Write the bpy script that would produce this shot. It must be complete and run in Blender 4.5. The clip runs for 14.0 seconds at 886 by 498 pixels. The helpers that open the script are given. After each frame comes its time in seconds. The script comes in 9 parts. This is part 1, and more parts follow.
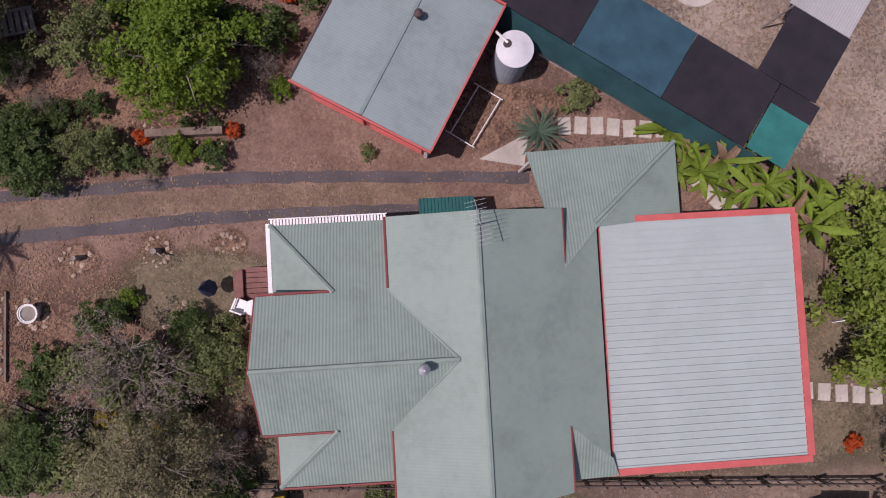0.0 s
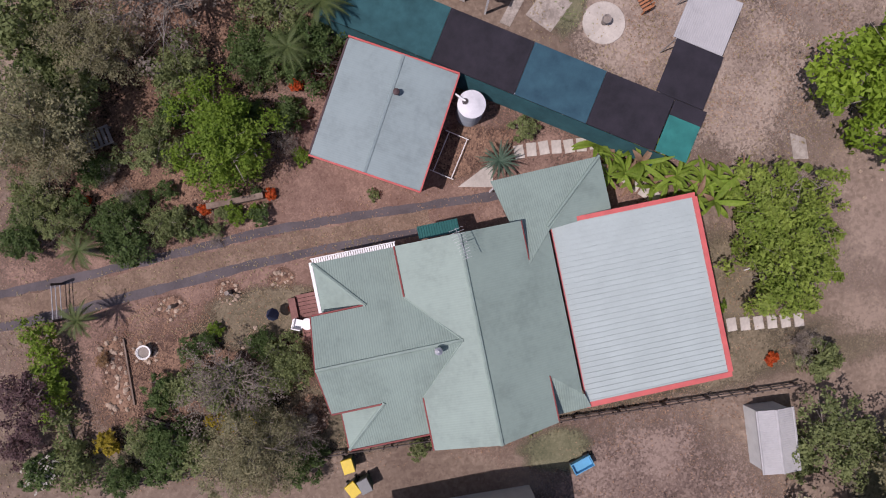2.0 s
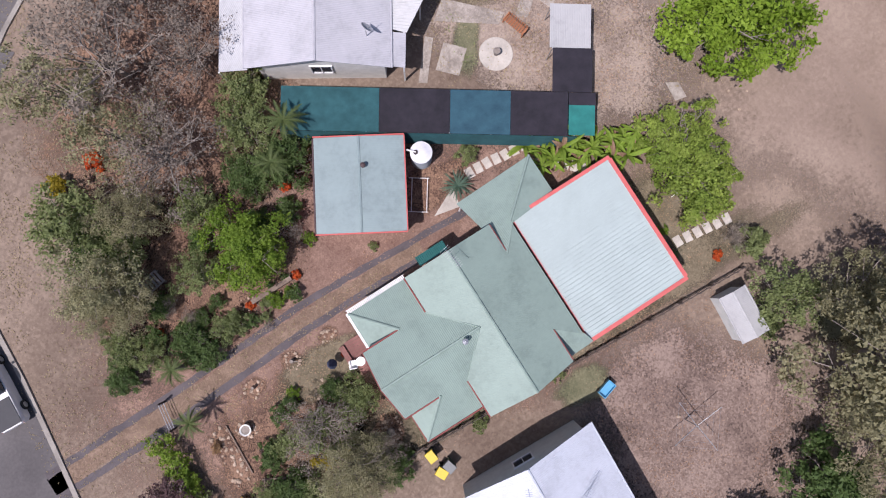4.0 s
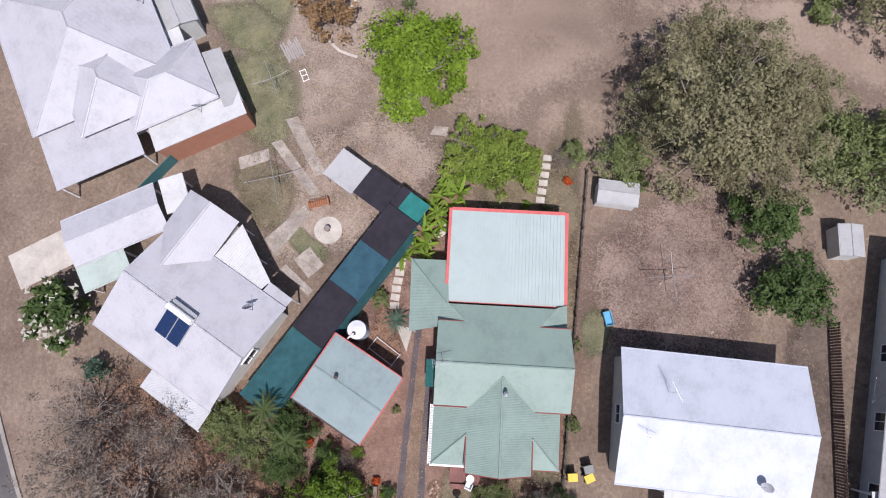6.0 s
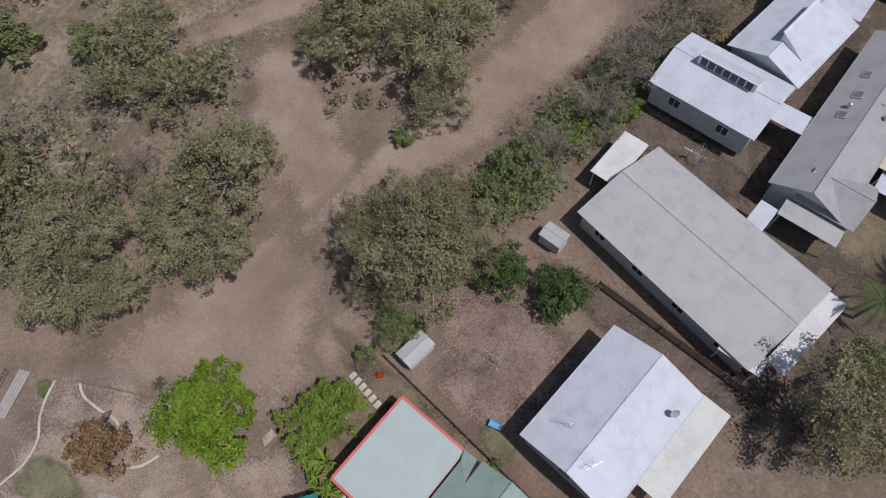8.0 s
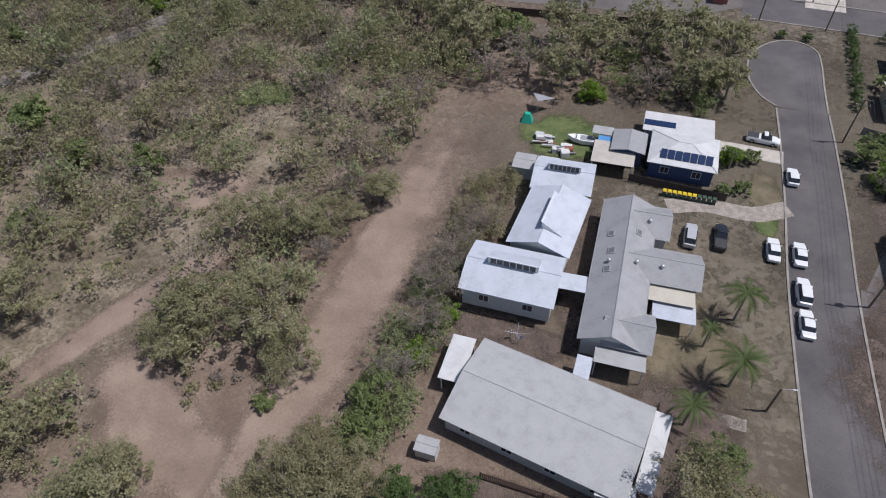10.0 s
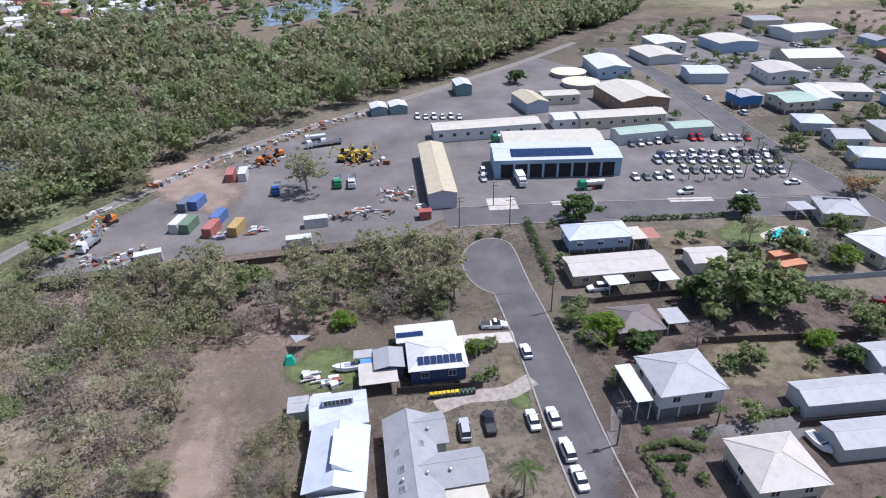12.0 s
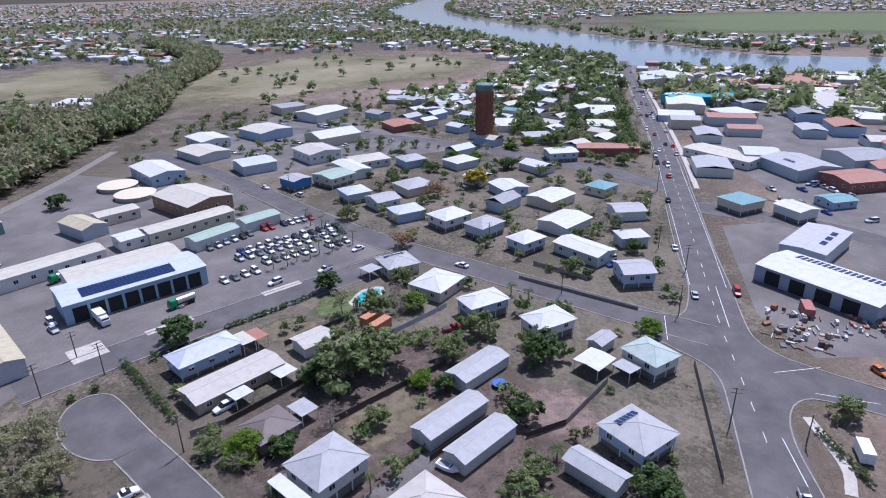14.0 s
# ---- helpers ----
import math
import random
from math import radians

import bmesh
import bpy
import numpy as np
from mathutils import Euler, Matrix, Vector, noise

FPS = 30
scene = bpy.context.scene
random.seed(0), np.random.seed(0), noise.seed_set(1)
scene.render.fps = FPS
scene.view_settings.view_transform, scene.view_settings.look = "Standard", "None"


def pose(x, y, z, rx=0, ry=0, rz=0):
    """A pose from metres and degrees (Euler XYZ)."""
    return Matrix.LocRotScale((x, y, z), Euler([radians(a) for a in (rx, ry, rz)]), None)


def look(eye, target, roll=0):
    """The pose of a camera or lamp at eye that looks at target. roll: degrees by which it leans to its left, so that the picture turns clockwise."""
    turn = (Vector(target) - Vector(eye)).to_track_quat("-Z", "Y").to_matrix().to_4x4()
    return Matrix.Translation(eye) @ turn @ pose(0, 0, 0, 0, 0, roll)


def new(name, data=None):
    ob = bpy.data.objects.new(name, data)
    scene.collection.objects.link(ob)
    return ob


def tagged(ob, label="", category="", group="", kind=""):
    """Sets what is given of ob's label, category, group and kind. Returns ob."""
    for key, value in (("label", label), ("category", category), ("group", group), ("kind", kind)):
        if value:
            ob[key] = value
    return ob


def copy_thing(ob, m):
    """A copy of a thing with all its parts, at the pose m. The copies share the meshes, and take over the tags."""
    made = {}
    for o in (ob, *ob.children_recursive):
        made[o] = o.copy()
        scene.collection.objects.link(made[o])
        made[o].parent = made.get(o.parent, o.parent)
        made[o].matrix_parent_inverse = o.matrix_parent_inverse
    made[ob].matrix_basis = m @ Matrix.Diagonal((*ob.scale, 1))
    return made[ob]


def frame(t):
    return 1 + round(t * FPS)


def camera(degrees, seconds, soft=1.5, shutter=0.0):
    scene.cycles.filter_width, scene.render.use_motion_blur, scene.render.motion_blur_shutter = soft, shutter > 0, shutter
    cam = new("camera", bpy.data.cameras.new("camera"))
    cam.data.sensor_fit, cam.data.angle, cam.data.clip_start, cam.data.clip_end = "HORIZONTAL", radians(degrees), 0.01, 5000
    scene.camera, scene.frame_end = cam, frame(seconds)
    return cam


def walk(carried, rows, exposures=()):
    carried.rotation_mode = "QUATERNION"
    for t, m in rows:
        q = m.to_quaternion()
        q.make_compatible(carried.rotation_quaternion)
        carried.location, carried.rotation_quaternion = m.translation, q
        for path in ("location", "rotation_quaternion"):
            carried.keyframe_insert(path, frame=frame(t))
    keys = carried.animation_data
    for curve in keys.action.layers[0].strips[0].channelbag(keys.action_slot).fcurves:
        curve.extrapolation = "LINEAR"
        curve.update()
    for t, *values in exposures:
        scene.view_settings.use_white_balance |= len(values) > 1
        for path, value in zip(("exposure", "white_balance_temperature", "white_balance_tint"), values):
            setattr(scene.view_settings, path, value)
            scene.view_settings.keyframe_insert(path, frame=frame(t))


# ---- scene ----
EXPOSURES = [(0.0, -0.5, 6450, 33), (1.0, -0.45, 6400, 30), (2.0, -0.29, 6320, 27), (4.5, 0.18, 6100, 21), (5.5, 0.27, 6100, 19), (6.5, -0.2, 6150, 18), (7.5, -0.45, 6200, 16), (8.5, -0.47, 6120, 15), (11.0, -0.05, 5850, 14), (12.5, 0.32, 5500, 19), (14.0, 0.07, 5360, 22)]
cam = camera(70.72, 14.0, 1.1)
ROWS = [
    (0.0, -0.35, 0.32, 24.55, 1.93, -2.73, 0.76),
    (0.5, -0.28, 0.76, 26.45, 1.35, -2.49, -0.47),
    (1.0, -0.17, 1.18, 28.43, 0.80, -2.17, -2.66),
    (1.5, -0.07, 1.45, 30.41, 0.44, -1.92, -4.99),
    (2.0, -0.03, 1.50, 32.41, 0.52, -1.75, -7.69),
    (4.5, -0.38, 1.14, 42.49, 4.66, -1.22, -39.29),
    (5.0, -0.21, 1.01, 44.44, 6.77, -0.40, -53.10),
    (5.5, 0.13, 0.95, 46.46, 9.20, 0.42, -67.72),
    (6.0, 0.52, 0.76, 48.52, 11.89, 1.09, -82.76),
    (6.5, 0.98, 0.31, 50.64, 14.64, 1.71, -98.48),
    (7.0, 1.40, -0.30, 52.79, 17.46, 2.05, -112.50),
    (7.5, 1.62, -0.98, 54.96, 21.20, 2.14, -124.96),
    (8.0, 1.57, -1.29, 57.04, 25.72, 1.91, -135.62),
    (8.5, 1.32, -1.54, 59.28, 30.50, 1.80, -143.34),
    (11.0, -1.09, -0.26, 69.13, 50.75, 1.46, -167.96),
    (11.5, -1.18, -0.01, 70.87, 55.42, 1.33, -174.81),
    (12.0, -1.16, 0.43, 73.16, 60.70, 1.23, 176.01),
    (12.5, -0.96, 0.85, 74.96, 64.49, 1.08, 166.64),
    (13.0, -1.02, 1.00, 76.85, 66.39, 1.08, 154.71),
    (13.5, -0.81, 1.04, 78.84, 66.82, 1.01, 141.98),
    (14.0, -0.15, 0.84, 80.94, 66.93, 0.94, 136.21),
]
walk(cam, [(t, pose(*place)) for t, *place in ROWS],
     EXPOSURES)

# ---- light ----
SUN_AZ, SUN_EL = radians(255.0), radians(64.0)   # compass of the sun from +y, clockwise
world = bpy.data.worlds.new("sky")
scene.world = world
world.use_nodes = True
sky = world.node_tree.nodes.new("ShaderNodeTexSky")
sky.sky_type, sky.sun_disc = "NISHITA", False
sky.sun_elevation, sky.sun_rotation, sky.dust_density, sky.air_density = SUN_EL, SUN_AZ, 2.0, 1.0
world.node_tree.nodes["Background"].inputs["Strength"].default_value = 0.09
world.node_tree.links.new(sky.outputs[0], world.node_tree.nodes["Background"].inputs["Color"])
lamp = bpy.data.lights.new("sun", "SUN")
lamp.energy, lamp.angle, lamp.color = 4.4, radians(0.53), (1.0, 0.955, 0.89)
sun = new("sun", lamp)
sun.matrix_world = look((200 * math.sin(SUN_AZ), 200 * math.cos(SUN_AZ), 200 * math.tan(SUN_EL)), (0, 0, 0))


# ---- materials ----
def surface(name, a, b, scale=1.0, rough=0.8, bump=0.2, metal=0.0, fine=14.0, ribs="", pitch=0.076, depth=0.5, speckle=None, per="", spec=0.5, fade=False, chips=0.0, chip_scale=12.0):
    """Two colours mixed by noise at two scales, with relief; chips: strength of a mulch-like speckle; ribs 'x' or 'y': corrugation that varies along that axis."""
    m = bpy.data.materials.new(name)
    m.use_nodes = True
    n, l = m.node_tree.nodes, m.node_tree.links
    bs = n["Principled BSDF"]
    co = n.new("ShaderNodeTexCoord")
    big, small = n.new("ShaderNodeTexNoise"), n.new("ShaderNodeTexNoise")
    for t, s, d in ((big, scale, 6.0), (small, scale * fine, 4.0)):
        t.inputs["Scale"].default_value, t.inputs["Detail"].default_value, t.inputs["Roughness"].default_value = s, d, 0.62
        l.new(co.outputs["Object"], t.inputs["Vector"])
    add = n.new("ShaderNodeMath")
    add.operation = "MULTIPLY_ADD"
    add.inputs[1].default_value = 0.45
    l.new(small.outputs[0], add.inputs[0])
    l.new(big.outputs[0], add.inputs[2])
    if chips:
        cell, mul, soft = n.new("ShaderNodeTexVoronoi"), n.new("ShaderNodeMath"), n.new("ShaderNodeMath")
        cell.inputs["Scale"].default_value = chip_scale
        l.new(co.outputs["Object"], cell.inputs["Vector"])
        soft.operation, soft.inputs[1].default_value = "SUBTRACT", 0.5
        l.new(cell.outputs["Color"], soft.inputs[0])
        mul.operation, mul.inputs[1].default_value = "MULTIPLY_ADD", chips
        l.new(soft.outputs[0], mul.inputs[0])
        l.new(add.outputs[0], mul.inputs[2])
        add = mul
    ramp = n.new("ShaderNodeValToRGB")
    ramp.color_ramp.elements[0].position, ramp.color_ramp.elements[1].position = 0.52, 0.92
    ramp.color_ramp.elements[0].color, ramp.color_ramp.elements[1].color = (*a, 1), (*b, 1)
    if speckle:
        e = ramp.color_ramp.elements.new(0.72)
        e.color = (*speckle, 1)
    l.new(add.outputs[0], ramp.inputs[0])
    colour = ramp.outputs[0]
    if per:
        hsv = n.new("ShaderNodeHueSaturation")
        src = n.new("ShaderNodeObjectInfo" if per == "object" else "ShaderNodeNewGeometry")
        rnd = src.outputs["Random"] if per == "object" else src.outputs["Random Per Island"]
        mr = n.new("ShaderNodeMapRange")
        mr.inputs["To Min"].default_value, mr.inputs["To Max"].default_value = 0.76, 1.26
        l.new(rnd, mr.inputs["Value"])
        l.new(mr.outputs[0], hsv.inputs["Value"])
        l.new(colour, hsv.inputs["Color"])
        colour = hsv.outputs[0]
    l.new(colour, bs.inputs["Base Color"])
    bs.inputs["Roughness"].default_value, bs.inputs["Metallic"].default_value = rough, metal
    bs.inputs["Specular IOR Level"].default_value = spec
    bm = n.new("ShaderNodeBump")
    bm.inputs["Strength"].default_value, bm.inputs["Distance"].default_value = bump, 0.05
    l.new(add.outputs[0], bm.inputs["Height"])
    out = bm
    if ribs:
        w = n.new("ShaderNodeTexWave")
        w.bands_direction = ribs.upper()
        w.inputs["Scale"].default_value = 0.314 / pitch
        l.new(co.outputs["Object"], w.inputs["Vector"])
        b2 = n.new("ShaderNodeBump")
        b2.inputs["Strength"].default_value, b2.inputs["Distance"].default_value = depth, 0.02
        l.new(w.outputs["Fac"], b2.inputs["Height"])
        l.new(bm.outputs[0], b2.inputs["Normal"])
        out = b2
    l.new(out.outputs[0], bs.inputs["Normal"])
    if fade:
        at, ma, cl = n.new("ShaderNodeAttribute"), n.new("ShaderNodeMath"), n.new("ShaderNodeMapRange")
        at.attribute_name, ma.operation = "cover", "ADD"
        l.new(at.outputs["Fac"], ma.inputs[0])
        l.new(add.outputs[0], ma.inputs[1])
        cl.inputs["From Min"].default_value, cl.inputs["From Max"].default_value = 0.95, 1.55
        l.new(ma.outputs[0], cl.inputs["Value"])
        clear, mix = n.new("ShaderNodeBsdfTransparent"), n.new("ShaderNodeMixShader")
        l.new(cl.outputs[0], mix.inputs[0])
        l.new(clear.outputs[0], mix.inputs[1])
        l.new(bs.outputs[0], mix.inputs[2])
        l.new(mix.outputs[0], n["Material Output"].inputs["Surface"])
    return m


MATS = {}


def plain(name, c, rough=0.6, metal=0.0, spread=0.12, scale=2.0, bump=0.05, per="", spec=0.5):
    if name not in MATS:
        lo = tuple(v * (1 - spread) for v in c)
        hi = tuple(min(1, v * (1 + spread)) for v in c)
        MATS[name] = surface(name, lo, hi, scale, rough, bump, metal, per=per, spec=spec)
    return MATS[name]


ROOF_COLOURS = {
    "white": (0.575, 0.575, 0.575), "pearl": (0.445, 0.442, 0.47), "mint": (0.4, 0.47, 0.43), "zinc": (0.385, 0.385, 0.385), "grey": (0.315, 0.315, 0.322), "bluewhite": (0.5, 0.53, 0.59),
    "beige": (0.49, 0.45, 0.4), "green": (0.235, 0.31, 0.27), "brown": (0.17, 0.14, 0.13), "red": (0.34, 0.10, 0.08),
    "cream": (0.52, 0.485, 0.405), "palegreen": (0.34, 0.43, 0.355), "blue": (0.10, 0.28, 0.55), "rust": (0.36, 0.17, 0.12),
    "shed": (0.23, 0.295, 0.295), "yellowish": (0.48, 0.42, 0.29), "aqua": (0.16, 0.31, 0.33), "teal": (0.03, 0.33, 0.40),
    "skylight": (0.55, 0.56, 0.54), "lilac": (0.47, 0.475, 0.49),
}


def roof_mat(colour, ribs):
    key = "roof_%s_%s" % (colour, ribs)
    if key not in MATS:
        c = ROOF_COLOURS[colour]
        MATS[key] = surface(key, tuple(v * 0.84 for v in c), tuple(min(0.9, v * 1.07) for v in c), 0.55, 0.58, 0.06, 0.0, fine=7.0, ribs=ribs, pitch=0.11, depth={"shed_y": 0.13, "green_y": 0.12, "green_x": 0.5}.get(colour + "_" + ribs, 0.34), speckle=c, spec=0.35)
    return MATS[key]


EARTH = surface("dry_ground", (0.125, 0.087, 0.065), (0.28, 0.212, 0.162), 0.12, 0.95, 0.5, fine=26, speckle=(0.187, 0.139, 0.104), chips=0.2, chip_scale=7)
DIRT = surface("dirt_track", (0.2, 0.148, 0.112), (0.315, 0.242, 0.188), 0.16, 0.95, 0.3, fine=18, speckle=(0.25, 0.187, 0.145), fade=True, chips=0.14, chip_scale=6)
LAWN = surface("dry_lawn", (0.085, 0.075, 0.042), (0.215, 0.175, 0.115), 0.35, 0.95, 0.5, fine=30, speckle=(0.145, 0.118, 0.075), fade=True, chips=0.28, chip_scale=11)
SUBURB = surface("suburb_ground", (0.075, 0.072, 0.048), (0.185, 0.155, 0.115), 0.06, 0.95, 0.4, fine=30, speckle=(0.135, 0.112, 0.08), fade=True, chips=0.3, chip_scale=1.2)
WEEDY = surface("weedy_grass", (0.1, 0.104, 0.056), (0.225, 0.202, 0.125), 0.5, 0.95, 0.5, fine=26, speckle=(0.155, 0.15, 0.086), fade=True, chips=0.25, chip_scale=9)
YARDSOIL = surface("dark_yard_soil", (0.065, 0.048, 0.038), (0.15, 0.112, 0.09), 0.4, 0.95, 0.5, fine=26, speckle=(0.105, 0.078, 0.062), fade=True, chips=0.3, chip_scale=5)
GREENLAWN = surface("green_lawn", (0.05, 0.085, 0.02), (0.15, 0.17, 0.06), 0.4, 0.95, 0.5, fine=24, speckle=(0.10, 0.125, 0.045), fade=True, chips=0.2, chip_scale=7)
LEAFLITTER = surface("leaf_litter", (0.085, 0.046, 0.033), (0.27, 0.165, 0.108), 0.7, 0.95, 0.8, fine=16, speckle=(0.165, 0.098, 0.066), fade=True, chips=0.5, chip_scale=13)
YARDDIRT = surface("yard_leaf_dirt", (0.12, 0.083, 0.068), (0.28, 0.21, 0.172), 0.35, 0.95, 0.6, fine=26, speckle=(0.19, 0.136, 0.11), fade=True, chips=0.42, chip_scale=9)
PALEYARD = surface("pale_dusty_yard", (0.175, 0.132, 0.104), (0.36, 0.288, 0.232), 0.3, 0.95, 0.5, fine=26, speckle=(0.265, 0.206, 0.165), fade=True, chips=0.34, chip_scale=9)
REDEARTH = surface("reddish_earth", (0.15, 0.088, 0.066), (0.285, 0.185, 0.14), 0.5, 0.95, 0.6, fine=24, speckle=(0.2, 0.125, 0.095), fade=True, chips=0.3, chip_scale=11)
SCRUBLAND = surface("scrub_ground", (0.125, 0.102, 0.07), (0.285, 0.232, 0.172), 0.14, 0.95, 0.5, fine=20, speckle=(0.175, 0.142, 0.098), fade=True, chips=0.3, chip_scale=2.2)
WOODFLOOR = surface("woodland_floor", (0.07, 0.085, 0.035), (0.15, 0.16, 0.075), 0.1, 0.95, 0.5, fine=14, speckle=(0.11, 0.12, 0.055), fade=True, chips=0.3, chip_scale=1.0)
DRYGRASS = surface("dry_mown_grass", (0.135, 0.09, 0.064), (0.26, 0.182, 0.132), 0.9, 0.95, 0.6, fine=30, speckle=(0.19, 0.13, 0.09), chips=0.34, chip_scale=14)
OLDCONCRETE = surface("old_yard_concrete", (0.22, 0.19, 0.16), (0.42, 0.375, 0.325), 0.9, 0.95, 0.3, fine=14, speckle=(0.31, 0.27, 0.235), chips=0.25, chip_scale=7)
ASPHALT = surface("asphalt", (0.076, 0.069, 0.07), (0.136, 0.124, 0.123), 0.12, 0.9, 0.2, fine=40, speckle=(0.104, 0.095, 0.095), chips=0.1, chip_scale=0.5)
OLDASPHALT = surface("old_asphalt", (0.1, 0.09, 0.085), (0.2, 0.182, 0.168), 0.06, 0.92, 0.2, fine=40, speckle=(0.145, 0.131, 0.122), chips=0.12, chip_scale=3)
KERBSTONE = surface("kerb_concrete", (0.2, 0.18, 0.16), (0.35, 0.32, 0.285), 0.7, 0.9, 0.2, fine=14, speckle=(0.28, 0.255, 0.225))
CONCRETE = surface("concrete", (0.36, 0.33, 0.29), (0.56, 0.52, 0.46), 0.7, 0.9, 0.2, fine=14, speckle=(0.46, 0.42, 0.37))
STRIP = surface("bitumen_strip", (0.068, 0.058, 0.062), (0.122, 0.104, 0.108), 0.6, 0.92, 0.3, fine=20)
FIELD = surface("pasture", (0.13, 0.125, 0.055), (0.27, 0.23, 0.145), 0.012, 0.95, 0.3, fine=9, speckle=(0.20, 0.175, 0.10), fade=True)
WATER = surface("river_water", (0.16, 0.20, 0.25), (0.24, 0.28, 0.33), 0.01, 0.12, 0.05, fine=60)
POND = surface("pond_water", (0.05, 0.04, 0.018), (0.23, 0.235, 0.045), 0.06, 0.25, 0.05, fine=5, speckle=(0.12, 0.1, 0.02), fade=True)
BRICK = surface("red_brick", (0.16, 0.06, 0.04), (0.30, 0.12, 0.08), 0.6, 0.9, 0.4, fine=20)
WOOD = surface("weathered_wood", (0.11, 0.075, 0.055), (0.24, 0.18, 0.14), 1.5, 0.85, 0.4, fine=9)
DECKWOOD = surface("red_deck_wood", (0.14, 0.055, 0.045), (0.25, 0.11, 0.09), 1.5, 0.7, 0.3, fine=9)
ROCK = surface("garden_rock", (0.24, 0.165, 0.115), (0.54, 0.43, 0.33), 2.0, 0.9, 0.6, per="object")
BARK = surface("bark", (0.15, 0.125, 0.105), (0.36, 0.315, 0.275), 2.0, 0.9, 0.7)
GLASS = plain("window_glass", (0.03, 0.035, 0.045), 0.08, 0.0, 0.2)
SOLAR = plain("solar_cells", (0.014, 0.03, 0.085), 0.15, 0.0, 0.25, 6.0)
RUBBER = plain("tyre_rubber", (0.02, 0.02, 0.02), 0.85)
STEEL = plain("galvanised_steel", (0.5, 0.51, 0.52), 0.4, 0.7)
WHITE = plain("white_paint", (0.78, 0.78, 0.77), 0.5)
ROADPAINT = plain("road_paint", (0.72, 0.72, 0.70), 0.7, 0, 0.1, 3.0)
REDPAINT = plain("red_paint", (0.50, 0.095, 0.085), 0.55)
TEALCLOTH = surface("teal_shade_cloth", (0.01, 0.055, 0.064), (0.024, 0.1, 0.112), 1.2, 0.9, 0.25, fine=30)
BLUECLOTH = surface("blue_shade_cloth", (0.015, 0.053, 0.08), (0.03, 0.093, 0.125), 1.2, 0.9, 0.25, fine=30)
BLACKCLOTH = surface("black_shade_cloth", (0.01, 0.009, 0.014), (0.026, 0.022, 0.032), 1.2, 0.9, 0.25, fine=30)
GREENCLOTH = surface("green_shade_cloth", (0.01, 0.12, 0.11), (0.02, 0.19, 0.17), 1.2, 0.9, 0.25, fine=30)


def leaf_mat(name, a, b, per="island"):
    m = surface(name, a, b, 0.5, 0.6, 0.1, per=per, spec=0.25)
    n, l = m.node_tree.nodes, m.node_tree.links
    bs = n["Principled BSDF"]
    tr, mix = n.new("ShaderNodeBsdfTranslucent"), n.new("ShaderNodeMixShader")
    mix.inputs[0].default_value = 0.48
    l.new(bs.inputs["Base Color"].links[0].from_socket, tr.inputs["Color"])
    l.new(bs.outputs[0], mix.inputs[1])
    l.new(tr.outputs[0], mix.inputs[2])
    l.new(mix.outputs[0], n["Material Output"].inputs["Surface"])
    return m


LEAF = {
    "bush": leaf_mat("bush_leaves", (0.2, 0.205, 0.105), (0.42, 0.4, 0.235)),
    "wood": leaf_mat("woodland_leaves", (0.185, 0.235, 0.105), (0.35, 0.39, 0.2)),
    "belt": leaf_mat("belt_leaves", (0.2, 0.235, 0.11), (0.36, 0.38, 0.21)),
    "litter": leaf_mat("fallen_leaves", (0.24, 0.13, 0.08), (0.52, 0.36, 0.24)),
    "drygrass": leaf_mat("dry_grass", (0.24, 0.19, 0.10), (0.44, 0.36, 0.22)),
    "gum": leaf_mat("gum_leaves", (0.19, 0.183, 0.098), (0.39, 0.365, 0.215)),
    "grey": leaf_mat("grey_twigs", (0.22, 0.187, 0.155), (0.36, 0.305, 0.25)),
    "lime": leaf_mat("lime_leaves", (0.15, 0.25, 0.02), (0.3, 0.42, 0.05)),
    "bright": leaf_mat("bright_leaves", (0.105, 0.195, 0.018), (0.25, 0.35, 0.05)),
    "dark": leaf_mat("dark_leaves", (0.065, 0.115, 0.034), (0.155, 0.22, 0.072)),
    "mid": leaf_mat("mid_leaves", (0.15, 0.195, 0.072), (0.295, 0.335, 0.14)),
    "orange": leaf_mat("orange_leaves", (0.25, 0.155, 0.075), (0.46, 0.31, 0.17)),
    "red": leaf_mat("red_leaves", (0.45, 0.05, 0.02), (0.62, 0.16, 0.03)),
    "yellow": leaf_mat("yellow_leaves", (0.30, 0.24, 0.02), (0.45, 0.36, 0.04)),
    "blossom": leaf_mat("white_blossom", (0.6, 0.58, 0.48), (0.8, 0.78, 0.70)),
    "bluegreen": leaf_mat("bluegreen_leaves", (0.07, 0.13, 0.09), (0.15, 0.23, 0.16)),
    "banana": leaf_mat("banana_leaves", (0.13, 0.25, 0.02), (0.36, 0.45, 0.08), "object"),
    "plum": leaf_mat("plum_leaves", (0.10, 0.055, 0.06), (0.24, 0.16, 0.155)),
    "fig": leaf_mat("fig_leaves", (0.14, 0.225, 0.03), (0.38, 0.46, 0.1)),
    "palm": leaf_mat("palm_leaves", (0.07, 0.11, 0.035), (0.16, 0.2, 0.07)),
}


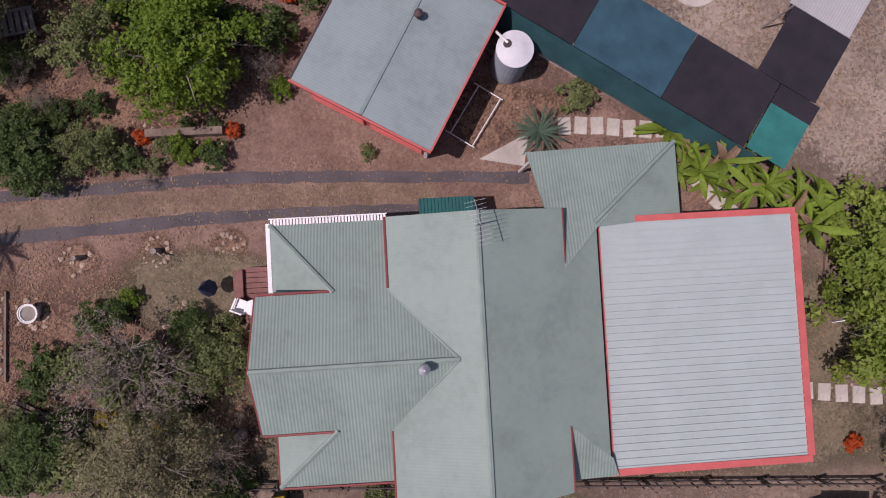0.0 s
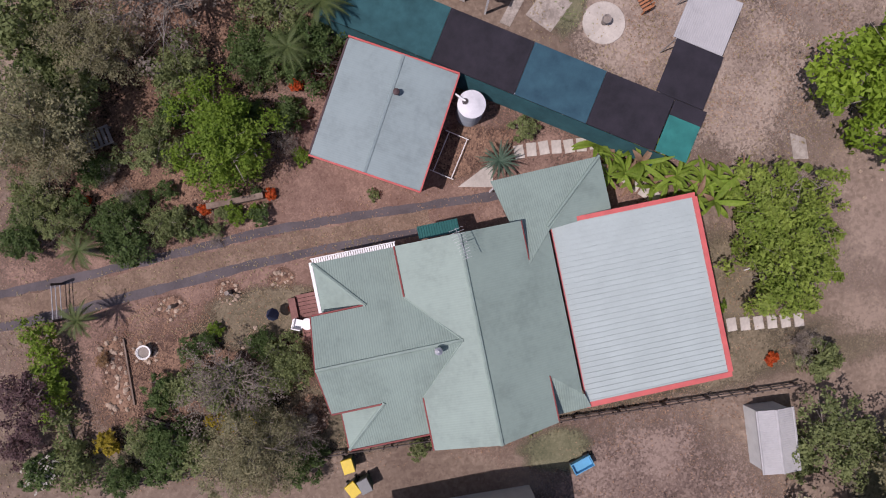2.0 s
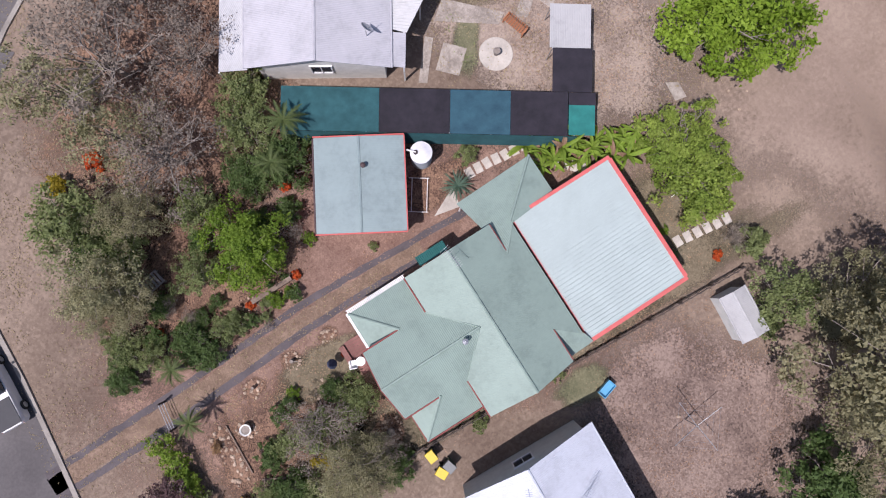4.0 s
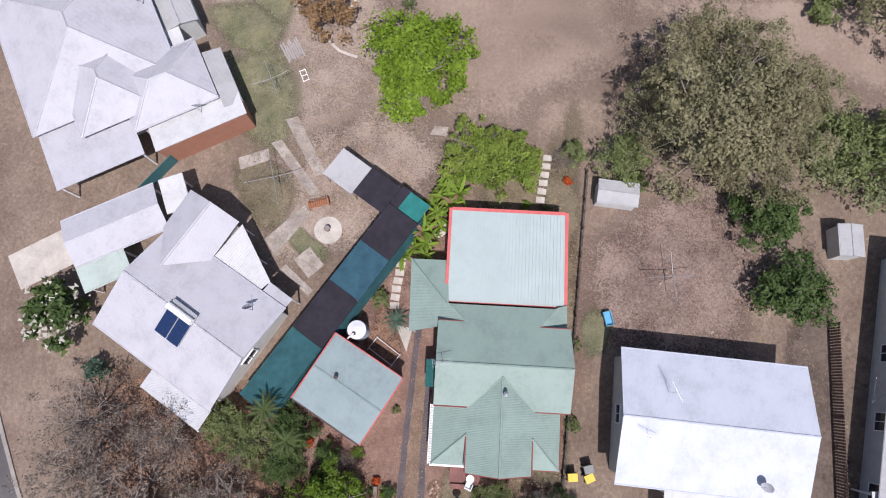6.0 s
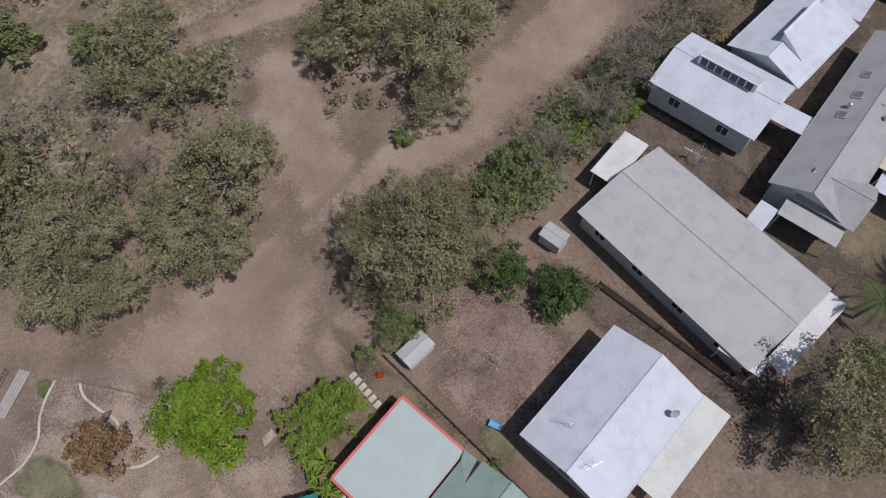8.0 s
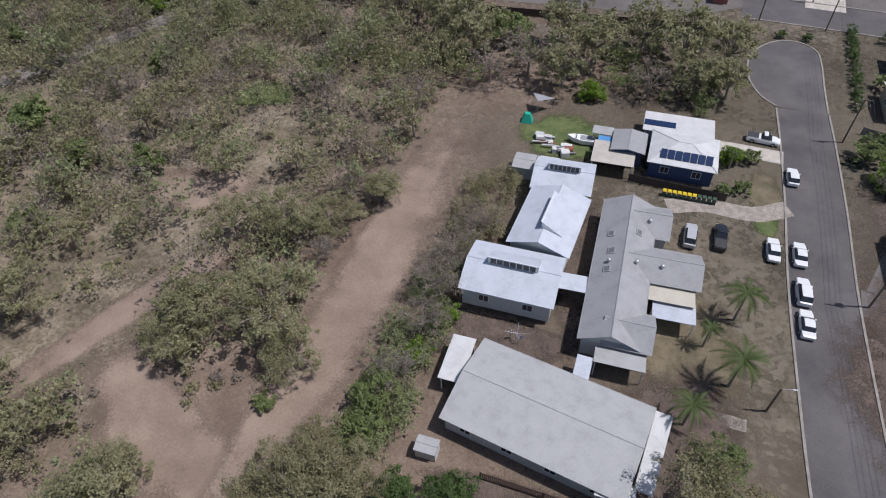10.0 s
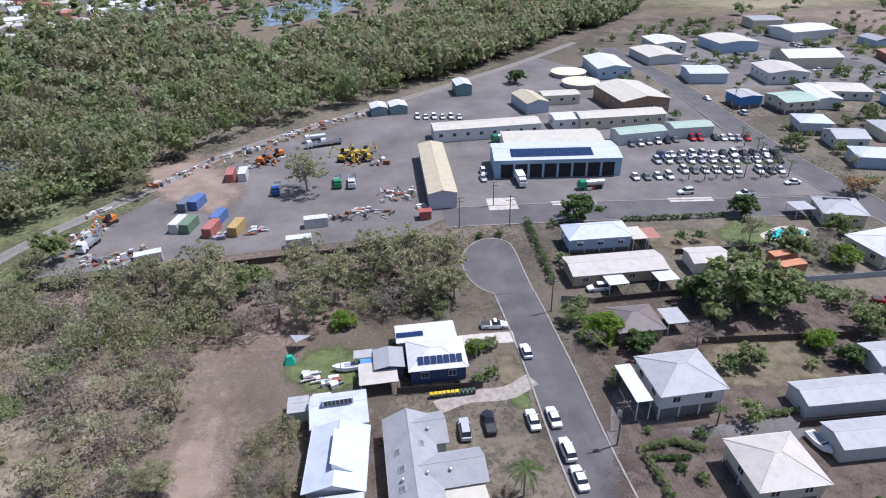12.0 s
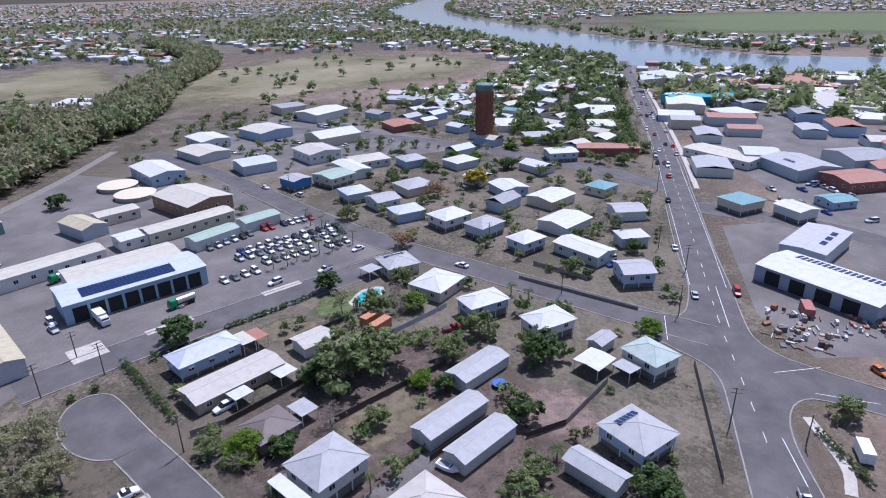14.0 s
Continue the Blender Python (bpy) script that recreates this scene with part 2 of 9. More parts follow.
# ---- mesh builders ----
class Geo:
    """Collects vertices and faces of one mesh."""

    def __init__(self):
        self.v, self.f = [], []

    def add(self, verts, faces):
        k = len(self.v)
        self.v += [tuple(p) for p in verts]
        self.f += [tuple(i + k for i in f) for f in faces]
        return self

    def box(self, cx, cy, cz, sx, sy, sz, rz=0.0, taper=1.0):
        """A box on its centre; taper scales the top; its top edges are chamfered when big enough."""
        c, s = math.cos(radians(rz)), math.sin(radians(rz))
        pts = []
        for z, k in ((-0.5, 1.0), (0.5, taper)):
            for x, y in ((-0.5, -0.5), (0.5, -0.5), (0.5, 0.5), (-0.5, 0.5)):
                px, py = x * sx * k, y * sy * k
                pts.append((cx + px * c - py * s, cy + px * s + py * c, cz + z * sz))
        return self.add(pts, [(3, 2, 1, 0), (4, 5, 6, 7), (0, 1, 5, 4), (1, 2, 6, 5), (2, 3, 7, 6), (3, 0, 4, 7)])

    def tube(self, a, b, ra, rb=None, n=8):
        rb = ra if rb is None else rb
        a, b = Vector(a), Vector(b)
        d = (b - a).normalized()
        u = d.orthogonal().normalized()
        w = d.cross(u)
        pts = []
        for p, r in ((a, ra), (b, rb)):
            for i in range(n):
                t = 2 * math.pi * i / n
                pts.append(p + u * (r * math.cos(t)) + w * (r * math.sin(t)))
        fs = [(i, (i + 1) % n, n + (i + 1) % n, n + i) for i in range(n)]
        return self.add(pts, fs + [tuple(range(n - 1, -1, -1)), tuple(range(n, 2 * n))])

    def lathe(self, cx, cy, profile, n=20):
        """Rings of (radius, z), closed at both ends."""
        pts = [(cx + r * math.cos(2 * math.pi * i / n), cy + r * math.sin(2 * math.pi * i / n), z) for r, z in profile for i in range(n)]
        fs = []
        for k in range(len(profile) - 1):
            fs += [(k * n + i, k * n + (i + 1) % n, (k + 1) * n + (i + 1) % n, (k + 1) * n + i) for i in range(n)]
        e = (len(profile) - 1) * n
        return self.add(pts, fs + [tuple(range(n - 1, -1, -1)), tuple(range(e, e + n))])

    def slab(self, top, thick):
        """A sheet with thickness from its top outline, which runs anticlockwise seen from above."""
        n = len(top)
        pts = [tuple(p) for p in top] + [(p[0], p[1], p[2] - thick) for p in top]
        fs = [tuple(range(n)), tuple(range(2 * n - 1, n - 1, -1))] + [(i + n, (i + 1) % n + n, (i + 1) % n, i) for i in range(n)]
        return self.add(pts, fs)

    def mesh(self, name):
        m = bpy.data.meshes.new(name)
        m.from_pydata(self.v, [], self.f)
        return m


def part(name, geo, material, parent=None, label="", smooth=False):
    me = geo if isinstance(geo, bpy.types.Mesh) else geo.mesh(name)
    if not me.materials:
        me.materials.append(material)
    if smooth:
        me.shade_smooth()
    ob = new(name, me)
    if parent is not None:
        ob.parent = parent
    if label:
        ob["label"] = label
    return ob


def thing(name, m, label, category, group=""):
    ob = new(name)
    ob.empty_display_size = 0.3
    ob.matrix_world = m
    return tagged(ob, label, category, group)


def structure(name, geo, material, label, category):
    ob = part(name, geo, material)
    return tagged(ob, label, category, kind="structure")


# ---- ground and roads ----
def blob(cx, cy, rx, ry, rot, z, seed, n=56, rough=0.18):
    """An uneven rounded patch of ground that thins out towards its rim."""
    r = random.Random(seed)
    ph = [r.uniform(0, 6.28) for _ in range(4)]
    pts, cover = [(cx, cy, z)], [1.0]
    for ring, cv in ((0.45, 1.0), (0.72, 0.75), (1.12, 0.0)):
        for i in range(n):
            t = 2 * math.pi * i / n
            k = ring * (1 + rough * (math.sin(2 * t + ph[0]) * 0.5 + math.sin(3 * t + ph[1]) * 0.4 + math.sin(5 * t + ph[2]) * 0.3 + math.sin(9 * t + ph[3]) * 0.15))
            x, y = rx * k * math.cos(t), ry * k * math.sin(t)
            c, s = math.cos(radians(rot)), math.sin(radians(rot))
            pts.append((cx + x * c - y * s, cy + x * s + y * c, z))
            cover.append(cv)
    fs = [(0, 1 + i, 1 + (i + 1) % n) for i in range(n)]
    for q in range(2):
        fs += [(1 + q * n + i, 1 + (q + 1) * n + i, 1 + (q + 1) * n + (i + 1) % n, 1 + q * n + (i + 1) % n) for i in range(n)]
    me = Geo().add(pts, fs).mesh("ground_patch")
    me.attributes.new("cover", "FLOAT", "POINT").data.foreach_set("value", cover)
    return me


def smooth_line(pts, step=3.0):
    """Points along a smooth curve through the given ones."""
    out = []
    p = [Vector(q).to_2d() for q in pts]
    p = [2 * p[0] - p[1]] + p + [2 * p[-1] - p[-2]]
    for i in range(1, len(p) - 2):
        n = max(2, int((p[i + 1] - p[i]).length / step))
        for k in range(n):
            t = k / n
            a, b, c, d = p[i - 1], p[i], p[i + 1], p[i + 2]
            out.append(0.5 * (2 * b + (c - a) * t + (2 * a - 5 * b + 4 * c - d) * t * t + (3 * b - a - 3 * c + d) * t ** 3))
    out.append(p[-2])
    return out


def offset(line, i, d):
    a, b = line[max(0, i - 1)], line[min(len(line) - 1, i + 1)]
    t = (b - a).normalized()
    return Vector((line[i].x - t.y * d, line[i].y + t.x * d))


def ribbon(line, d0, d1, z, wobble=0.0, seed=0):
    """A flat strip between two offsets from a line."""
    g, r = Geo(), random.Random(seed)
    vs = []
    for i in range(len(line)):
        for d in (d0, d1):
            q = offset(line, i, d + r.uniform(-wobble, wobble))
            vs.append((q.x, q.y, z))
    return g.add(vs, [(2 * i, 2 * i + 1, 2 * i + 3, 2 * i + 2) if d1 < d0 else (2 * i + 1, 2 * i, 2 * i + 2, 2 * i + 3) for i in range(len(line) - 1)])


def kerb_strip(line, d, width=0.3, height=0.13):
    g = Geo()
    vs = []
    for i in range(len(line)):
        for o, z in ((d - width / 2, 0.0), (d - width / 2, height), (d + width / 2, height), (d + width / 2, 0.0)):
            q = offset(line, i, o)
            vs.append((q.x, q.y, z))
    fs = []
    for i in range(len(line) - 1):
        a, b = 4 * i, 4 * i + 4
        fs += [(a + k, a + k + 1, b + k + 1, b + k) for k in range(3)]
    return g.add(vs, fs)


def road(name, pts, width, label, kerbs=True, line=True, mat=None, z=0.03, dash=3.0):
    ln = smooth_line(pts)
    structure(name, ribbon(ln, -width / 2, width / 2, z), mat or ASPHALT, label, "road")
    if kerbs:
        for d in (-width / 2 - 0.15, width / 2 + 0.15):
            structure("kerb", kerb_strip(ln, d), KERBSTONE, "pale concrete kerb along the asphalt road", "kerb")
    if line:
        g, run = Geo(), 0.0
        for i in range(len(ln) - 1):
            run += (ln[i + 1] - ln[i]).length
            if int(run / dash) % 3 == 0:
                a, b = offset(ln, i, -0.06), offset(ln, i, 0.06)
                c, d = offset(ln, i + 1, 0.06), offset(ln, i + 1, -0.06)
                g.add([(q.x, q.y, z + 0.008) for q in (a, b, c, d)], [(3, 2, 1, 0)])
        structure("road_marking", g, ROADPAINT, "worn white dashed centre line on asphalt", "road marking")
    return ln


def ground_sheet():
    g = Geo()
    xs = [-5000, -2500, -1200, -600, -300, -150, -75, -30, 0, 30, 75, 150, 300, 600, 1200, 2500, 5000]
    n = len(xs)
    g.add([(x, y, 0.0) for y in xs for x in xs], [(j * n + i, j * n + i + 1, (j + 1) * n + i + 1, (j + 1) * n + i) for j in range(n - 1) for i in range(n - 1)])
    structure("ground", g, EARTH, "dry brown bare ground reaching the horizon", "ground")


def pad(name, x, y, rot, w, l, material, label, category="pavement", z=0.04, thick=0.05):
    g = Geo().box(0, 0, z - thick / 2, w, l, thick)
    ob = structure(name, g, material, label, category)
    ob.matrix_world = pose(x, y, 0, 0, 0, rot)
    return ob


ground_sheet()
ROAD_A = road("road", [(30, 58), (10, 48), (-7, 39.5), (-21.5, 30), (-29.2, 18.5), (-29.8, 8), (-30.4, -18), (-27.5, -45), (-25.5, -66), (-24.6, -83), (-23.3, -100), (-22.4, -109)], 8.2, "smooth grey asphalt residential street", line=False)
BAY = smooth_line([(-18.2, -109), (-15.2, -112), (-12.9, -118), (-13.0, -126), (-16.5, -132), (-21, -133.6), (-24.6, -131.2), (-25.6, -126), (-26.0, -118), (-26.6, -109)], 1.0)
structure("kerb", kerb_strip(BAY, 0.0), KERBSTONE, "curved pale concrete kerb round the turning bay", "kerb")
structure("road", Geo().add([(q.x, q.y, 0.033) for q in BAY], [tuple(range(len(BAY)))[::-1]]), ASPHALT, "rounded asphalt turning bay at the street's end", "road")
ROAD_C = road("road", [(-10, -146.5), (-30, -146.5), (-60, -145.5), (-100, -143), (-118, -142.5)], 11.0, "grey asphalt side street beside the depot", line=False, z=0.032)
ROAD_B = road("road", [(-112, -345), (-117, -300), (-119.5, -260), (-118.5, -200), (-120.5, -158), (-127.5, -115), (-136.5, -62), (-139, -50)], 10.0, "straight grey asphalt street between houses", line=False, z=0.036)
ROAD_M = road("road", [(-20, 32), (-60, 5), (-97, -18), (-126.5, -38), (-150, -54), (-193, -81), (-243, -113), (-322, -164), (-450, -251), (-560, -327), (-628, -374)], 12.0, "wide asphalt main road with white lane lines", kerbs=False, z=0.04, dash=3.0)
ROAD_D = road("road", [(-131, -38), (-135.5, -27), (-138, -13), (-142, 8), (-152, 50)], 10.0, "asphalt side street meeting the main road", kerbs=False, line=False, z=0.038)
JUNCTION = [(-171, -60), (-150, -46.5), (-144.3, -41.5), (-141.6, -36), (-141.2, -30.3), (-142.6, -18), (-132.8, -14), (-130.2, -22), (-127.5, -25.4), (-121.4, -25.9), (-111.5, -21.5), (-101.3, -13.5), (-92.6, -22), (-114.4, -35.4), (-122.5, -41), (-125.8, -46), (-127.3, -54.6), (-128.8, -66), (-138.2, -68), (-141.5, -62.8), (-146, -60.8), (-163, -68.4)]
structure("road", Geo().add([(x, y, 0.046) for x, y in JUNCTION], [tuple(range(len(JUNCTION)))[::-1]]), ASPHALT, "wide asphalt junction of two streets and the main road", "road")
for edge in ([(-628, -366), (-322, -157), (-243, -106), (-193, -74.6), (-171, -60), (-150, -46.5), (-144.3, -41.5), (-141.6, -36), (-141.2, -30.3), (-142.6, -18), (-147, 8), (-157, 50)],
             [(-147, 50), (-137, 8), (-132.8, -14), (-130.2, -22), (-127.5, -25.4), (-121.4, -25.9), (-111.5, -21.5), (-92, -7), (-54, 16)],
             [(-64, -4), (-92.6, -22), (-114.4, -35.4), (-122.5, -41), (-125.8, -46), (-127.3, -54.6), (-129, -64)],
             [(-138.4, -70), (-141.5, -62.8), (-146, -60.8), (-163, -68.4), (-183, -82.3), (-220.5, -106)],
             [(-262, -132), (-322, -171), (-450, -258), (-628, -381)]):
    structure("kerb", kerb_strip(smooth_line(edge, 2.0), 0.0), KERBSTONE, "pale concrete kerb round the main road junction", "kerb")
for a, b in (((-166, -61.6), (-146, -49)), ((-142.6, -27), (-133.4, -33.5)), ((-129.6, -57), (-140, -63.4)), ((-131.5, -24.5), (-136.8, -14)), ((-112, -24.2), (-102, -16.4))):
    d = (Vector(b) - Vector(a)).normalized()
    n = Vector((-d.y, d.x)) * 0.07
    structure("road_marking", Geo().add([(q.x, q.y, 0.056) for q in (Vector(a) - n, Vector(b) - n, Vector(b) + n, Vector(a) + n)], [(0, 1, 2, 3)]), ROADPAINT, "white painted edge line at the junction", "road marking")
ROAD_E = road("road", [(-243, -113), (-245, -140), (-245, -172), (-239, -217), (-231, -254), (-215, -293), (-192, -345)], 11.0, "asphalt cross street beside the brick tower", line=False, z=0.037)
ROAD_F = road("road", [(-226, -104), (-229, -90), (-236, -66), (-235, -37), (-222, 10)], 12.0, "asphalt cross street by the workshops", line=False, z=0.037)
for d in (-4.9, 4.9):
    structure("road_marking", ribbon(ROAD_M[56:260], d - 0.06, d + 0.06, 0.05), ROADPAINT, "white painted lane line on asphalt", "road marking")
for args in (
    (44, -19, 17, 6, -20, DIRT, "wide bare dirt track through the bush", 11),
    (31, 2, 10, 15, -10, DIRT, "bare dirt clearing behind the back yards", 12),
    (32.3, -45, 5.2, 48, 1, DIRT, "dirt track beside the back fences", 13),
    (57, -40, 3, 38, -20, DIRT, "narrow sandy path in the scrub", 15),
    (10.5, -15.5, 7.5, 8.5, 5, YARDDIRT, "leaf-strewn bare back yard", 16),
    (15, 11, 9, 6, -30, PALEYARD, "dusty back yard with dead leaves", 17),
    (27, 15, 14, 10, 30, PALEYARD, "pale dusty ground behind the houses", 14),
    (-11.5, -3.5, 6.0, 4.5, 0, LEAFLITTER, "brown leaf litter over the front garden", 18),
    (-13, 9, 8, 5.0, 0, LEAFLITTER, "leaf litter under the garden trees", 19),
    (-9, 20, 9, 9, 0, LEAFLITTER, "leaf litter under the street gums", 20),
    (22, 20, 5, 4, 20, WEEDY, "patchy green back lawn", 21),
    (28, 22, 4, 2.5, 60, WEEDY, "patchy green back lawn", 22),
    (15.3, -2.5, 2.5, 3.5, 0, LAWN, "worn dry lawn beside the house", 23),
    (5.5, -9.5, 2.4, 1.2, 0, WEEDY, "small patch of green grass", 24),
    (23, -14, 2.4, 2.6, 0, WEEDY, "thin green grass on the clearing", 25),
    (15, -88, 8.5, 6.5, 0, GREENLAWN, "green mown lawn behind the blue house", 26),
    (-17.5, -84, 3.0, 6.0, 0, LAWN, "dry brown mown verge", 27),
    (-18, -77.5, 1.8, 3.2, 0, GREENLAWN, "green grass patch on the verge", 28),
    (-9, -52, 9, 9, 0, LAWN, "dry lawn under the palms", 29),
    (-66, -128, 10, 7, 0, LAWN, "dry grass house yard", 30),
    (-84, -130, 9, 7, 0, GREENLAWN, "green lawn round a swimming pool", 31),
    (-62, -83, 14, 9, 0, LAWN, "dry grass back yard", 32),
    (-88, -60, 10, 10, 0, YARDDIRT, "dusty bare back yard", 33),
    (2, -6, 24, 2.3, 2, LAWN, "dry grass strip beside the fence", 34),
    (9.6, 13.9, 1.0, 2.4, -35, WEEDY, "thin green weeds round the patio slabs", 35),
    (13.4, 18.0, 3.4, 2.6, 40, LAWN, "worn dull grass under the clothes line", 36),
    (31.6, 20.6, 3.2, 2.2, 40, WEEDY, "green lawn inside a curved garden edge", 40),
    (39.1, 16.4, 0.9, 0.9, 0, GREENLAWN, "small clump of green weeds", 41),
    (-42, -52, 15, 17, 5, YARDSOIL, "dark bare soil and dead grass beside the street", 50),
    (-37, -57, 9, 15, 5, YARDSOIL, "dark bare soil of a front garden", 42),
    (68, -116.5, 13, 3, 3, DIRT, "bare dirt outside the depot wall", 43),
    (66, -56, 9, 6, 20, DIRT, "bare dirt opening in the scrub", 44),
    (90, -128, 2.4, 5, -15, GREENLAWN, "green grass beside the railway", 45),
    (71, -82, 7, 4, 30, GREENLAWN, "bright green grass hollow in the scrub", 37),
    (-8.5, -0.6, 4.5, 1.6, 5, LAWN, "thin worn front lawn", 38),
    # brown soil, darkened in colour for the shade under the street trees
    (-10, -37, 8, 12, 0, YARDSOIL, "dark brown soil with the street trees' shade in its colour", 46),
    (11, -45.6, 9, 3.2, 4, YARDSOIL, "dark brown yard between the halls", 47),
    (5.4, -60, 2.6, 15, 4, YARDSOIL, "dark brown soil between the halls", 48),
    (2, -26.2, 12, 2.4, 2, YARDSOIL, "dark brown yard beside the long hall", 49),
    (54, -102, 16, 5, 0, LAWN, "dry grass along the depot wall", 39),
):
    structure("ground_patch", blob(args[0], args[1], args[2], args[3], args[4], 0.008 + 0.0009 * (args[7] - 10), args[7]), args[5], args[6], "ground")

for args in ((-120, -110, 150, 100, 25, 60), (-200, -190, 130, 110, 20, 61), (-330, -260, 130, 110, 20, 62), (-700, -1350, 1500, 800, 20, 63), (-1000, -500, 300, 700, 30, 64), (60, -330, 130, 240, 10, 65), (-100, -640, 220, 330, 0, 66)):
    structure("ground_patch", blob(args[0], args[1], args[2], args[3], args[4], 0.004 + 0.0005 * (args[5] - 60), args[5]), SUBURB, "dull brown-green ground between the houses", "ground")
structure("ground_patch", blob(96, -42, 60, 96, 0, 0.003, 70), SCRUBLAND, "dry olive grass and scrub ground of the bush", "ground")
structure("ground_patch", blob(-3, 1.5, 19, 12, 0, 0.0072, 71), REDEARTH, "reddish bare earth round the green cottage", "ground")
structure("ground_patch", blob(150, -290, 150, 200, 20, 0.0056, 72), WOODFLOOR, "green undergrowth of the creek woodland", "ground")
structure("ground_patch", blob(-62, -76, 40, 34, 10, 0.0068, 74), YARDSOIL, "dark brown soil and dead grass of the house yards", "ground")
# pasture, water and depot pavement
for x, y, rx, ry, rot, m, lab, cat, nm, sd in (
    (-370, -555, 190, 165, 20, FIELD, "pale dry pasture with faint green tint", "field", "field", 41),
    (-155, -690, 70, 140, -20, FIELD, "pale dry pasture beside trees", "field", "field", 42),
    (-1500, -330, 420, 600, 40, GREENLAWN, "green cane field beyond the river", "field", "field", 43),
    (127, -153, 12.5, 38, 12, POND, "murky green-yellow creek water", "water", "water", 44),
    (134, -196, 9, 11, 10, WATER, "open blue-grey creek pool", "water", "water", 47),
    (60, -470, 130, 90, 20, LAWN, "dry open brown parkland", "field", "field", 46),
    (74, -522, 32, 54, -28, WATER, "still brown pond in parkland", "water", "water", 48),
):
    structure(nm, blob(x, y, rx, ry, rot, 0.012 + 0.001 * (sd - 40), sd, 60, 0.25), m, lab, cat)
RIVER = smooth_line([(-2600, -2700), (-1500, -1650), (-1080, -1080), (-890, -690), (-770, -460), (-715, -290), (-770, -150), (-900, 60), (-1200, 330)], 25)
structure("water", ribbon(RIVER, 60, -120, 0.02), WATER, "wide calm grey-blue river", "river")
structure("pavement", Geo().slab([(-18, -152, 0.02), (-116, -149, 0.02), (-112, -200, 0.02), (-114, -255, 0.02), (-70, -330, 0.02), (-36, -296, 0.02), (10, -240, 0.02), (44, -208, 0.02), (69, -172, 0.02), (86, -140, 0.02), (86, -126, 0.02), (60, -130, 0.02), (0, -138, 0.02)][::-1], 0.05), OLDASPHALT, "worn grey asphalt of the works depot", "pavement")
structure("ground_patch", blob(64, -180, 12, 32, 35, 0.03, 51), DIRT, "reddish dirt along the depot's edge", "ground")
structure("pavement", Geo().slab([(-130, -262, 0.022), (-240, -225, 0.022), (-225, -390, 0.022), (-130, -345, 0.022)], 0.05), OLDASPHALT, "grey asphalt yards round the workshops", "pavement")
structure("ground_patch", blob(-165, -310, 130, 120, 30, 0.0062, 73), SUBURB, "dull grey-brown ground between the workshops", "ground")
structure("pavement", Geo().slab([(-158, -47, 0.02), (-146, -29, 0.02), (-158, -18, 0.02), (-176, -21, 0.02), (-244, -61, 0.02), (-214, -81, 0.02)], 0.05), OLDASPHALT, "worn asphalt yard beside the main road", "pavement")
structure("pavement", Geo().slab([(-245, -60, 0.022), (-175, -20, 0.022), (-330, 20, 0.022), (-480, -150, 0.022), (-330, -150, 0.022)], 0.05), OLDASPHALT, "grey asphalt industrial yards", "pavement")


# ---- buildings ----
WINDOW_MESHES = {}


def window(parent, x, y, z, rot, w=1.2, h=1.1, hood=False):
    """A window whose frame stands proud of the wall, with its pane."""
    key = (round(w, 1), round(h, 1))
    if key not in WINDOW_MESHES:
        f = Geo()
        for sx, sz, dx, dz in ((w + 0.12, 0.07, 0, h / 2), (w + 0.12, 0.07, 0, -h / 2), (0.07, h, -w / 2, 0), (0.07, h, w / 2, 0), (0.05, h, 0, 0)):
            f.box(dx, -0.04, dz, sx, 0.1, sz)
        p = Geo().box(0, -0.012, 0, w, 0.03, h)
        WINDOW_MESHES[key] = (f.mesh("window"), p.mesh("pane"))
    fm, pm = WINDOW_MESHES[key]
    ob = part("window", fm, WHITE, parent)
    ob.matrix_local = pose(x, y, z, 0, 0, rot)
    part("pane", pm, GLASS, ob)
    if hood:
        hd = part("window_hood", Geo().slab([(-w / 2 - 0.1, -0.65, h / 2 - 0.12), (w / 2 + 0.1, -0.65, h / 2 - 0.12), (w / 2 + 0.1, -0.02, h / 2 + 0.2), (-w / 2 - 0.1, -0.02, h / 2 + 0.2)], 0.03), WHITE, ob)
    return ob


def wall_ring(w, l, z0, z1, t=0.15):
    g = Geo()
    zc, h = (z0 + z1) / 2, z1 - z0
    g.box(0, -l / 2 + t / 2, zc, w, t, h)
    g.box(0, l / 2 - t / 2, zc, w, t, h)
    g.box(-w / 2 + t / 2, 0, zc, t, l - 2 * t, h)
    g.box(w / 2 - t / 2, 0, zc, t, l - 2 * t, h)
    return g


def ridge(parent, a, b, mat):
    part("ridge_cap", Geo().tube((a[0], a[1], a[2] - 0.02), (b[0], b[1], b[2] - 0.02), 0.09, n=6), mat, parent)


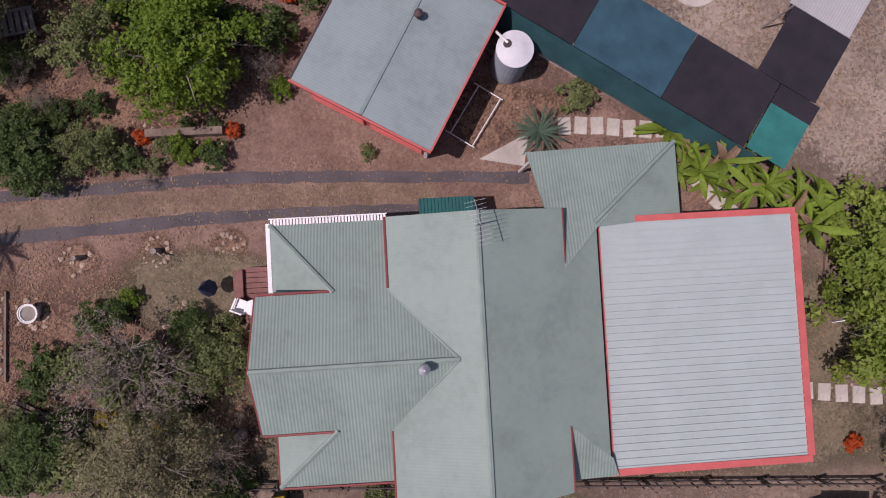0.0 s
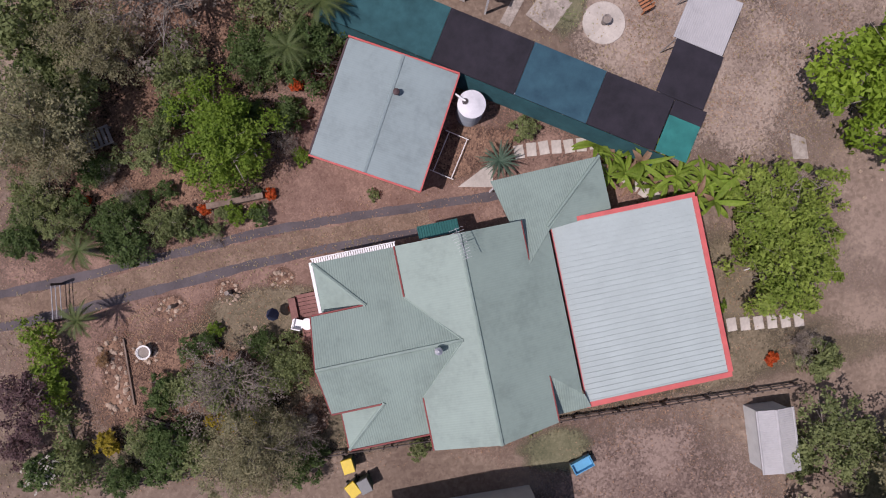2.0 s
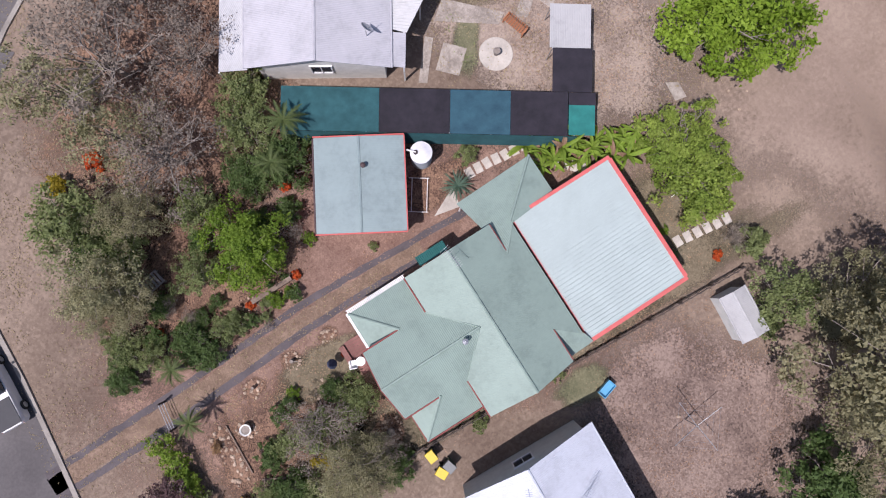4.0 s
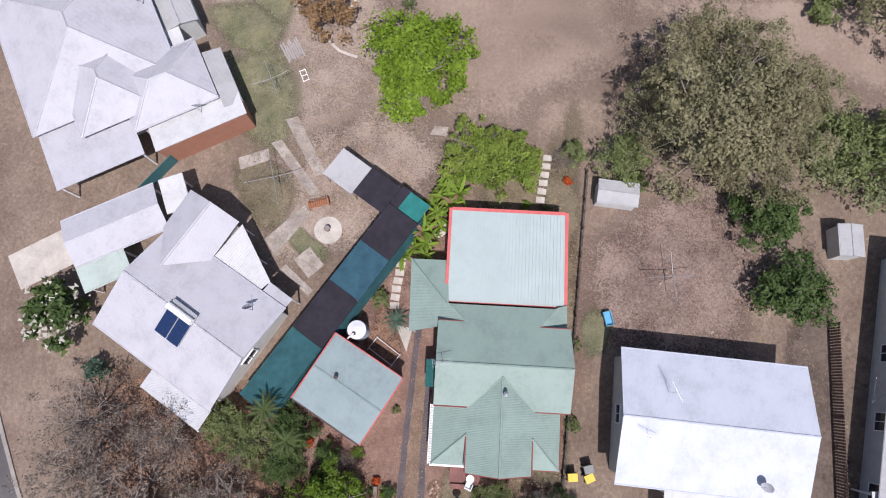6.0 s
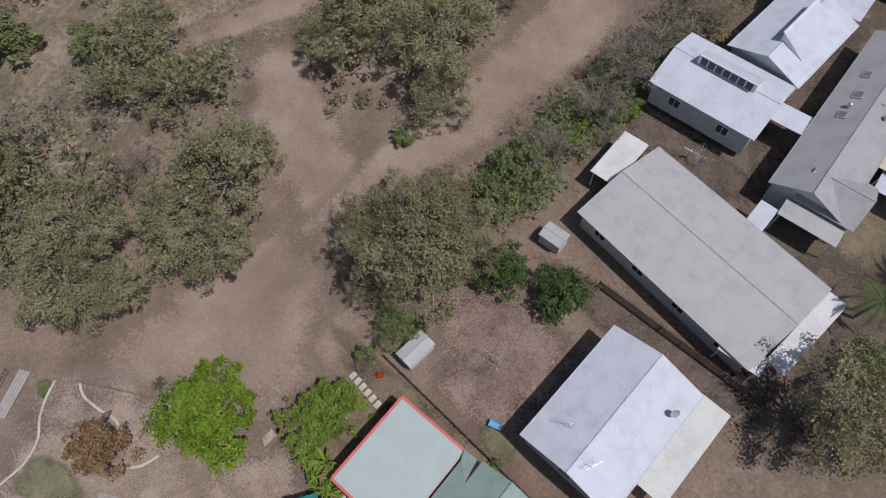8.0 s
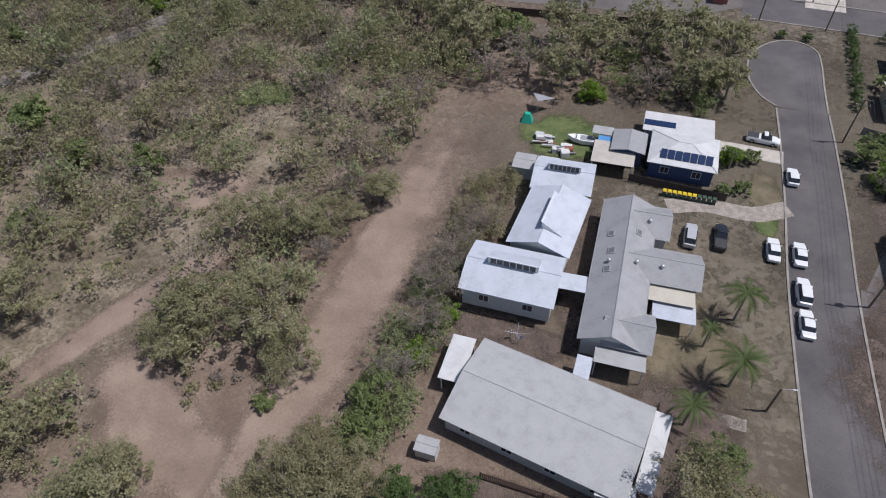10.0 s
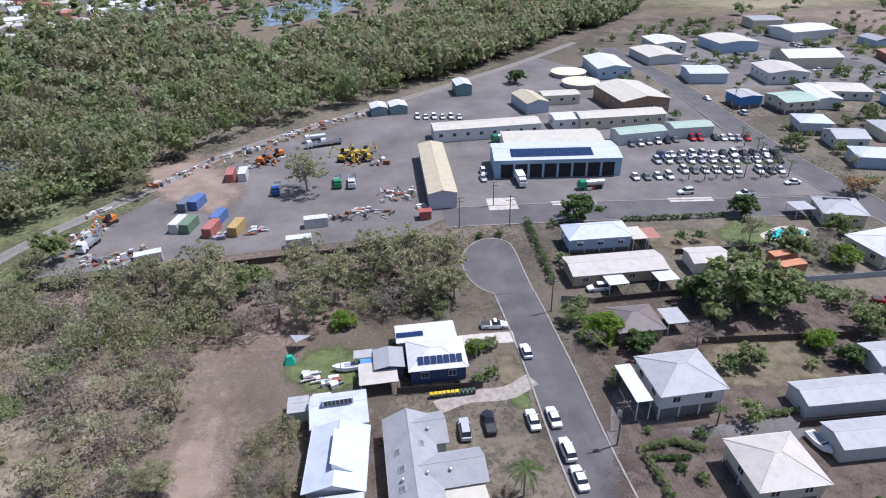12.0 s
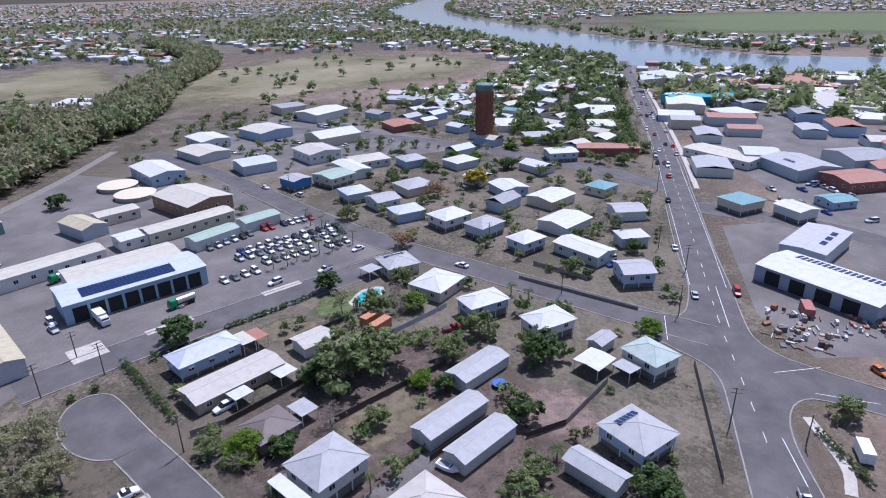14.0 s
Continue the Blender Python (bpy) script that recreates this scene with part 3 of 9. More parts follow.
def roof_on(ob, w, l, z, rise, style, colour, axis="x", thick=0.07, trim=True):
    """Roof over a w x l outline: gable, hip or skillion; the ridge runs along axis."""
    flat = plain("trim_" + colour, ROOF_COLOURS[colour], 0.5)
    if axis == "y":
        tr = lambda p: (-p[1], p[0], p[2])
        w, l = l, w
        ma, mb = roof_mat(colour, "y"), roof_mat(colour, "x")
    else:
        tr = lambda p: p
        ma, mb = roof_mat(colour, "x"), roof_mat(colour, "y")
    a, b, zr = w / 2, l / 2, z + rise
    if style == "skillion":
        part("roof", Geo().slab([tr(p) for p in ((-a, -b, z), (a, -b, z), (a, b, zr), (-a, b, zr))], thick), ma, ob)
        part("gutter", Geo().tube(tr((-a, -b - 0.05, z - 0.05)), tr((a, -b - 0.05, z - 0.05)), 0.07, n=6), flat, ob)
        return
    if style == "gable":
        part("roof", Geo().slab([tr(p) for p in ((-a, -b, z), (a, -b, z), (a, 0, zr), (-a, 0, zr))], thick), ma, ob)
        part("roof", Geo().slab([tr(p) for p in ((-a, 0, zr), (a, 0, zr), (a, b, z), (-a, b, z))], thick), ma, ob)
        ridge(ob, tr((-a, 0, zr)), tr((a, 0, zr)), flat)
    else:
        k = max(0.0, a - b) if a > b else 0.0
        part("roof", Geo().slab([tr(p) for p in ((-a, -b, z), (a, -b, z), (k, 0, zr), (-k - 0.01, 0, zr))], thick), ma, ob)
        part("roof", Geo().slab([tr(p) for p in ((-k - 0.01, 0, zr), (k, 0, zr), (a, b, z), (-a, b, z))], thick), ma, ob)
        part("roof", Geo().slab([tr(p) for p in ((-a, b, z), (-a, -b, z), (-k, 0, zr))], thick), mb, ob)
        part("roof", Geo().slab([tr(p) for p in ((a, -b, z), (a, b, z), (k, 0, zr))], thick), mb, ob)
        ridge(ob, tr((-k, 0, zr)), tr((k, 0, zr)), flat)
        for sx in (-1, 1) if trim else ():
            for sy in (-1, 1):
                ridge(ob, tr((sx * k, 0, zr)), tr((sx * a, sy * b, z + 0.02)), flat)
    for s in (-1, 1) if trim else ():
        part("gutter", Geo().tube(tr((-a, s * (b + 0.05), z - 0.05)), tr((a, s * (b + 0.05), z - 0.05)), 0.07, n=6), flat, ob)


def house(x, y, rot, w, l, z, rise, style, colour, wall, label, axis="x", under=0.0, over=0.45, windows=True, solar=0, category="house", name="house", hood=False, vents=0):
    """A house: walls with windows under a roof whose outline is w x l."""
    ob = thing(name, pose(x, y, 0, 0, 0, rot), label, category)
    ww, ll = w - 2 * over, l - 2 * over
    wm = plain("wall_%d_%d_%d" % tuple(int(c * 100) for c in wall), wall, 0.7, spread=0.1)
    part("wall", wall_ring(ww, ll, under, z - 0.03), wm, ob)
    near = x * x + y * y < 190 ** 2
    if near:
        part("floor", Geo().box(0, 0, under + 0.06, ww - 0.3, ll - 0.3, 0.1), WOOD, ob)
    if style == "gable":
        for s in (-1, 1):
            g = Geo()
            k = 1 - 2 * over / (l if axis == "x" else w)
            if axis == "x":
                e = s * (ww / 2 - 0.08)
                g.add([(e - 0.06, -ll / 2, z), (e - 0.06, ll / 2, z), (e - 0.06, 0, z + rise * k), (e + 0.06, -ll / 2, z), (e + 0.06, ll / 2, z), (e + 0.06, 0, z + rise * k)], [(0, 2, 1), (3, 4, 5), (0, 1, 4, 3), (1, 2, 5, 4), (2, 0, 3, 5)])
            else:
                e = s * (ll / 2 - 0.08)
                g.add([(-ww / 2, e - 0.06, z), (ww / 2, e - 0.06, z), (0, e - 0.06, z + rise * k), (-ww / 2, e + 0.06, z), (ww / 2, e + 0.06, z), (0, e + 0.06, z + rise * k)], [(0, 1, 2), (3, 5, 4), (0, 3, 4, 1), (1, 4, 5, 2), (2, 5, 3, 0)])
            part("gable_wall", g, wm, ob)
    roof_on(ob, w, l, z, rise, style, colour, axis, trim=near)
    if under > 0.8:
        part("underfloor_screen", wall_ring(ww - 0.7, ll - 0.7, 0, under, 0.08), plain("underfloor_slats", (0.2, 0.19, 0.18), 0.8), ob, "dim slatted screen under the floor")
        nx, ny = max(2, int(ww / 3.4) + 1), max(2, int(ll / 4.0) + 1)
        for i in range(nx):
            for j in range(ny):
                if i in (0, nx - 1) or j in (0, ny - 1):
                    px, py = -ww / 2 + 0.15 + (ww - 0.3) * i / (nx - 1), -ll / 2 + 0.15 + (ll - 0.3) * j / (ny - 1)
                    part("post", Geo().box(px, py, under / 2, 0.2, 0.2, under), WHITE, ob)
    if windows:
        zc = under + (z - under) * 0.55
        hh = min(1.2, (z - under) * 0.45)
        for s, rz in ((-1, 0), (1, 180)):
            n = max(1, int(ww / 4.2))
            for i in range(n):
                window(ob, -ww / 2 + ww * (i + 0.5) / n, s * ll / 2, zc, rz, 1.3, hh, hood)
        for s, rz in ((1, 90), (-1, -90)):
            n = max(1, int(ll / 4.4))
            for i in range(n):
                window(ob, s * ww / 2, -ll / 2 + ll * (i + 0.5) / n, zc, rz, 1.3, hh, hood)
    if solar:
        q = (l if axis == "x" else w) / 2
        sl = math.atan2(rise, q)
        for i in range(solar):
            u = (i - (solar - 1) / 2) * 1.08
            mid = -q * 0.5
            g = Geo().box(0, 0, 0, 1.0, 1.65, 0.05)
            pnl = part("solar_panel", g, SOLAR, ob, "dark blue solar panel")
            zz = z + rise * 0.5 + 0.13
            pnl.matrix_local = (pose(u, mid, zz, math.degrees(sl), 0, 0) if axis == "x" else pose(0, 0, 0, 0, 0, 90) @ pose(u, mid, zz, math.degrees(sl), 0, 0))
            fr = Geo()
            for dx, dy, sx, sy in ((0, 0.83, 1.04, 0.04), (0, -0.83, 1.04, 0.04), (0.51, 0, 0.04, 1.66), (-0.51, 0, 0.04, 1.66)):
                fr.box(dx, dy, 0.01, sx, sy, 0.06)
            part("panel_frame", fr, STEEL, pnl)
    for i in range(vents):
        u = (i + 0.5) / vents - 0.5
        part("roof_vent", Geo().lathe(u * w * 0.7, l * 0.18 if axis == "x" else u, [(0.16, z + rise * 0.4), (0.16, z + rise * 0.4 + 0.55), (0.28, z + rise * 0.4 + 0.6), (0.2, z + rise * 0.4 + 0.85), (0.02, z + rise * 0.4 + 0.9)], 12), STEEL, ob)
    return ob


def carport(x, y, rot, w, l, z, rise, colour, label, name="carport", style="skillion", axis="x"):
    """An open roof on posts."""
    ob = thing(name, pose(x, y, 0, 0, 0, rot), label, "carport")
    roof_on(ob, w, l, z, rise, style, colour, axis)
    for sx in (-1, 1):
        for sy in (-1, 1):
            zz = z - 0.05 + (rise if style == "skillion" and sy > 0 and axis == "x" else 0)
            part("post", Geo().box(sx * (w / 2 - 0.25), sy * (l / 2 - 0.25), zz / 2, 0.12, 0.12, zz - 0.02), WHITE, ob)
    return ob


# ---- the green-roofed house, in its own frame ----
HOME = pose(0, 0, 0, 0, 0, 4)
home = thing("house", HOME, "low cottage with faded green corrugated roofs of several gables", "house")
GX, GY = roof_mat("green", "x"), roof_mat("green", "y")


def plane(pts, z, material, nm="roof", thick=0.06):
    """A roof plane over an outline; z gives the height at (u, v)."""
    return part(nm, Geo().slab([(u, v, z(u, v)) for u, v in pts], thick), material, home)


north = lambda u, v: 4.75 - 0.43 * (v + 2.55)
south = lambda u, v: 4.75 + 0.43 * (v + 2.55)
westm = lambda u, v: 5.06 - 0.40 * (1.77 - u)
eastm = lambda u, v: 5.06 - 0.37 * (u - 1.77)
plane([(-5.64, -2.55), (1.0, -2.55), (-1.22, -0.2), (-1.22, 2.15), (-5.2, 2.15), (-3.0, -0.25), (-5.55, -0.25)], north, GX)
plane([(-5.64, -2.55), (-5.5, -4.75), (-3.04, -4.75), (-5.18, -6.75), (-1.25, -6.8), (-1.25, -4.9), (1.0, -2.55)], south, GX)
plane([(-5.2, 2.15), (-5.2, -0.3), (-3.0, -0.25)], lambda u, v: 2.73 + 0.47 * (u + 5.2), GY)
plane([(-5.18, -6.75), (-3.04, -4.75), (-5.2, -4.72)], lambda u, v: 2.93 + 0.40 * (u + 5.2), GY)
plane([(-1.2, -0.2), (1.0, -2.55), (-1.27, -4.9), (-1.28, -7.35), (1.75, -7.4), (1.77, 2.12), (-1.2, 2.15)], westm, GY)
plane([(1.77, 2.12), (1.75, -7.4), (4.56, -7.25), (4.56, -5.05), (6.0, -6.35), (6.0, 1.6), (4.72, 0.2), (4.72, 2.13)], eastm, GY)
plane([(4.6, -5.1), (4.65, -7.15), (6.35, -7.1), (6.1, -6.4)], lambda u, v: 4.0 + 0.41 * (v + 5.1), GX)
plane([(3.9, 4.3), (4.71, 0.08), (6.04, 1.46), (9.3, 4.45)], lambda u, v: 2.6 + 0.33 * (4.4 - v), GX)
plane([(9.32, 4.45), (6.04, 1.46), (9.35, 1.72)], lambda u, v: 2.6 + 0.275 * (9.35 - u), GY)
GT = plain("trim_green", ROOF_COLOURS["green"], 0.5)
for a, b in (((-5.64, -2.55, 4.77), (1.0, -2.55, 4.77)), ((1.77, 2.12, 5.08), (1.75, -7.4, 5.08)), ((-5.2, 2.15, 2.75), (-3.0, -0.25, 3.78)), ((-5.18, -6.75, 2.95), (-3.04, -4.75, 3.82)), ((9.3, 4.45, 2.62), (5.95, 1.62, 3.54))):
    ridge(home, a, b, GT)
for a, b in (((-1.22, -0.2, 3.76), (1.0, -2.55, 4.76)), ((-1.25, -4.9, 3.76), (1.0, -2.55, 4.76))):
    part("valley_flashing", Geo().tube(a, b, 0.05, n=6), GT, home)
# white scalloped edge of the verandah and red barge boards
WB = plain("white_trim", (0.78, 0.77, 0.76), 0.5)
part("white_gutter", Geo().box(-5.27, 0.92, 2.68, 0.14, 2.6, 0.14), WB, home, "white gutter")
for i in range(36):
    part("edge_batten", Geo().box(-5.15 + i * 0.112, 2.25, 2.66, 0.075, 0.2, 0.07), WB, home)
part("edge_board", Geo().box(-3.2, 2.38, 2.6, 4.1, 0.04, 0.12), WB, home)
RB = plain("red_trim", (0.24, 0.055, 0.05), 0.55)
for a, b in (((-1.2, 2.15, 3.9), (-1.2, -0.2, 3.9)), ((-5.66, -2.55, 4.7), (-5.57, -0.25, 3.72)), ((-5.66, -2.55, 4.7), (-5.52, -4.75, 3.76)), ((-5.5, -0.2, 3.72), (-3.0, -0.2, 3.74)), ((-5.5, -4.8, 3.76), (-3.04, -4.8, 3.78)), ((4.74, 2.13, 3.92), (4.74, 0.2, 3.92)), ((4.58, -7.2, 4.0), (4.58, -5.1, 4.0)), ((-1.28, -7.35, 3.82), (-1.27, -4.9, 3.82)), ((-5.2, -6.8, 2.88), (-5.22, -4.8, 2.88)), ((-5.2, -6.82, 2.88), (-1.28, -6.86, 2.9))):
    part("barge_board", Geo().tube(a, b, 0.045, n=6), RB, home)
HW = plain("cottage_wall", (0.50, 0.52, 0.44), 0.7)
for cx, cy, sx, sy, h in ((1.7, -2.6, 5.4, 9.2, 3.6), (-3.1, -2.5, 4.4, 3.9, 3.3), (-2.0, -4.9, 3.2, 3.4, 2.8), (-2.0, 0.4, 1.4, 2.8, 2.6)):
    part("wall", Geo().box(cx, cy, h / 2, sx, sy, h), HW, home)
for u, v in ((-5.05, 2.0), (-5.05, -0.1), (-3.3, 2.0), (4.1, 4.0), (9.1, 4.2), (9.1, 2.0), (-5.0, -6.5), (-3.0, -6.6)):
    part("verandah_post", Geo().box(u, v, 1.28, 0.1, 0.1, 2.56), WB, home)
part("flue", Geo().lathe(-0.15, -2.75, [(0.1, 4.3), (0.1, 5.1), (0.19, 5.12), (0.17, 5.3), (0.03, 5.38)], 14), STEEL, home, "steel flue with a round cowl")
# back room with its ribbed pale roof and red edge
back = thing("house_extension", HOME @ pose(9.68, -2.66, 0), "flat-roofed back room with pale ribbed steel roof edged in red", "extension")
part("wall", wall_ring(6.5, 8.1, 0, 2.95), plain("back_wall", (0.46, 0.16, 0.13), 0.7), back)
part("roof", Geo().slab([(-3.45, -4.25, 3.1), (3.45, -4.25, 3.05), (3.45, 4.25, 3.05), (-3.45, 4.25, 3.1)], 0.05), plain("ribbed_steel", (0.385, 0.455, 0.44), 0.4, 0.0, 0.07, 0.8), back)
RIB = Geo().box(0, 0, 0, 6.9, 0.05, 0.035).mesh("roof_rib")
RIB.materials.append(plain("ribbed_steel", (0.385, 0.455, 0.44), 0.4))
for i in range(34):
    r = part("roof_rib", RIB, None, back)
    r.location = (0, -4.18 + i * 0.2535, 3.1)
    r.rotation_euler = (0, 0.0072, 0)
for nm, cx, cy, sx, sy in (("gutter", 0, 4.36, 7.2, 0.22), ("gutter", 3.56, 0, 0.24, 8.5), ("gutter", 0, -4.36, 7.2, 0.24), ("barge_board", -3.49, 0, 0.07, 8.6)):
    part(nm, Geo().box(cx, cy, 3.03, sx, sy, 0.16), plain("red_gutter", (0.55, 0.12, 0.11), 0.5), back, "red painted gutter")
window(back, 3.25, 1.5, 1.6, 90, 1.6, 1.1)
window(back, 0, -4.05, 1.6, 0, 1.6, 1.1)

# the shed beside the drive
shed = thing("shed", pose(-1.0, 8.4, 0, 0, 0, -26), "steel shed with grey-green roof and red walls", "shed")
part("wall", wall_ring(5.0, 5.4, 0, 2.5), REDPAINT, shed, "red corrugated wall")
part("roof", Geo().slab([(-2.75, -2.95, 2.55), (0, -2.95, 2.72), (0, 2.95, 2.72), (-2.75, 2.95, 2.55)], 0.05), roof_mat("shed", "y"), shed)
part("roof", Geo().slab([(0, -2.95, 2.72), (2.75, -2.95, 2.55), (2.75, 2.95, 2.55), (0, 2.95, 2.72)], 0.05), roof_mat("shed", "y"), shed)
ridge(shed, (0, -2.95, 2.72), (0, 2.95, 2.72), plain("trim_shed", ROOF_COLOURS["shed"], 0.5))
for cx, cy, sx, sy in ((0, -3.0, 5.6, 0.08), (0, 3.0, 5.6, 0.08), (2.79, 0, 0.07, 5.9)):
    part("fascia", Geo().box(cx, cy, 2.56, sx, sy, 0.16), REDPAINT, shed)
part("side_gutter", Geo().tube((-2.8, -2.9, 2.5), (-2.8, 2.9, 2.5), 0.07), plain("dark_gutter", (0.08, 0.05, 0.05), 0.6), shed)
for u in (-1.25, 1.25):
    d = part("roller_door", Geo().box(u, -2.73, 1.1, 2.2, 0.06, 2.1), plain("red_door", (0.42, 0.08, 0.07), 0.5), shed)
    for k in range(9):
        part("door_slat", Geo().box(u, -2.77, 0.2 + k * 0.22, 2.2, 0.04, 0.05), REDPAINT, d)
part("corner_post", Geo().box(2.55, -2.75, 1.25, 0.14, 0.14, 2.5), WHITE, shed)
part("roof_vent", Geo().lathe(0.25, 1.1, [(0.09, 2.65), (0.09, 2.95), (0.17, 3.0), (0.15, 3.12), (0.03, 3.2)], 12), plain("dark_gutter", (0.08, 0.05, 0.05), 0.6), shed)

# ---- neighbours ----
GW, BW, CW, TW = (0.55, 0.57, 0.55), (0.40, 0.50, 0.62), (0.62, 0.56, 0.44), (0.68, 0.67, 0.63)
WHITE_HOUSE = pose(2.6, 20.68, 0, 0, 0, 242.5)      # local x along the ridge, local y towards the back yard
house(2.65, 20.58, -27.5, 8.8, 11.0, 3.3, 1.3, "gable", "pearl", TW, "white-roofed timber house with a satellite dish", "y")
wing = thing("house_wing", WHITE_HOUSE, "white gabled back wing of the timber house", "house")
PEARL_X, PEARL_Y = roof_mat("pearl", "x"), roof_mat("pearl", "y")
part("wall", Geo().box(-3.6, 5.8, 1.65, 4.0, 3.2, 3.3), plain("wall_68_67_63", TW, 0.7), wing)
part("roof", Geo().slab([(-3.5, 1.9, 4.5), (-3.5, 7.7, 4.5), (-5.95, 7.6, 3.35), (-5.8, 4.2, 3.35)], 0.06), PEARL_Y, wing)
part("roof", Geo().slab([(-3.5, 7.7, 4.5), (-3.5, 1.9, 4.5), (-1.2, 4.2, 3.4), (-1.3, 7.72, 3.4)], 0.06), PEARL_Y, wing)
part("gable_wall", Geo().add([(-5.7, 7.45, 3.3), (-1.5, 7.45, 3.3), (-3.5, 7.45, 4.4), (-5.7, 7.33, 3.3), (-1.5, 7.33, 3.3), (-3.5, 7.33, 4.4)], [(0, 2, 1), (3, 4, 5), (0, 1, 4, 3), (1, 2, 5, 4), (2, 0, 3, 5)]), plain("wall_68_67_63", TW, 0.7), wing)
ridge(wing, (-3.5, 1.9, 4.5), (-3.5, 7.7, 4.5), plain("trim_pearl", ROOF_COLOURS["pearl"], 0.5))
skirt = thing("lean_to", WHITE_HOUSE, "ribbed white iron lean-to with a slanted edge behind the house", "lean-to")
part("roof", Geo().slab([(-1.25, 4.35, 3.22), (3.1, 4.35, 3.22), (3.3, 5.45, 2.95), (-1.25, 7.72, 2.75)], 0.04), roof_mat("white", "x"), skirt)
RIDGE_RIB = plain("trim_white", ROOF_COLOURS["white"], 0.5)
for i in range(22):
    u = -1.15 + i * 0.2
    part("roof_rib", Geo().tube((u, 4.4, 3.23), (u, 7.62 - (u + 1.25) * 0.497, 2.78 + (u + 1.25) * 0.045), 0.022, n=4), RIDGE_RIB, skirt)
part("roof", Geo().slab([(3.32, 4.42, 3.2), (5.45, 4.42, 3.2), (5.5, 5.35, 3.02), (3.34, 5.42, 3.0)], 0.04), PEARL_X, skirt, "smooth pale end sheet")
for u, v, z in ((-1.1, 7.55, 2.7), (1.2, 6.3, 2.8), (3.3, 5.3, 2.9), (5.3, 5.25, 2.95)):
    part("post", Geo().box(u, v, z / 2, 0.1, 0.1, z - 0.02), WHITE, skirt)
carport(8.78, 27.95, -58.8, 7.5, 3.85, 2.8, 0.5, "pearl", "white gabled carport beside the drive", style="gable")
carport(11.8, 24.0, 27, 2.9, 1.8, 2.65, 0.06, "white", "small flat white carport roof")
carport(5.35, 28.1, -58, 3.8, 2.1, 2.5, 0.15, "mint", "pale green translucent awning")
pad("concrete_slab", 5.8, 34.7, -55, 4.8, 3.1, CONCRETE, "weathered concrete driveway slab")
# the bungalow with several hipped roofs: local x away from the street corner yard, local y towards the street
BUNGALOW = pose(20, 22, 0, 0, 0, 32)


def by_bungalow(u, v):
    return tuple(round(c, 3) for c in (BUNGALOW @ Vector((u, v, 0))).to_2d())


house(*by_bungalow(9.6, 8.2), 32, 13.6, 12.2, 3.3, 2.3, "hip", "pearl", TW, "bungalow with a broad grey hipped roof", "x")
house(*by_bungalow(4.6, 7.6), 32, 7.2, 6.4, 3.5, 1.6, "hip", "pearl", TW, "hipped front wing of the bungalow with white ridge caps", "x", windows=False)
house(*by_bungalow(2.7, 3.5), 32, 5.6, 7.0, 3.2, 1.4, "hip", "pearl", TW, "small hipped corner wing with white ridge caps", "y", windows=False)
house(*by_bungalow(-1.0, 2.3), 122, 7.6, 2.5, 2.65, 0.35, "skillion", "white", (0.36, 0.17, 0.11), "white ribbed lean-to over a red brick wall", "x", windows=False, over=0.12)
carport(*by_bungalow(1.6, -0.75), 32, 5.2, 1.4, 2.7, 0.25, "zinc", "grey iron lean-to strip beside the bungalow")
carport(*by_bungalow(0.7, 10.6), 32, 5.2, 7.2, 2.8, 0.0, "pearl", "broad pale iron porch roof on posts", axis="y")
house(*by_bungalow(10.55, 0.68), 32, 6.2, 2.75, 2.6, 0.3, "gable", "zinc", GW, "small grey ribbed garden shed", "x", windows=False, over=0.15, name="shed", category="shed")
carport(*by_bungalow(6.3, 1.55), 32, 2.6, 1.1, 2.6, 0.05, "white", "narrow white awning between house and shed")
house(36.0, 40.0, 27, 12.0, 12.0, 3.2, 1.5, "hip", "white", TW, "white hip-roofed house beyond the fence", "x")
house(-0.2, -17.2, 1, 9.1, 13.0, 3.6, 1.5, "gable", "bluewhite", GW, "white metal-roofed gabled house", "y")
carport(-6.2, -19.4, 1, 2.6, 9.8, 2.6, 0.0, "skylight", "rusty corrugated lean-to verandah roof", axis="y")
house(3.4, -35.4, 174, 20.8, 11.6, 3.0, 1.3, "gable", "zinc", GW, "long low hall with a grey metal roof", "x", windows=True)
carport(-8.2, -35.2, -4, 1.8, 9.6, 2.7, 0.0, "white", "white corrugated verandah roof", axis="y")
carport(-5.2, -29.6, 4, 4.0, 2.0, 2.6, 0.1, "white", "white corrugated porch roof")
carport(15.2, -38.7, 4, 2.8, 6.4, 2.7, 0.0, "white", "white flat awning at the hall's end", axis="y")


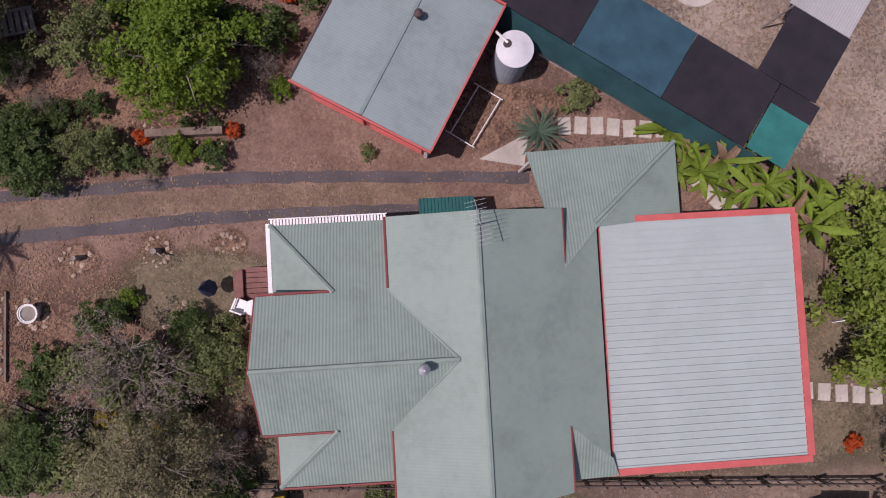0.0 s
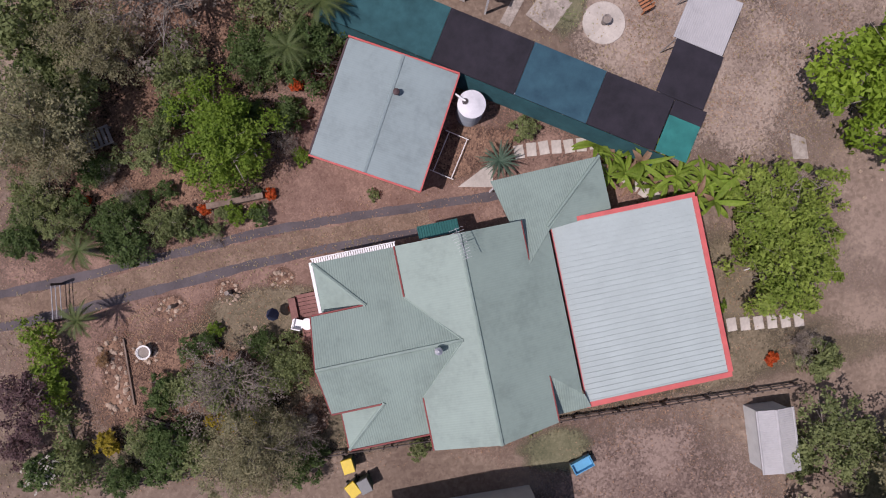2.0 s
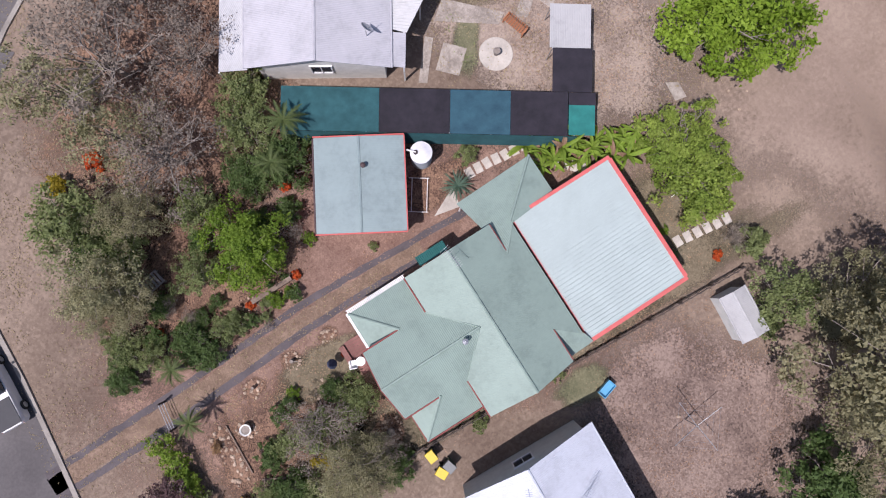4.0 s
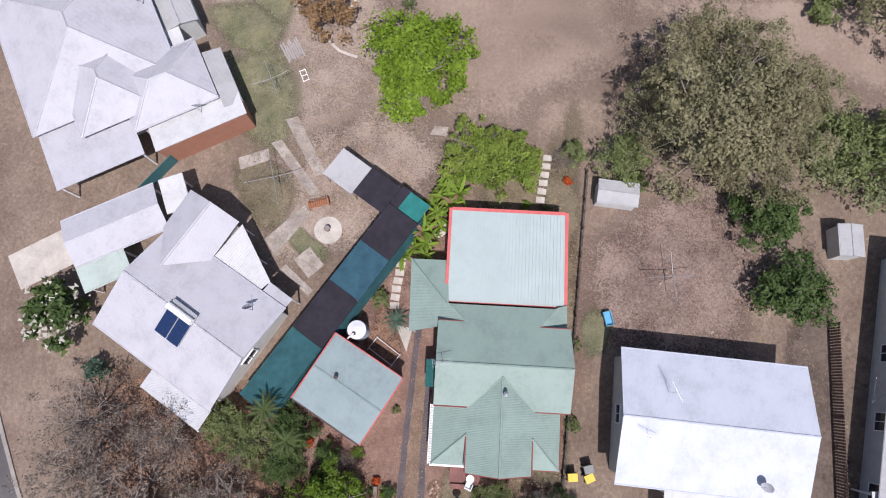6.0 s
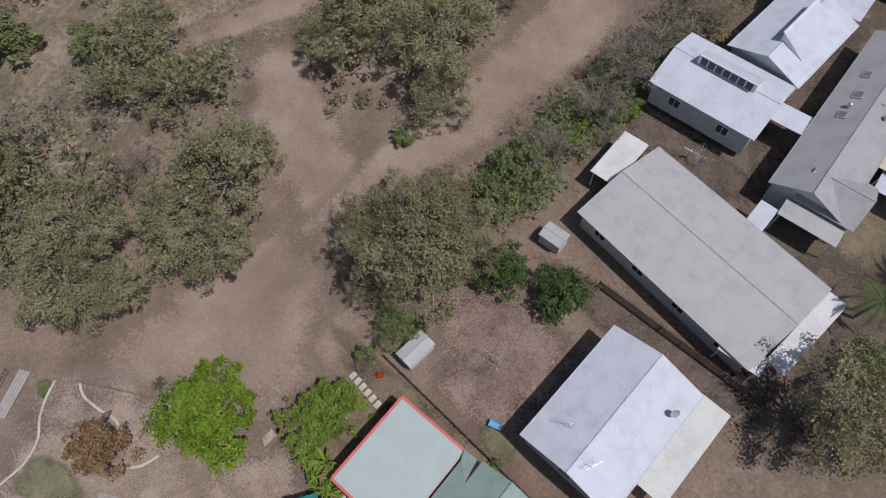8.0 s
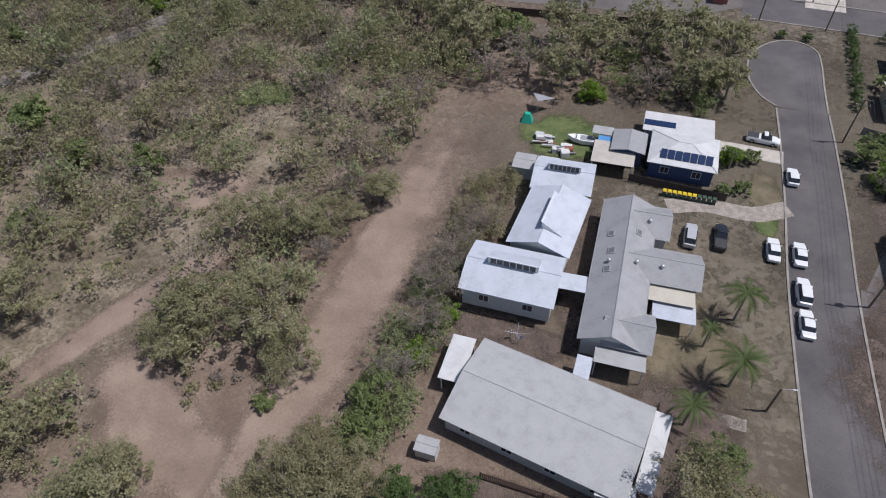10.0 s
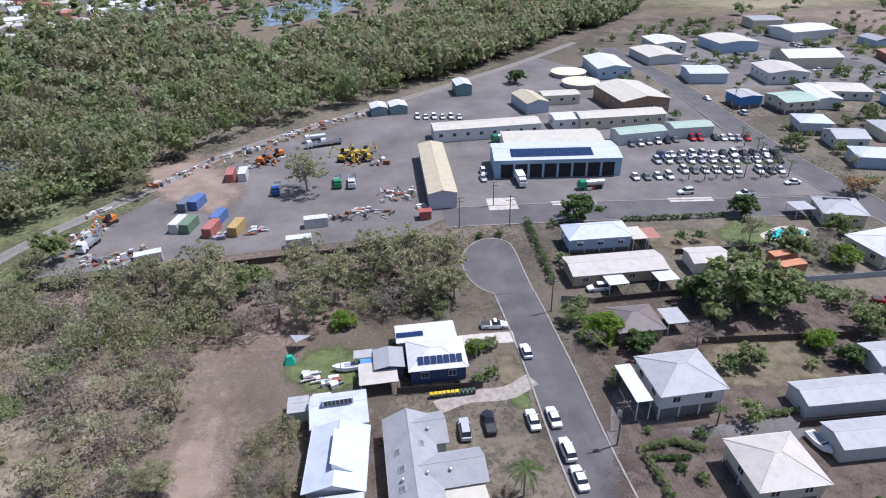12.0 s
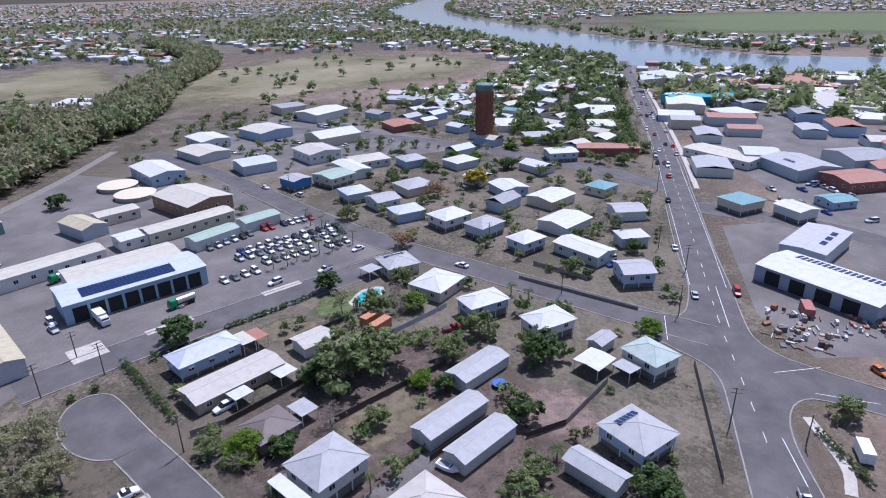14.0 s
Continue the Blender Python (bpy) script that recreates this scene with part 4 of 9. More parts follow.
def monitor_house(x, y, rot, w, l, z, rise, axis, label):
    """A hall with a raised row of windows along its ridge."""
    ob = house(x, y, rot, w, l, z, rise, "gable", "bluewhite", GW, label, axis, under=0.7, hood=False)
    run, deep, turn = (w, l, 0) if axis == "x" else (l, w, -90)
    a, top = run * 0.27, z + rise + 1.1
    low = z + rise * (1 - 0.62) + 0.06
    q = part("clerestory", Geo().slab([(-a, -0.5, top), (a, -0.5, top), (a, deep * 0.31, low), (-a, deep * 0.31, low)], 0.09), roof_mat("bluewhite", "x"), ob, "raised white strip roof")
    q.matrix_local = pose(0, 0, 0, 0, 0, turn)
    part("clerestory_wall", Geo().box(0, -0.3, z + rise + 0.38, a * 1.96, 0.08, 1.3), WHITE, q)
    for s in (-1, 1):
        part("clerestory_cheek", Geo().add([(s * a * 0.98 + e, yy, zz) for e in (-0.04, 0.04) for yy, zz in ((-0.3, z + rise - 0.3), (-0.3, top - 0.12), (deep * 0.3, low - 0.08))], [(0, 1, 2), (3, 5, 4), (0, 3, 4, 1), (1, 4, 5, 2), (2, 5, 3, 0)]), WHITE, q)
    for i in range(7):
        part("clerestory_window", Geo().box(-a * 0.9 + a * 1.8 * (i + 0.5) / 7, -0.36, z + rise + 0.42, a * 0.21, 0.06, 0.85), GLASS, q)
    return ob


monitor_house(12.8, -52.4, 184, 12.3, 8.6, 4.2, 1.4, "x", "white-roofed hall with a clerestory window strip")
monitor_house(10.9, -63.4, 179, 8.6, 12.2, 4.2, 1.5, "y", "white gabled hall with raised skylight roof")
monitor_house(11.5, -73.5, 186, 9.0, 7.3, 4.0, 1.2, "x", "small white hall with a clerestory strip")
ward = house(0.0, -58.8, 4.6, 7.4, 25.4, 3.4, 1.8, "gable", "grey", GW, "long old hospital ward with grey gabled roof", "y", vents=3)
for u, v, w in ((2.0, -5.0, 0.9), (1.6, -1.7, 1.0), (1.8, 1.6, 0.9), (-1.6, -6.0, 0.9), (-2.1, -1.0, 1.0)):
    pitch = math.degrees(math.atan2(1.8, 3.7)) * (1 if u > 0 else -1)
    sk = part("skylight", Geo().box(0, 0, 0, w, w * 1.2, 0.12), plain("trim_grey", ROOF_COLOURS["grey"], 0.5), ward, "grey framed roof skylight")
    sk.matrix_local = pose(u, v, 3.4 + 1.8 * (1 - abs(u) / 3.7) + 0.07, 0, pitch, 0)
    part("pane", Geo().box(0, 0, 0.065, w * 0.72, w * 0.9, 0.03), plain("skylight_pane", (0.16, 0.165, 0.17), 0.15), sk)
house(-2.0, -68.7, 6, 5.8, 6.4, 3.35, 1.65, "gable", "grey", GW, "short grey-roofed cross wing of the ward", "x", vents=1)
house(-4.8, -60.8, 6, 10.2, 6.2, 3.35, 1.6, "gable", "grey", GW, "long grey-roofed cross wing of the ward", "x", vents=1)
house(-2.7, -49.2, 5, 6.0, 5.8, 3.35, 1.6, "gable", "grey", GW, "grey gabled entrance wing of the ward", "x")
carport(1.1, -41.9, 2, 1.75, 4.5, 2.85, 0.0, "bluewhite", "pale link roof between the hall and the ward", axis="y")
carport(-2.6, -45.1, 5, 5.9, 2.5, 2.8, 0.3, "zinc", "grey iron porch roof on posts")
carport(-7.5, -54.3, 6, 5.2, 3.0, 2.6, 0.25, "bluewhite", "pale iron porch roof on posts")
carport(5.2, -54.3, 6, 5.6, 2.9, 3.1, 0.25, "bluewhite", "white covered walkway between two halls")
carport(-6.6, -56.5, 6, 6.2, 2.6, 2.95, 0.2, "cream", "weathered rusty cream porch roof")
blue_house = house(-4.5, -86.6, 3, 10.4, 8.4, 3.2, 1.5, "hip", "white", (0.05, 0.08, 0.17), "dark blue weatherboard house with white roof and solar panels", "x")
garage = house(-2.9, -93.5, 4, 11.2, 5.8, 2.8, 0.3, "skillion", "white", TW, "garage with a white flat roof and solar panels", "x", windows=False)


def solar_row(ob, n, m, place, spacing=1.03):
    """n framed panels side by side on a roof; place is the pose of the row's middle in the roof's own frame."""
    for i in range(n):
        p = part("solar_panel", Geo().box(0, 0, 0, 0.98, m, 0.05), SOLAR, ob, "dark blue solar panel")
        p.matrix_local = place @ pose((i - (n - 1) / 2) * spacing, 0, 0)


solar_row(blue_house, 7, 1.6, pose(-0.4, 2.5, 3.95, -19.7, 0, 0), 1.12)
solar_row(garage, 5, 1.6, pose(3.0, 0.5, 3.06, 3, 0, 0), 1.0)
house(3.9, -86.4, 4, 5.2, 5.6, 3.0, 0.5, "gable", "grey", (0.05, 0.08, 0.17), "grey-roofed flat wing of the blue house", "y", windows=False)
carport(8.5, -88.7, 4, 3.4, 2.3, 2.4, 0.1, "zinc", "small iron shelter roof behind the blue house")
carport(7.7, -86.8, 4, 2.4, 1.3, 2.3, 0.05, "blue", "blue tarpaulin shelter on posts")
carport(5.7, -83.2, 5, 6.6, 5.7, 2.5, 0.1, "beige", "beige flat carport beside the blue house")
house(18.5, -77.0, 5, 3.4, 3.6, 2.3, 0.3, "gable", "zinc", GW, "small grey garden shed", "x", windows=False, over=0.1, name="shed", category="shed")
house(14.8, -77.8, 5, 3.0, 3.0, 2.2, 0.25, "gable", "white", TW, "small white garden shed", "x", windows=False, over=0.1, name="shed", category="shed")
house(16.3, -10.1, -91, 3.2, 1.75, 1.65, 0.15, "gable", "zinc", GW, "weathered silver garden shed", "x", windows=False, over=0.08, name="shed", category="shed")
house(14.6, -27.7, 4, 2.5, 1.7, 1.9, 0.2, "gable", "zinc", GW, "small silver tool shed", "x", windows=False, over=0.08, name="shed", category="shed")
# across the street
house(-43.6, -75.5, 5, 11.5, 10.0, 5.3, 1.9, "hip", "zinc", TW, "raised timber cottage on posts with grey iron roof", "x", under=2.3)
carport(-35.9, -75.0, 5, 2.6, 9.0, 4.2, 0.0, "white", "white verandah roof on the raised cottage", axis="y")
house(-45.0, -128.0, 2, 15.5, 8.0, 3.9, 1.7, "hip", "bluewhite", BW, "pale blue weatherboard house with window hoods", "x", under=0.9, hood=True)
carport(-54.4, -127.2, 2, 3.6, 6.4, 3.0, 0.2, "cream", "faded cream iron carport roof")
carport(-57.9, -126.9, 2, 3.2, 5.6, 2.95, 0.15, "rust", "rusty patched iron carport roof")
house(-45.4, -114.5, 3, 21.5, 8.4, 2.9, 0.8, "gable", "beige", (0.45, 0.36, 0.26), "long beige-roofed brick duplex", "x")
carport(-43.7, -108.4, 5, 4.4, 4.4, 2.5, 0.15, "white", "white flat-roofed carport on posts")
carport(-54.5, -109.0, 5, 4.6, 4.6, 2.5, 0.15, "white", "white flat-roofed carport on posts")
house(-42.8, -94.2, 3, 9.4, 8.2, 2.7, 1.6, "hip", "brown", (0.30, 0.24, 0.2), "brown tiled hip-roofed house", "x")
carport(-50.5, -94.5, 3, 4.2, 5.2, 2.5, 0.15, "zinc", "silver lean-to roof beside the brown house")
house(-69.9, -71.6, 2, 16.7, 5.6, 2.9, 0.8, "gable", "zinc", GW, "long grey corrugated steel shed", "x", windows=False, name="shed", category="shed", over=0.2)
house(-69.0, -62.6, 2, 15.0, 5.5, 2.9, 0.8, "gable", "zinc", GW, "long pale grey-roofed steel shed", "x", windows=False, name="shed", category="shed", over=0.2)
house(-86.5, -79.8, 2, 14.9, 6.2, 2.9, 0.8, "gable", "zinc", GW, "long grey metal garage block", "x", windows=False, name="shed", category="shed", over=0.2)
house(-50.0, -57.5, 3, 10.5, 9.5, 4.2, 1.7, "hip", "beige", CW, "beige hip-roofed raised house", "x", under=1.6)
house(-90.2, -42.6, 352, 10.4, 11.0, 4.2, 1.5, "hip", "zinc", BW, "pale blue raised house with solar panels", "x", under=1.6, solar=5)
house(-77.5, -43.0, 0, 5.2, 11.2, 3.0, 0.9, "gable", "zinc", GW, "grey metal gabled garage", "y", windows=False, name="shed", category="shed")
house(-115.6, -54.2, -10, 8.6, 10.2, 4.4, 1.7, "hip", "mint", TW, "old raised house with faded grey-green iron roof", "y", under=1.8)
carport(-106.4, -62.6, 0, 7.2, 6.6, 2.8, 0.3, "white", "white double carport on posts", style="gable")
carport(-109.0, -56.0, -8, 4.2, 5.0, 2.7, 0.2, "zinc", "grey carport beside the old house")
house(-115.0, -66.4, 0, 6.8, 4.4, 2.9, 0.8, "gable", "zinc", GW, "small grey gabled outbuilding", "x", windows=False)
house(-111.9, -80.0, -14, 11.6, 8.6, 4.4, 1.6, "hip", "white", TW, "white raised house with a hip roof", "x", under=1.8)
house(-107.9, -98.2, -14, 12.2, 7.8, 4.6, 1.4, "hip", "white", BW, "pale blue raised house with white roof", "x", under=2.0)
house(-108.6, -116.5, 12, 13.0, 11.0, 3.4, 1.6, "hip", "white", CW, "cream house with broad white hip roof", "x")
house(-109.6, -135.3, -15, 10.8, 10.5, 3.4, 1.5, "hip", "zinc", CW, "house with solar panels beside the street corner", "x", solar=6)
carport(-101.3, -137.9, 0, 5.0, 5.2, 2.6, 0.2, "zinc", "grey carport on a street corner")
house(-66.7, -115.8, 0, 9.0, 6.9, 2.9, 0.7, "gable", "beige", TW, "open garage with a beige roof", "x", windows=False)
# depot
house(-9.6, -171.8, 2, 7.9, 40.0, 4.6, 0.9, "gable", "yellowish", (0.52, 0.53, 0.55), "long cream-roofed depot shed", "y", windows=False, over=0.2, name="warehouse", category="warehouse")
workshop = house(-46.0, -177.0, -3, 38.0, 15.0, 5.8, 1.0, "gable", "bluewhite", (0.30, 0.42, 0.52), "blue-walled vehicle workshop with open bays and solar roof", "x", windows=False, over=0.2, name="workshop", category="workshop")
# bays are closed near-black boxes: the shade inside is put into the colour
for i in range(8):
    part("bay_opening", Geo().box(-15.0 + i * 4.3, 7.25, 2.3, 3.6, 0.2, 4.3), plain("bay_shade_black", (0.02, 0.02, 0.022), 0.9), workshop, "flat black panel painted as the shaded vehicle bay")
for i in range(24):
    for j in range(3):
        p = part("solar_panel", Geo().box(0, 0, 0, 0.98, 1.6, 0.05), SOLAR, workshop)
        p.matrix_local = pose(-5 + (i - 12) * 1.02 + 7, 1.6 + j * 1.65, 6.95 - (1.6 + j * 1.65) * 0.133, -7.6, 0, 0)
house(-48.0, -190.5, -2, 31.8, 12.5, 5.6, 0.8, "gable", "cream", TW, "cream flat-roofed store behind the workshop", "x", windows=False, over=0.2, name="warehouse", category="warehouse")
house(-29.3, -210.2, 5, 38.0, 9.0, 4.4, 0.9, "gable", "cream", TW, "long cream-roofed depot office", "x", over=0.2)
house(-26.4, -266.5, 5, 7.0, 11.0, 4.5, 1.0, "gable", "white", (0.16, 0.26, 0.26), "dark green shed with white roof", "y", windows=False, over=0.15, name="shed", category="shed")
house(9.0, -241.4, 8, 6.5, 8.0, 3.2, 0.8, "gable", "white", (0.2, 0.28, 0.3), "small shed with white roof", "y", windows=False, over=0.15, name="shed", category="shed")
house(1.4, -242.7, 8, 7.0, 8.0, 3.2, 0.8, "gable", "white", (0.2, 0.28, 0.3), "small shed with white roof", "y", windows=False, over=0.15, name="shed", category="shed")
house(-90.7, -239.3, 8, 20.0, 27.0, 5.5, 1.6, "gable", "cream", (0.30, 0.19, 0.12), "brown brick hall with broad cream roof", "y", over=0.4)
house(-78.9, -215.9, 3, 32.0, 9.0, 4.3, 0.9, "gable", "cream", (0.58, 0.53, 0.40), "long cream office block", "x", over=0.3)
house(-79.9, -198.4, 8, 17.5, 7.5, 3.8, 0.8, "gable", "palegreen", GW, "pale green roofed store", "x", windows=False, over=0.2, name="shed", category="shed")
house(-98.8, -201.5, 3, 14.5, 7.5, 3.8, 0.8, "gable", "palegreen", GW, "pale green roofed store", "x", windows=False, over=0.2, name="shed", category="shed")
house(-58.8, -216.6, 3, 9.4, 9.0, 3.8, 0.5, "gable", "white", TW, "small white flat-roofed office", "x", over=0.2)
house(-50.9, -240.8, 12, 9.5, 17.0, 4.2, 1.3, "gable", "yellowish", (0.42, 0.47, 0.5), "workshop shed with a cream roof", "y", windows=False, over=0.2, name="shed", category="shed")
house(-64.0, -246.6, 2, 15.4, 8.0, 3.9, 0.5, "gable", "cream", CW, "office block with a cream flat roof", "x", over=0.2)
for x, y in ((-78.5, -289.5), (-79.4, -271.0)):
    tk = thing("reservoir", pose(x, y, 0), "round cream covered water tank", "tank", "covered reservoirs")
    part("tank_wall", Geo().lathe(0, 0, [(8.0, 0.0), (8.0, 1.6), (7.8, 1.7)], 40), CONCRETE, tk)
    part("tank_roof", Geo().lathe(0, 0, [(8.3, 1.7), (8.3, 1.85), (4.0, 2.1), (0.3, 2.25)], 40), plain("tank_roof", (0.66, 0.58, 0.42), 0.6), tk)

# houses of the town: x, y, turn, width, length, eaves, rise, style, roof
TOWN_WEST = [
    (-141.6, -336.5, 0, 17, 22, 5, 1.0, "gable", "white"), (-175.5, -333.6, 5, 22, 24, 5, 1.0, "gable", "cream"),
    (-194.5, -293.1, -5, 26, 20, 5, 2.2, "gable", "white"), (-167.7, -268.2, -5, 18, 20, 5, 1.3, "gable", "beige"),
    (-135.4, -272.4, -8, 17, 16, 4.5, 0.8, "gable", "bluewhite"), (-128.8, -314.1, 5, 18, 24, 4, 1.0, "gable", "cream"),
    (-96.9, -291.8, 0, 16, 27, 5, 1.4, "gable", "white"), (-224.4, -389.9, -5, 19, 18, 5, 0.6, "gable", "grey"),
    (-228.8, -356.0, 12, 30, 22, 5, 1.4, "gable", "white"), (-314.1, -325.9, -5, 32, 24, 5.5, 1.0, "gable", "bluewhite"),
    (-242.6, -290.8, -15, 18, 20, 3.6, 0.8, "gable", "rust"),
]
TOWN_MID = [
    (-133.9, -233.1, 5, 10, 11, 4.5, 0.6, "gable", "blue"), (-148.9, -226.0, 5, 14, 14, 4.5, 1.0, "gable", "palegreen"),
    (-163.5, -232.9, -8, 10, 22, 4, 0.8, "gable", "white"), (-141.6, -200.6, -12, 11, 11, 4.2, 1.6, "hip", "bluewhite"),
    (-144.5, -186.0, -8, 11, 11, 3.6, 1.4, "gable", "zinc"), (-142.1, -169.0, -15, 12, 10, 3.6, 1.4, "hip", "bluewhite"),
    (-165.5, -191.3, -8, 14, 13, 3.6, 1.5, "hip", "zinc"), (-148.0, -151.9, -4, 13, 11, 4.4, 1.6, "hip", "white"),
    (-150.3, -136.8, 0, 12, 9.5, 4.4, 1.8, "hip", "zinc"), (-206.7, -204.4, -5, 14, 12, 3.6, 1.4, "hip", "white"),
    (-191.2, -161.1, -18, 12, 14, 3.6, 1.0, "gable", "white"),
]
TOWN_EAST = [
    (-192.6, -140.2, 0, 16, 13, 3.6, 1.0, "gable", "white"), (-174.0, -120.0, 0, 16, 13, 3.6, 1.1, "gable", "white"),
    (-150.0, -118.0, -5, 10.6, 8.9, 4.2, 1.5, "hip", "white"), (-158.1, -101.0, -3, 9.7, 18.0, 3.6, 0.9, "gable", "white"),
    (-152.8, -80.2, -38, 10, 10, 4.6, 1.3, "gable", "zinc"), (-217.3, -133.1, 0, 11, 10, 3.6, 1.5, "hip", "aqua"),
    (-199.6, -110.8, -38, 12, 11, 3.6, 1.2, "gable", "zinc"), (-177.4, -95.7, -35, 10, 8, 3.6, 1.5, "hip", "white"),
    (-178.4, -239.2, -15, 18, 14, 3.6, 1.4, "hip", "cream"), (-192.4, -223.9, -12, 12, 12, 3.6, 1.4, "hip", "zinc"),
]
TOWN_ROAD = [
    (-415, -197, 30, 46, 24, 6, 1.0, "gable", "white"), (-301, -119, -11, 16, 36, 4, 0.6, "gable", "cream"),
    (-302.4, -86.0, -32, 22, 26, 5, 1.6, "gable", "zinc"), 
     (-333.1, -70.9, -35, 22, 22, 5.5, 1.8, "gable", "grey"),
    (-297.0, -62, -33, 22, 18, 4.5, 1.2, "gable", "rust"), (-235.7, -84.0, -18, 13, 12, 4.5, 1.5, "hip", "aqua"),
    (-240.0, -66.0, -22, 10, 12, 4.5, 0.8, "gable", "white"), (-249.8, -177.6, -35, 15, 12, 4.5, 0.5, "gable", "white"),
    (-274, -167, 42, 12, 31, 4.2, 0.6, "gable", "rust"),
]
TOWN_FAR = [
    (-377, -183, 30, 20, 22, 3.8, 0.5, "gable", "white"), (-406.8, -160, -30, 22, 22, 3.8, 2.0, "hip", "white"),
    (-286.2, -245.1, 40, 24, 13, 3.6, 1.3, "hip", "white"), (-272.9, -210.9, -38, 15, 14, 3.6, 0.6, "gable", "zinc"),
    (-362.7, -226.8, 38, 22, 17, 3.6, 1.4, "hip", "white"), (-321.9, -201.7, 38, 20, 16, 3.6, 1.4, "hip", "white"),
    (-506.7, -261.6, 32, 50, 38, 6, 2.0, "gable", "bluewhite"), (-560, -170, 32, 70, 34, 5, 1.5, "gable", "rust"),
    (-480, -120, 32, 60, 34, 5, 1.2, "gable", "beige"), (-437, -196, -36, 50, 18, 6, 1.0, "gable", "teal"),
    (-265, -60, -30, 12, 10, 3, 0.8, "gable", "aqua"),
]
WALLS = [(0.55, 0.57, 0.55), (0.40, 0.50, 0.62), (0.62, 0.56, 0.44), (0.68, 0.67, 0.63), (0.48, 0.54, 0.58)]
PHRASE = {"white": "white metal-roofed", "cream": "cream-roofed", "beige": "beige-roofed", "bluewhite": "pale blue-white roofed", "grey": "grey-roofed", "rust": "rust-red roofed", "blue": "blue-walled grey-roofed", "palegreen": "pale green roofed", "zinc": "grey iron-roofed", "aqua": "blue-green roofed", "teal": "teal-roofed", "pearl": "pale grey roofed"}
for k, row in enumerate(TOWN_WEST + TOWN_MID + TOWN_EAST + TOWN_ROAD + TOWN_FAR):
    x, y, rot, w, l, z, rise, style, colour = row
    big = w * l > 260
    far = x * x + y * y > 200 ** 2
    house(x, y, rot, w, l, z, rise, style, {"blue": "zinc"}.get(colour, colour), {"teal": (0.03, 0.33, 0.40), "rust": (0.30, 0.12, 0.09), "blue": (0.06, 0.20, 0.45)}.get(colour, WALLS[k % 5]), "%s %s beside the street" % (PHRASE[colour], "commercial hall" if big else "house with a %s roof" % style), "x" if w >= l else "y", under=1.4 if (z > 4.1 and not big) else 0, category="warehouse" if big else "house", name="warehouse" if big else "house", solar=6 if k in (29, 34, 39) else 0, windows=not far or k % 3 == 0)

solar_shed = house(-183.5, -38.5, -9.5, 17, 33, 5.0, 1.0, "gable", "white", (0.3, 0.36, 0.42), "long white-roofed steel warehouse with two rows of solar panels", "y", windows=False, over=0.2, name="warehouse", category="warehouse")
for v in (-6.4, -4.4):
    solar_row(solar_shed, 17, 1.7, pose(v, 1.0, 6.08 + 1.0 * v / 8.5, 0, -6.7, 0) @ pose(0, 0, 0, 0, 0, 90), 1.5)
# loading bays: black boxes on the wall, interior shade painted as colour
for i in range(4):
    part("bay_opening", Geo().box(8.25, -11 + i * 7, 2.1, 0.16, 4.2, 4.0), plain("bay_shade_black", (0.02, 0.02, 0.022), 0.9), solar_shed, "flat black panel painted as the shaded loading bay")
flat_store = house(-211, -50.3, 0, 26, 13.5, 5, 0.5, "gable", "pearl", GW, "flat pale-roofed store with solar panels", "x", windows=False, over=0.2, name="warehouse", category="warehouse")
for u in (-6, -1, 4):
    solar_row(flat_store, 3, 1.7, pose(u, 3.2, 5.4, -4.2, 0, 0), 1.1)

# brick water tower
tower = thing("water_tower", pose(-250.5, -229.5, 0), "tall dark red brick water tower with a green top", "tower")
part("shaft", Geo().lathe(0, 0, [(5.4, 0), (5.2, 2), (4.6, 4), (4.4, 20), (4.5, 26.5), (4.9, 27.2), (4.9, 28.2)], 28), BRICK, tower, "dark red brick shaft")
part("tank_top", Geo().lathe(0, 0, [(4.7, 28.2), (4.8, 31.0), (4.5, 31.4), (0.3, 32.2)], 28), plain("tower_top", (0.12, 0.20, 0.19), 0.6), tower, "grey-green tank top")
for i in range(16):
    t = 2 * math.pi * i / 16
    part("brick_pier", Geo().box(4.55 * math.cos(t), 4.55 * math.sin(t), 14, 0.5, 0.7, 26, math.degrees(t)), BRICK, tower)


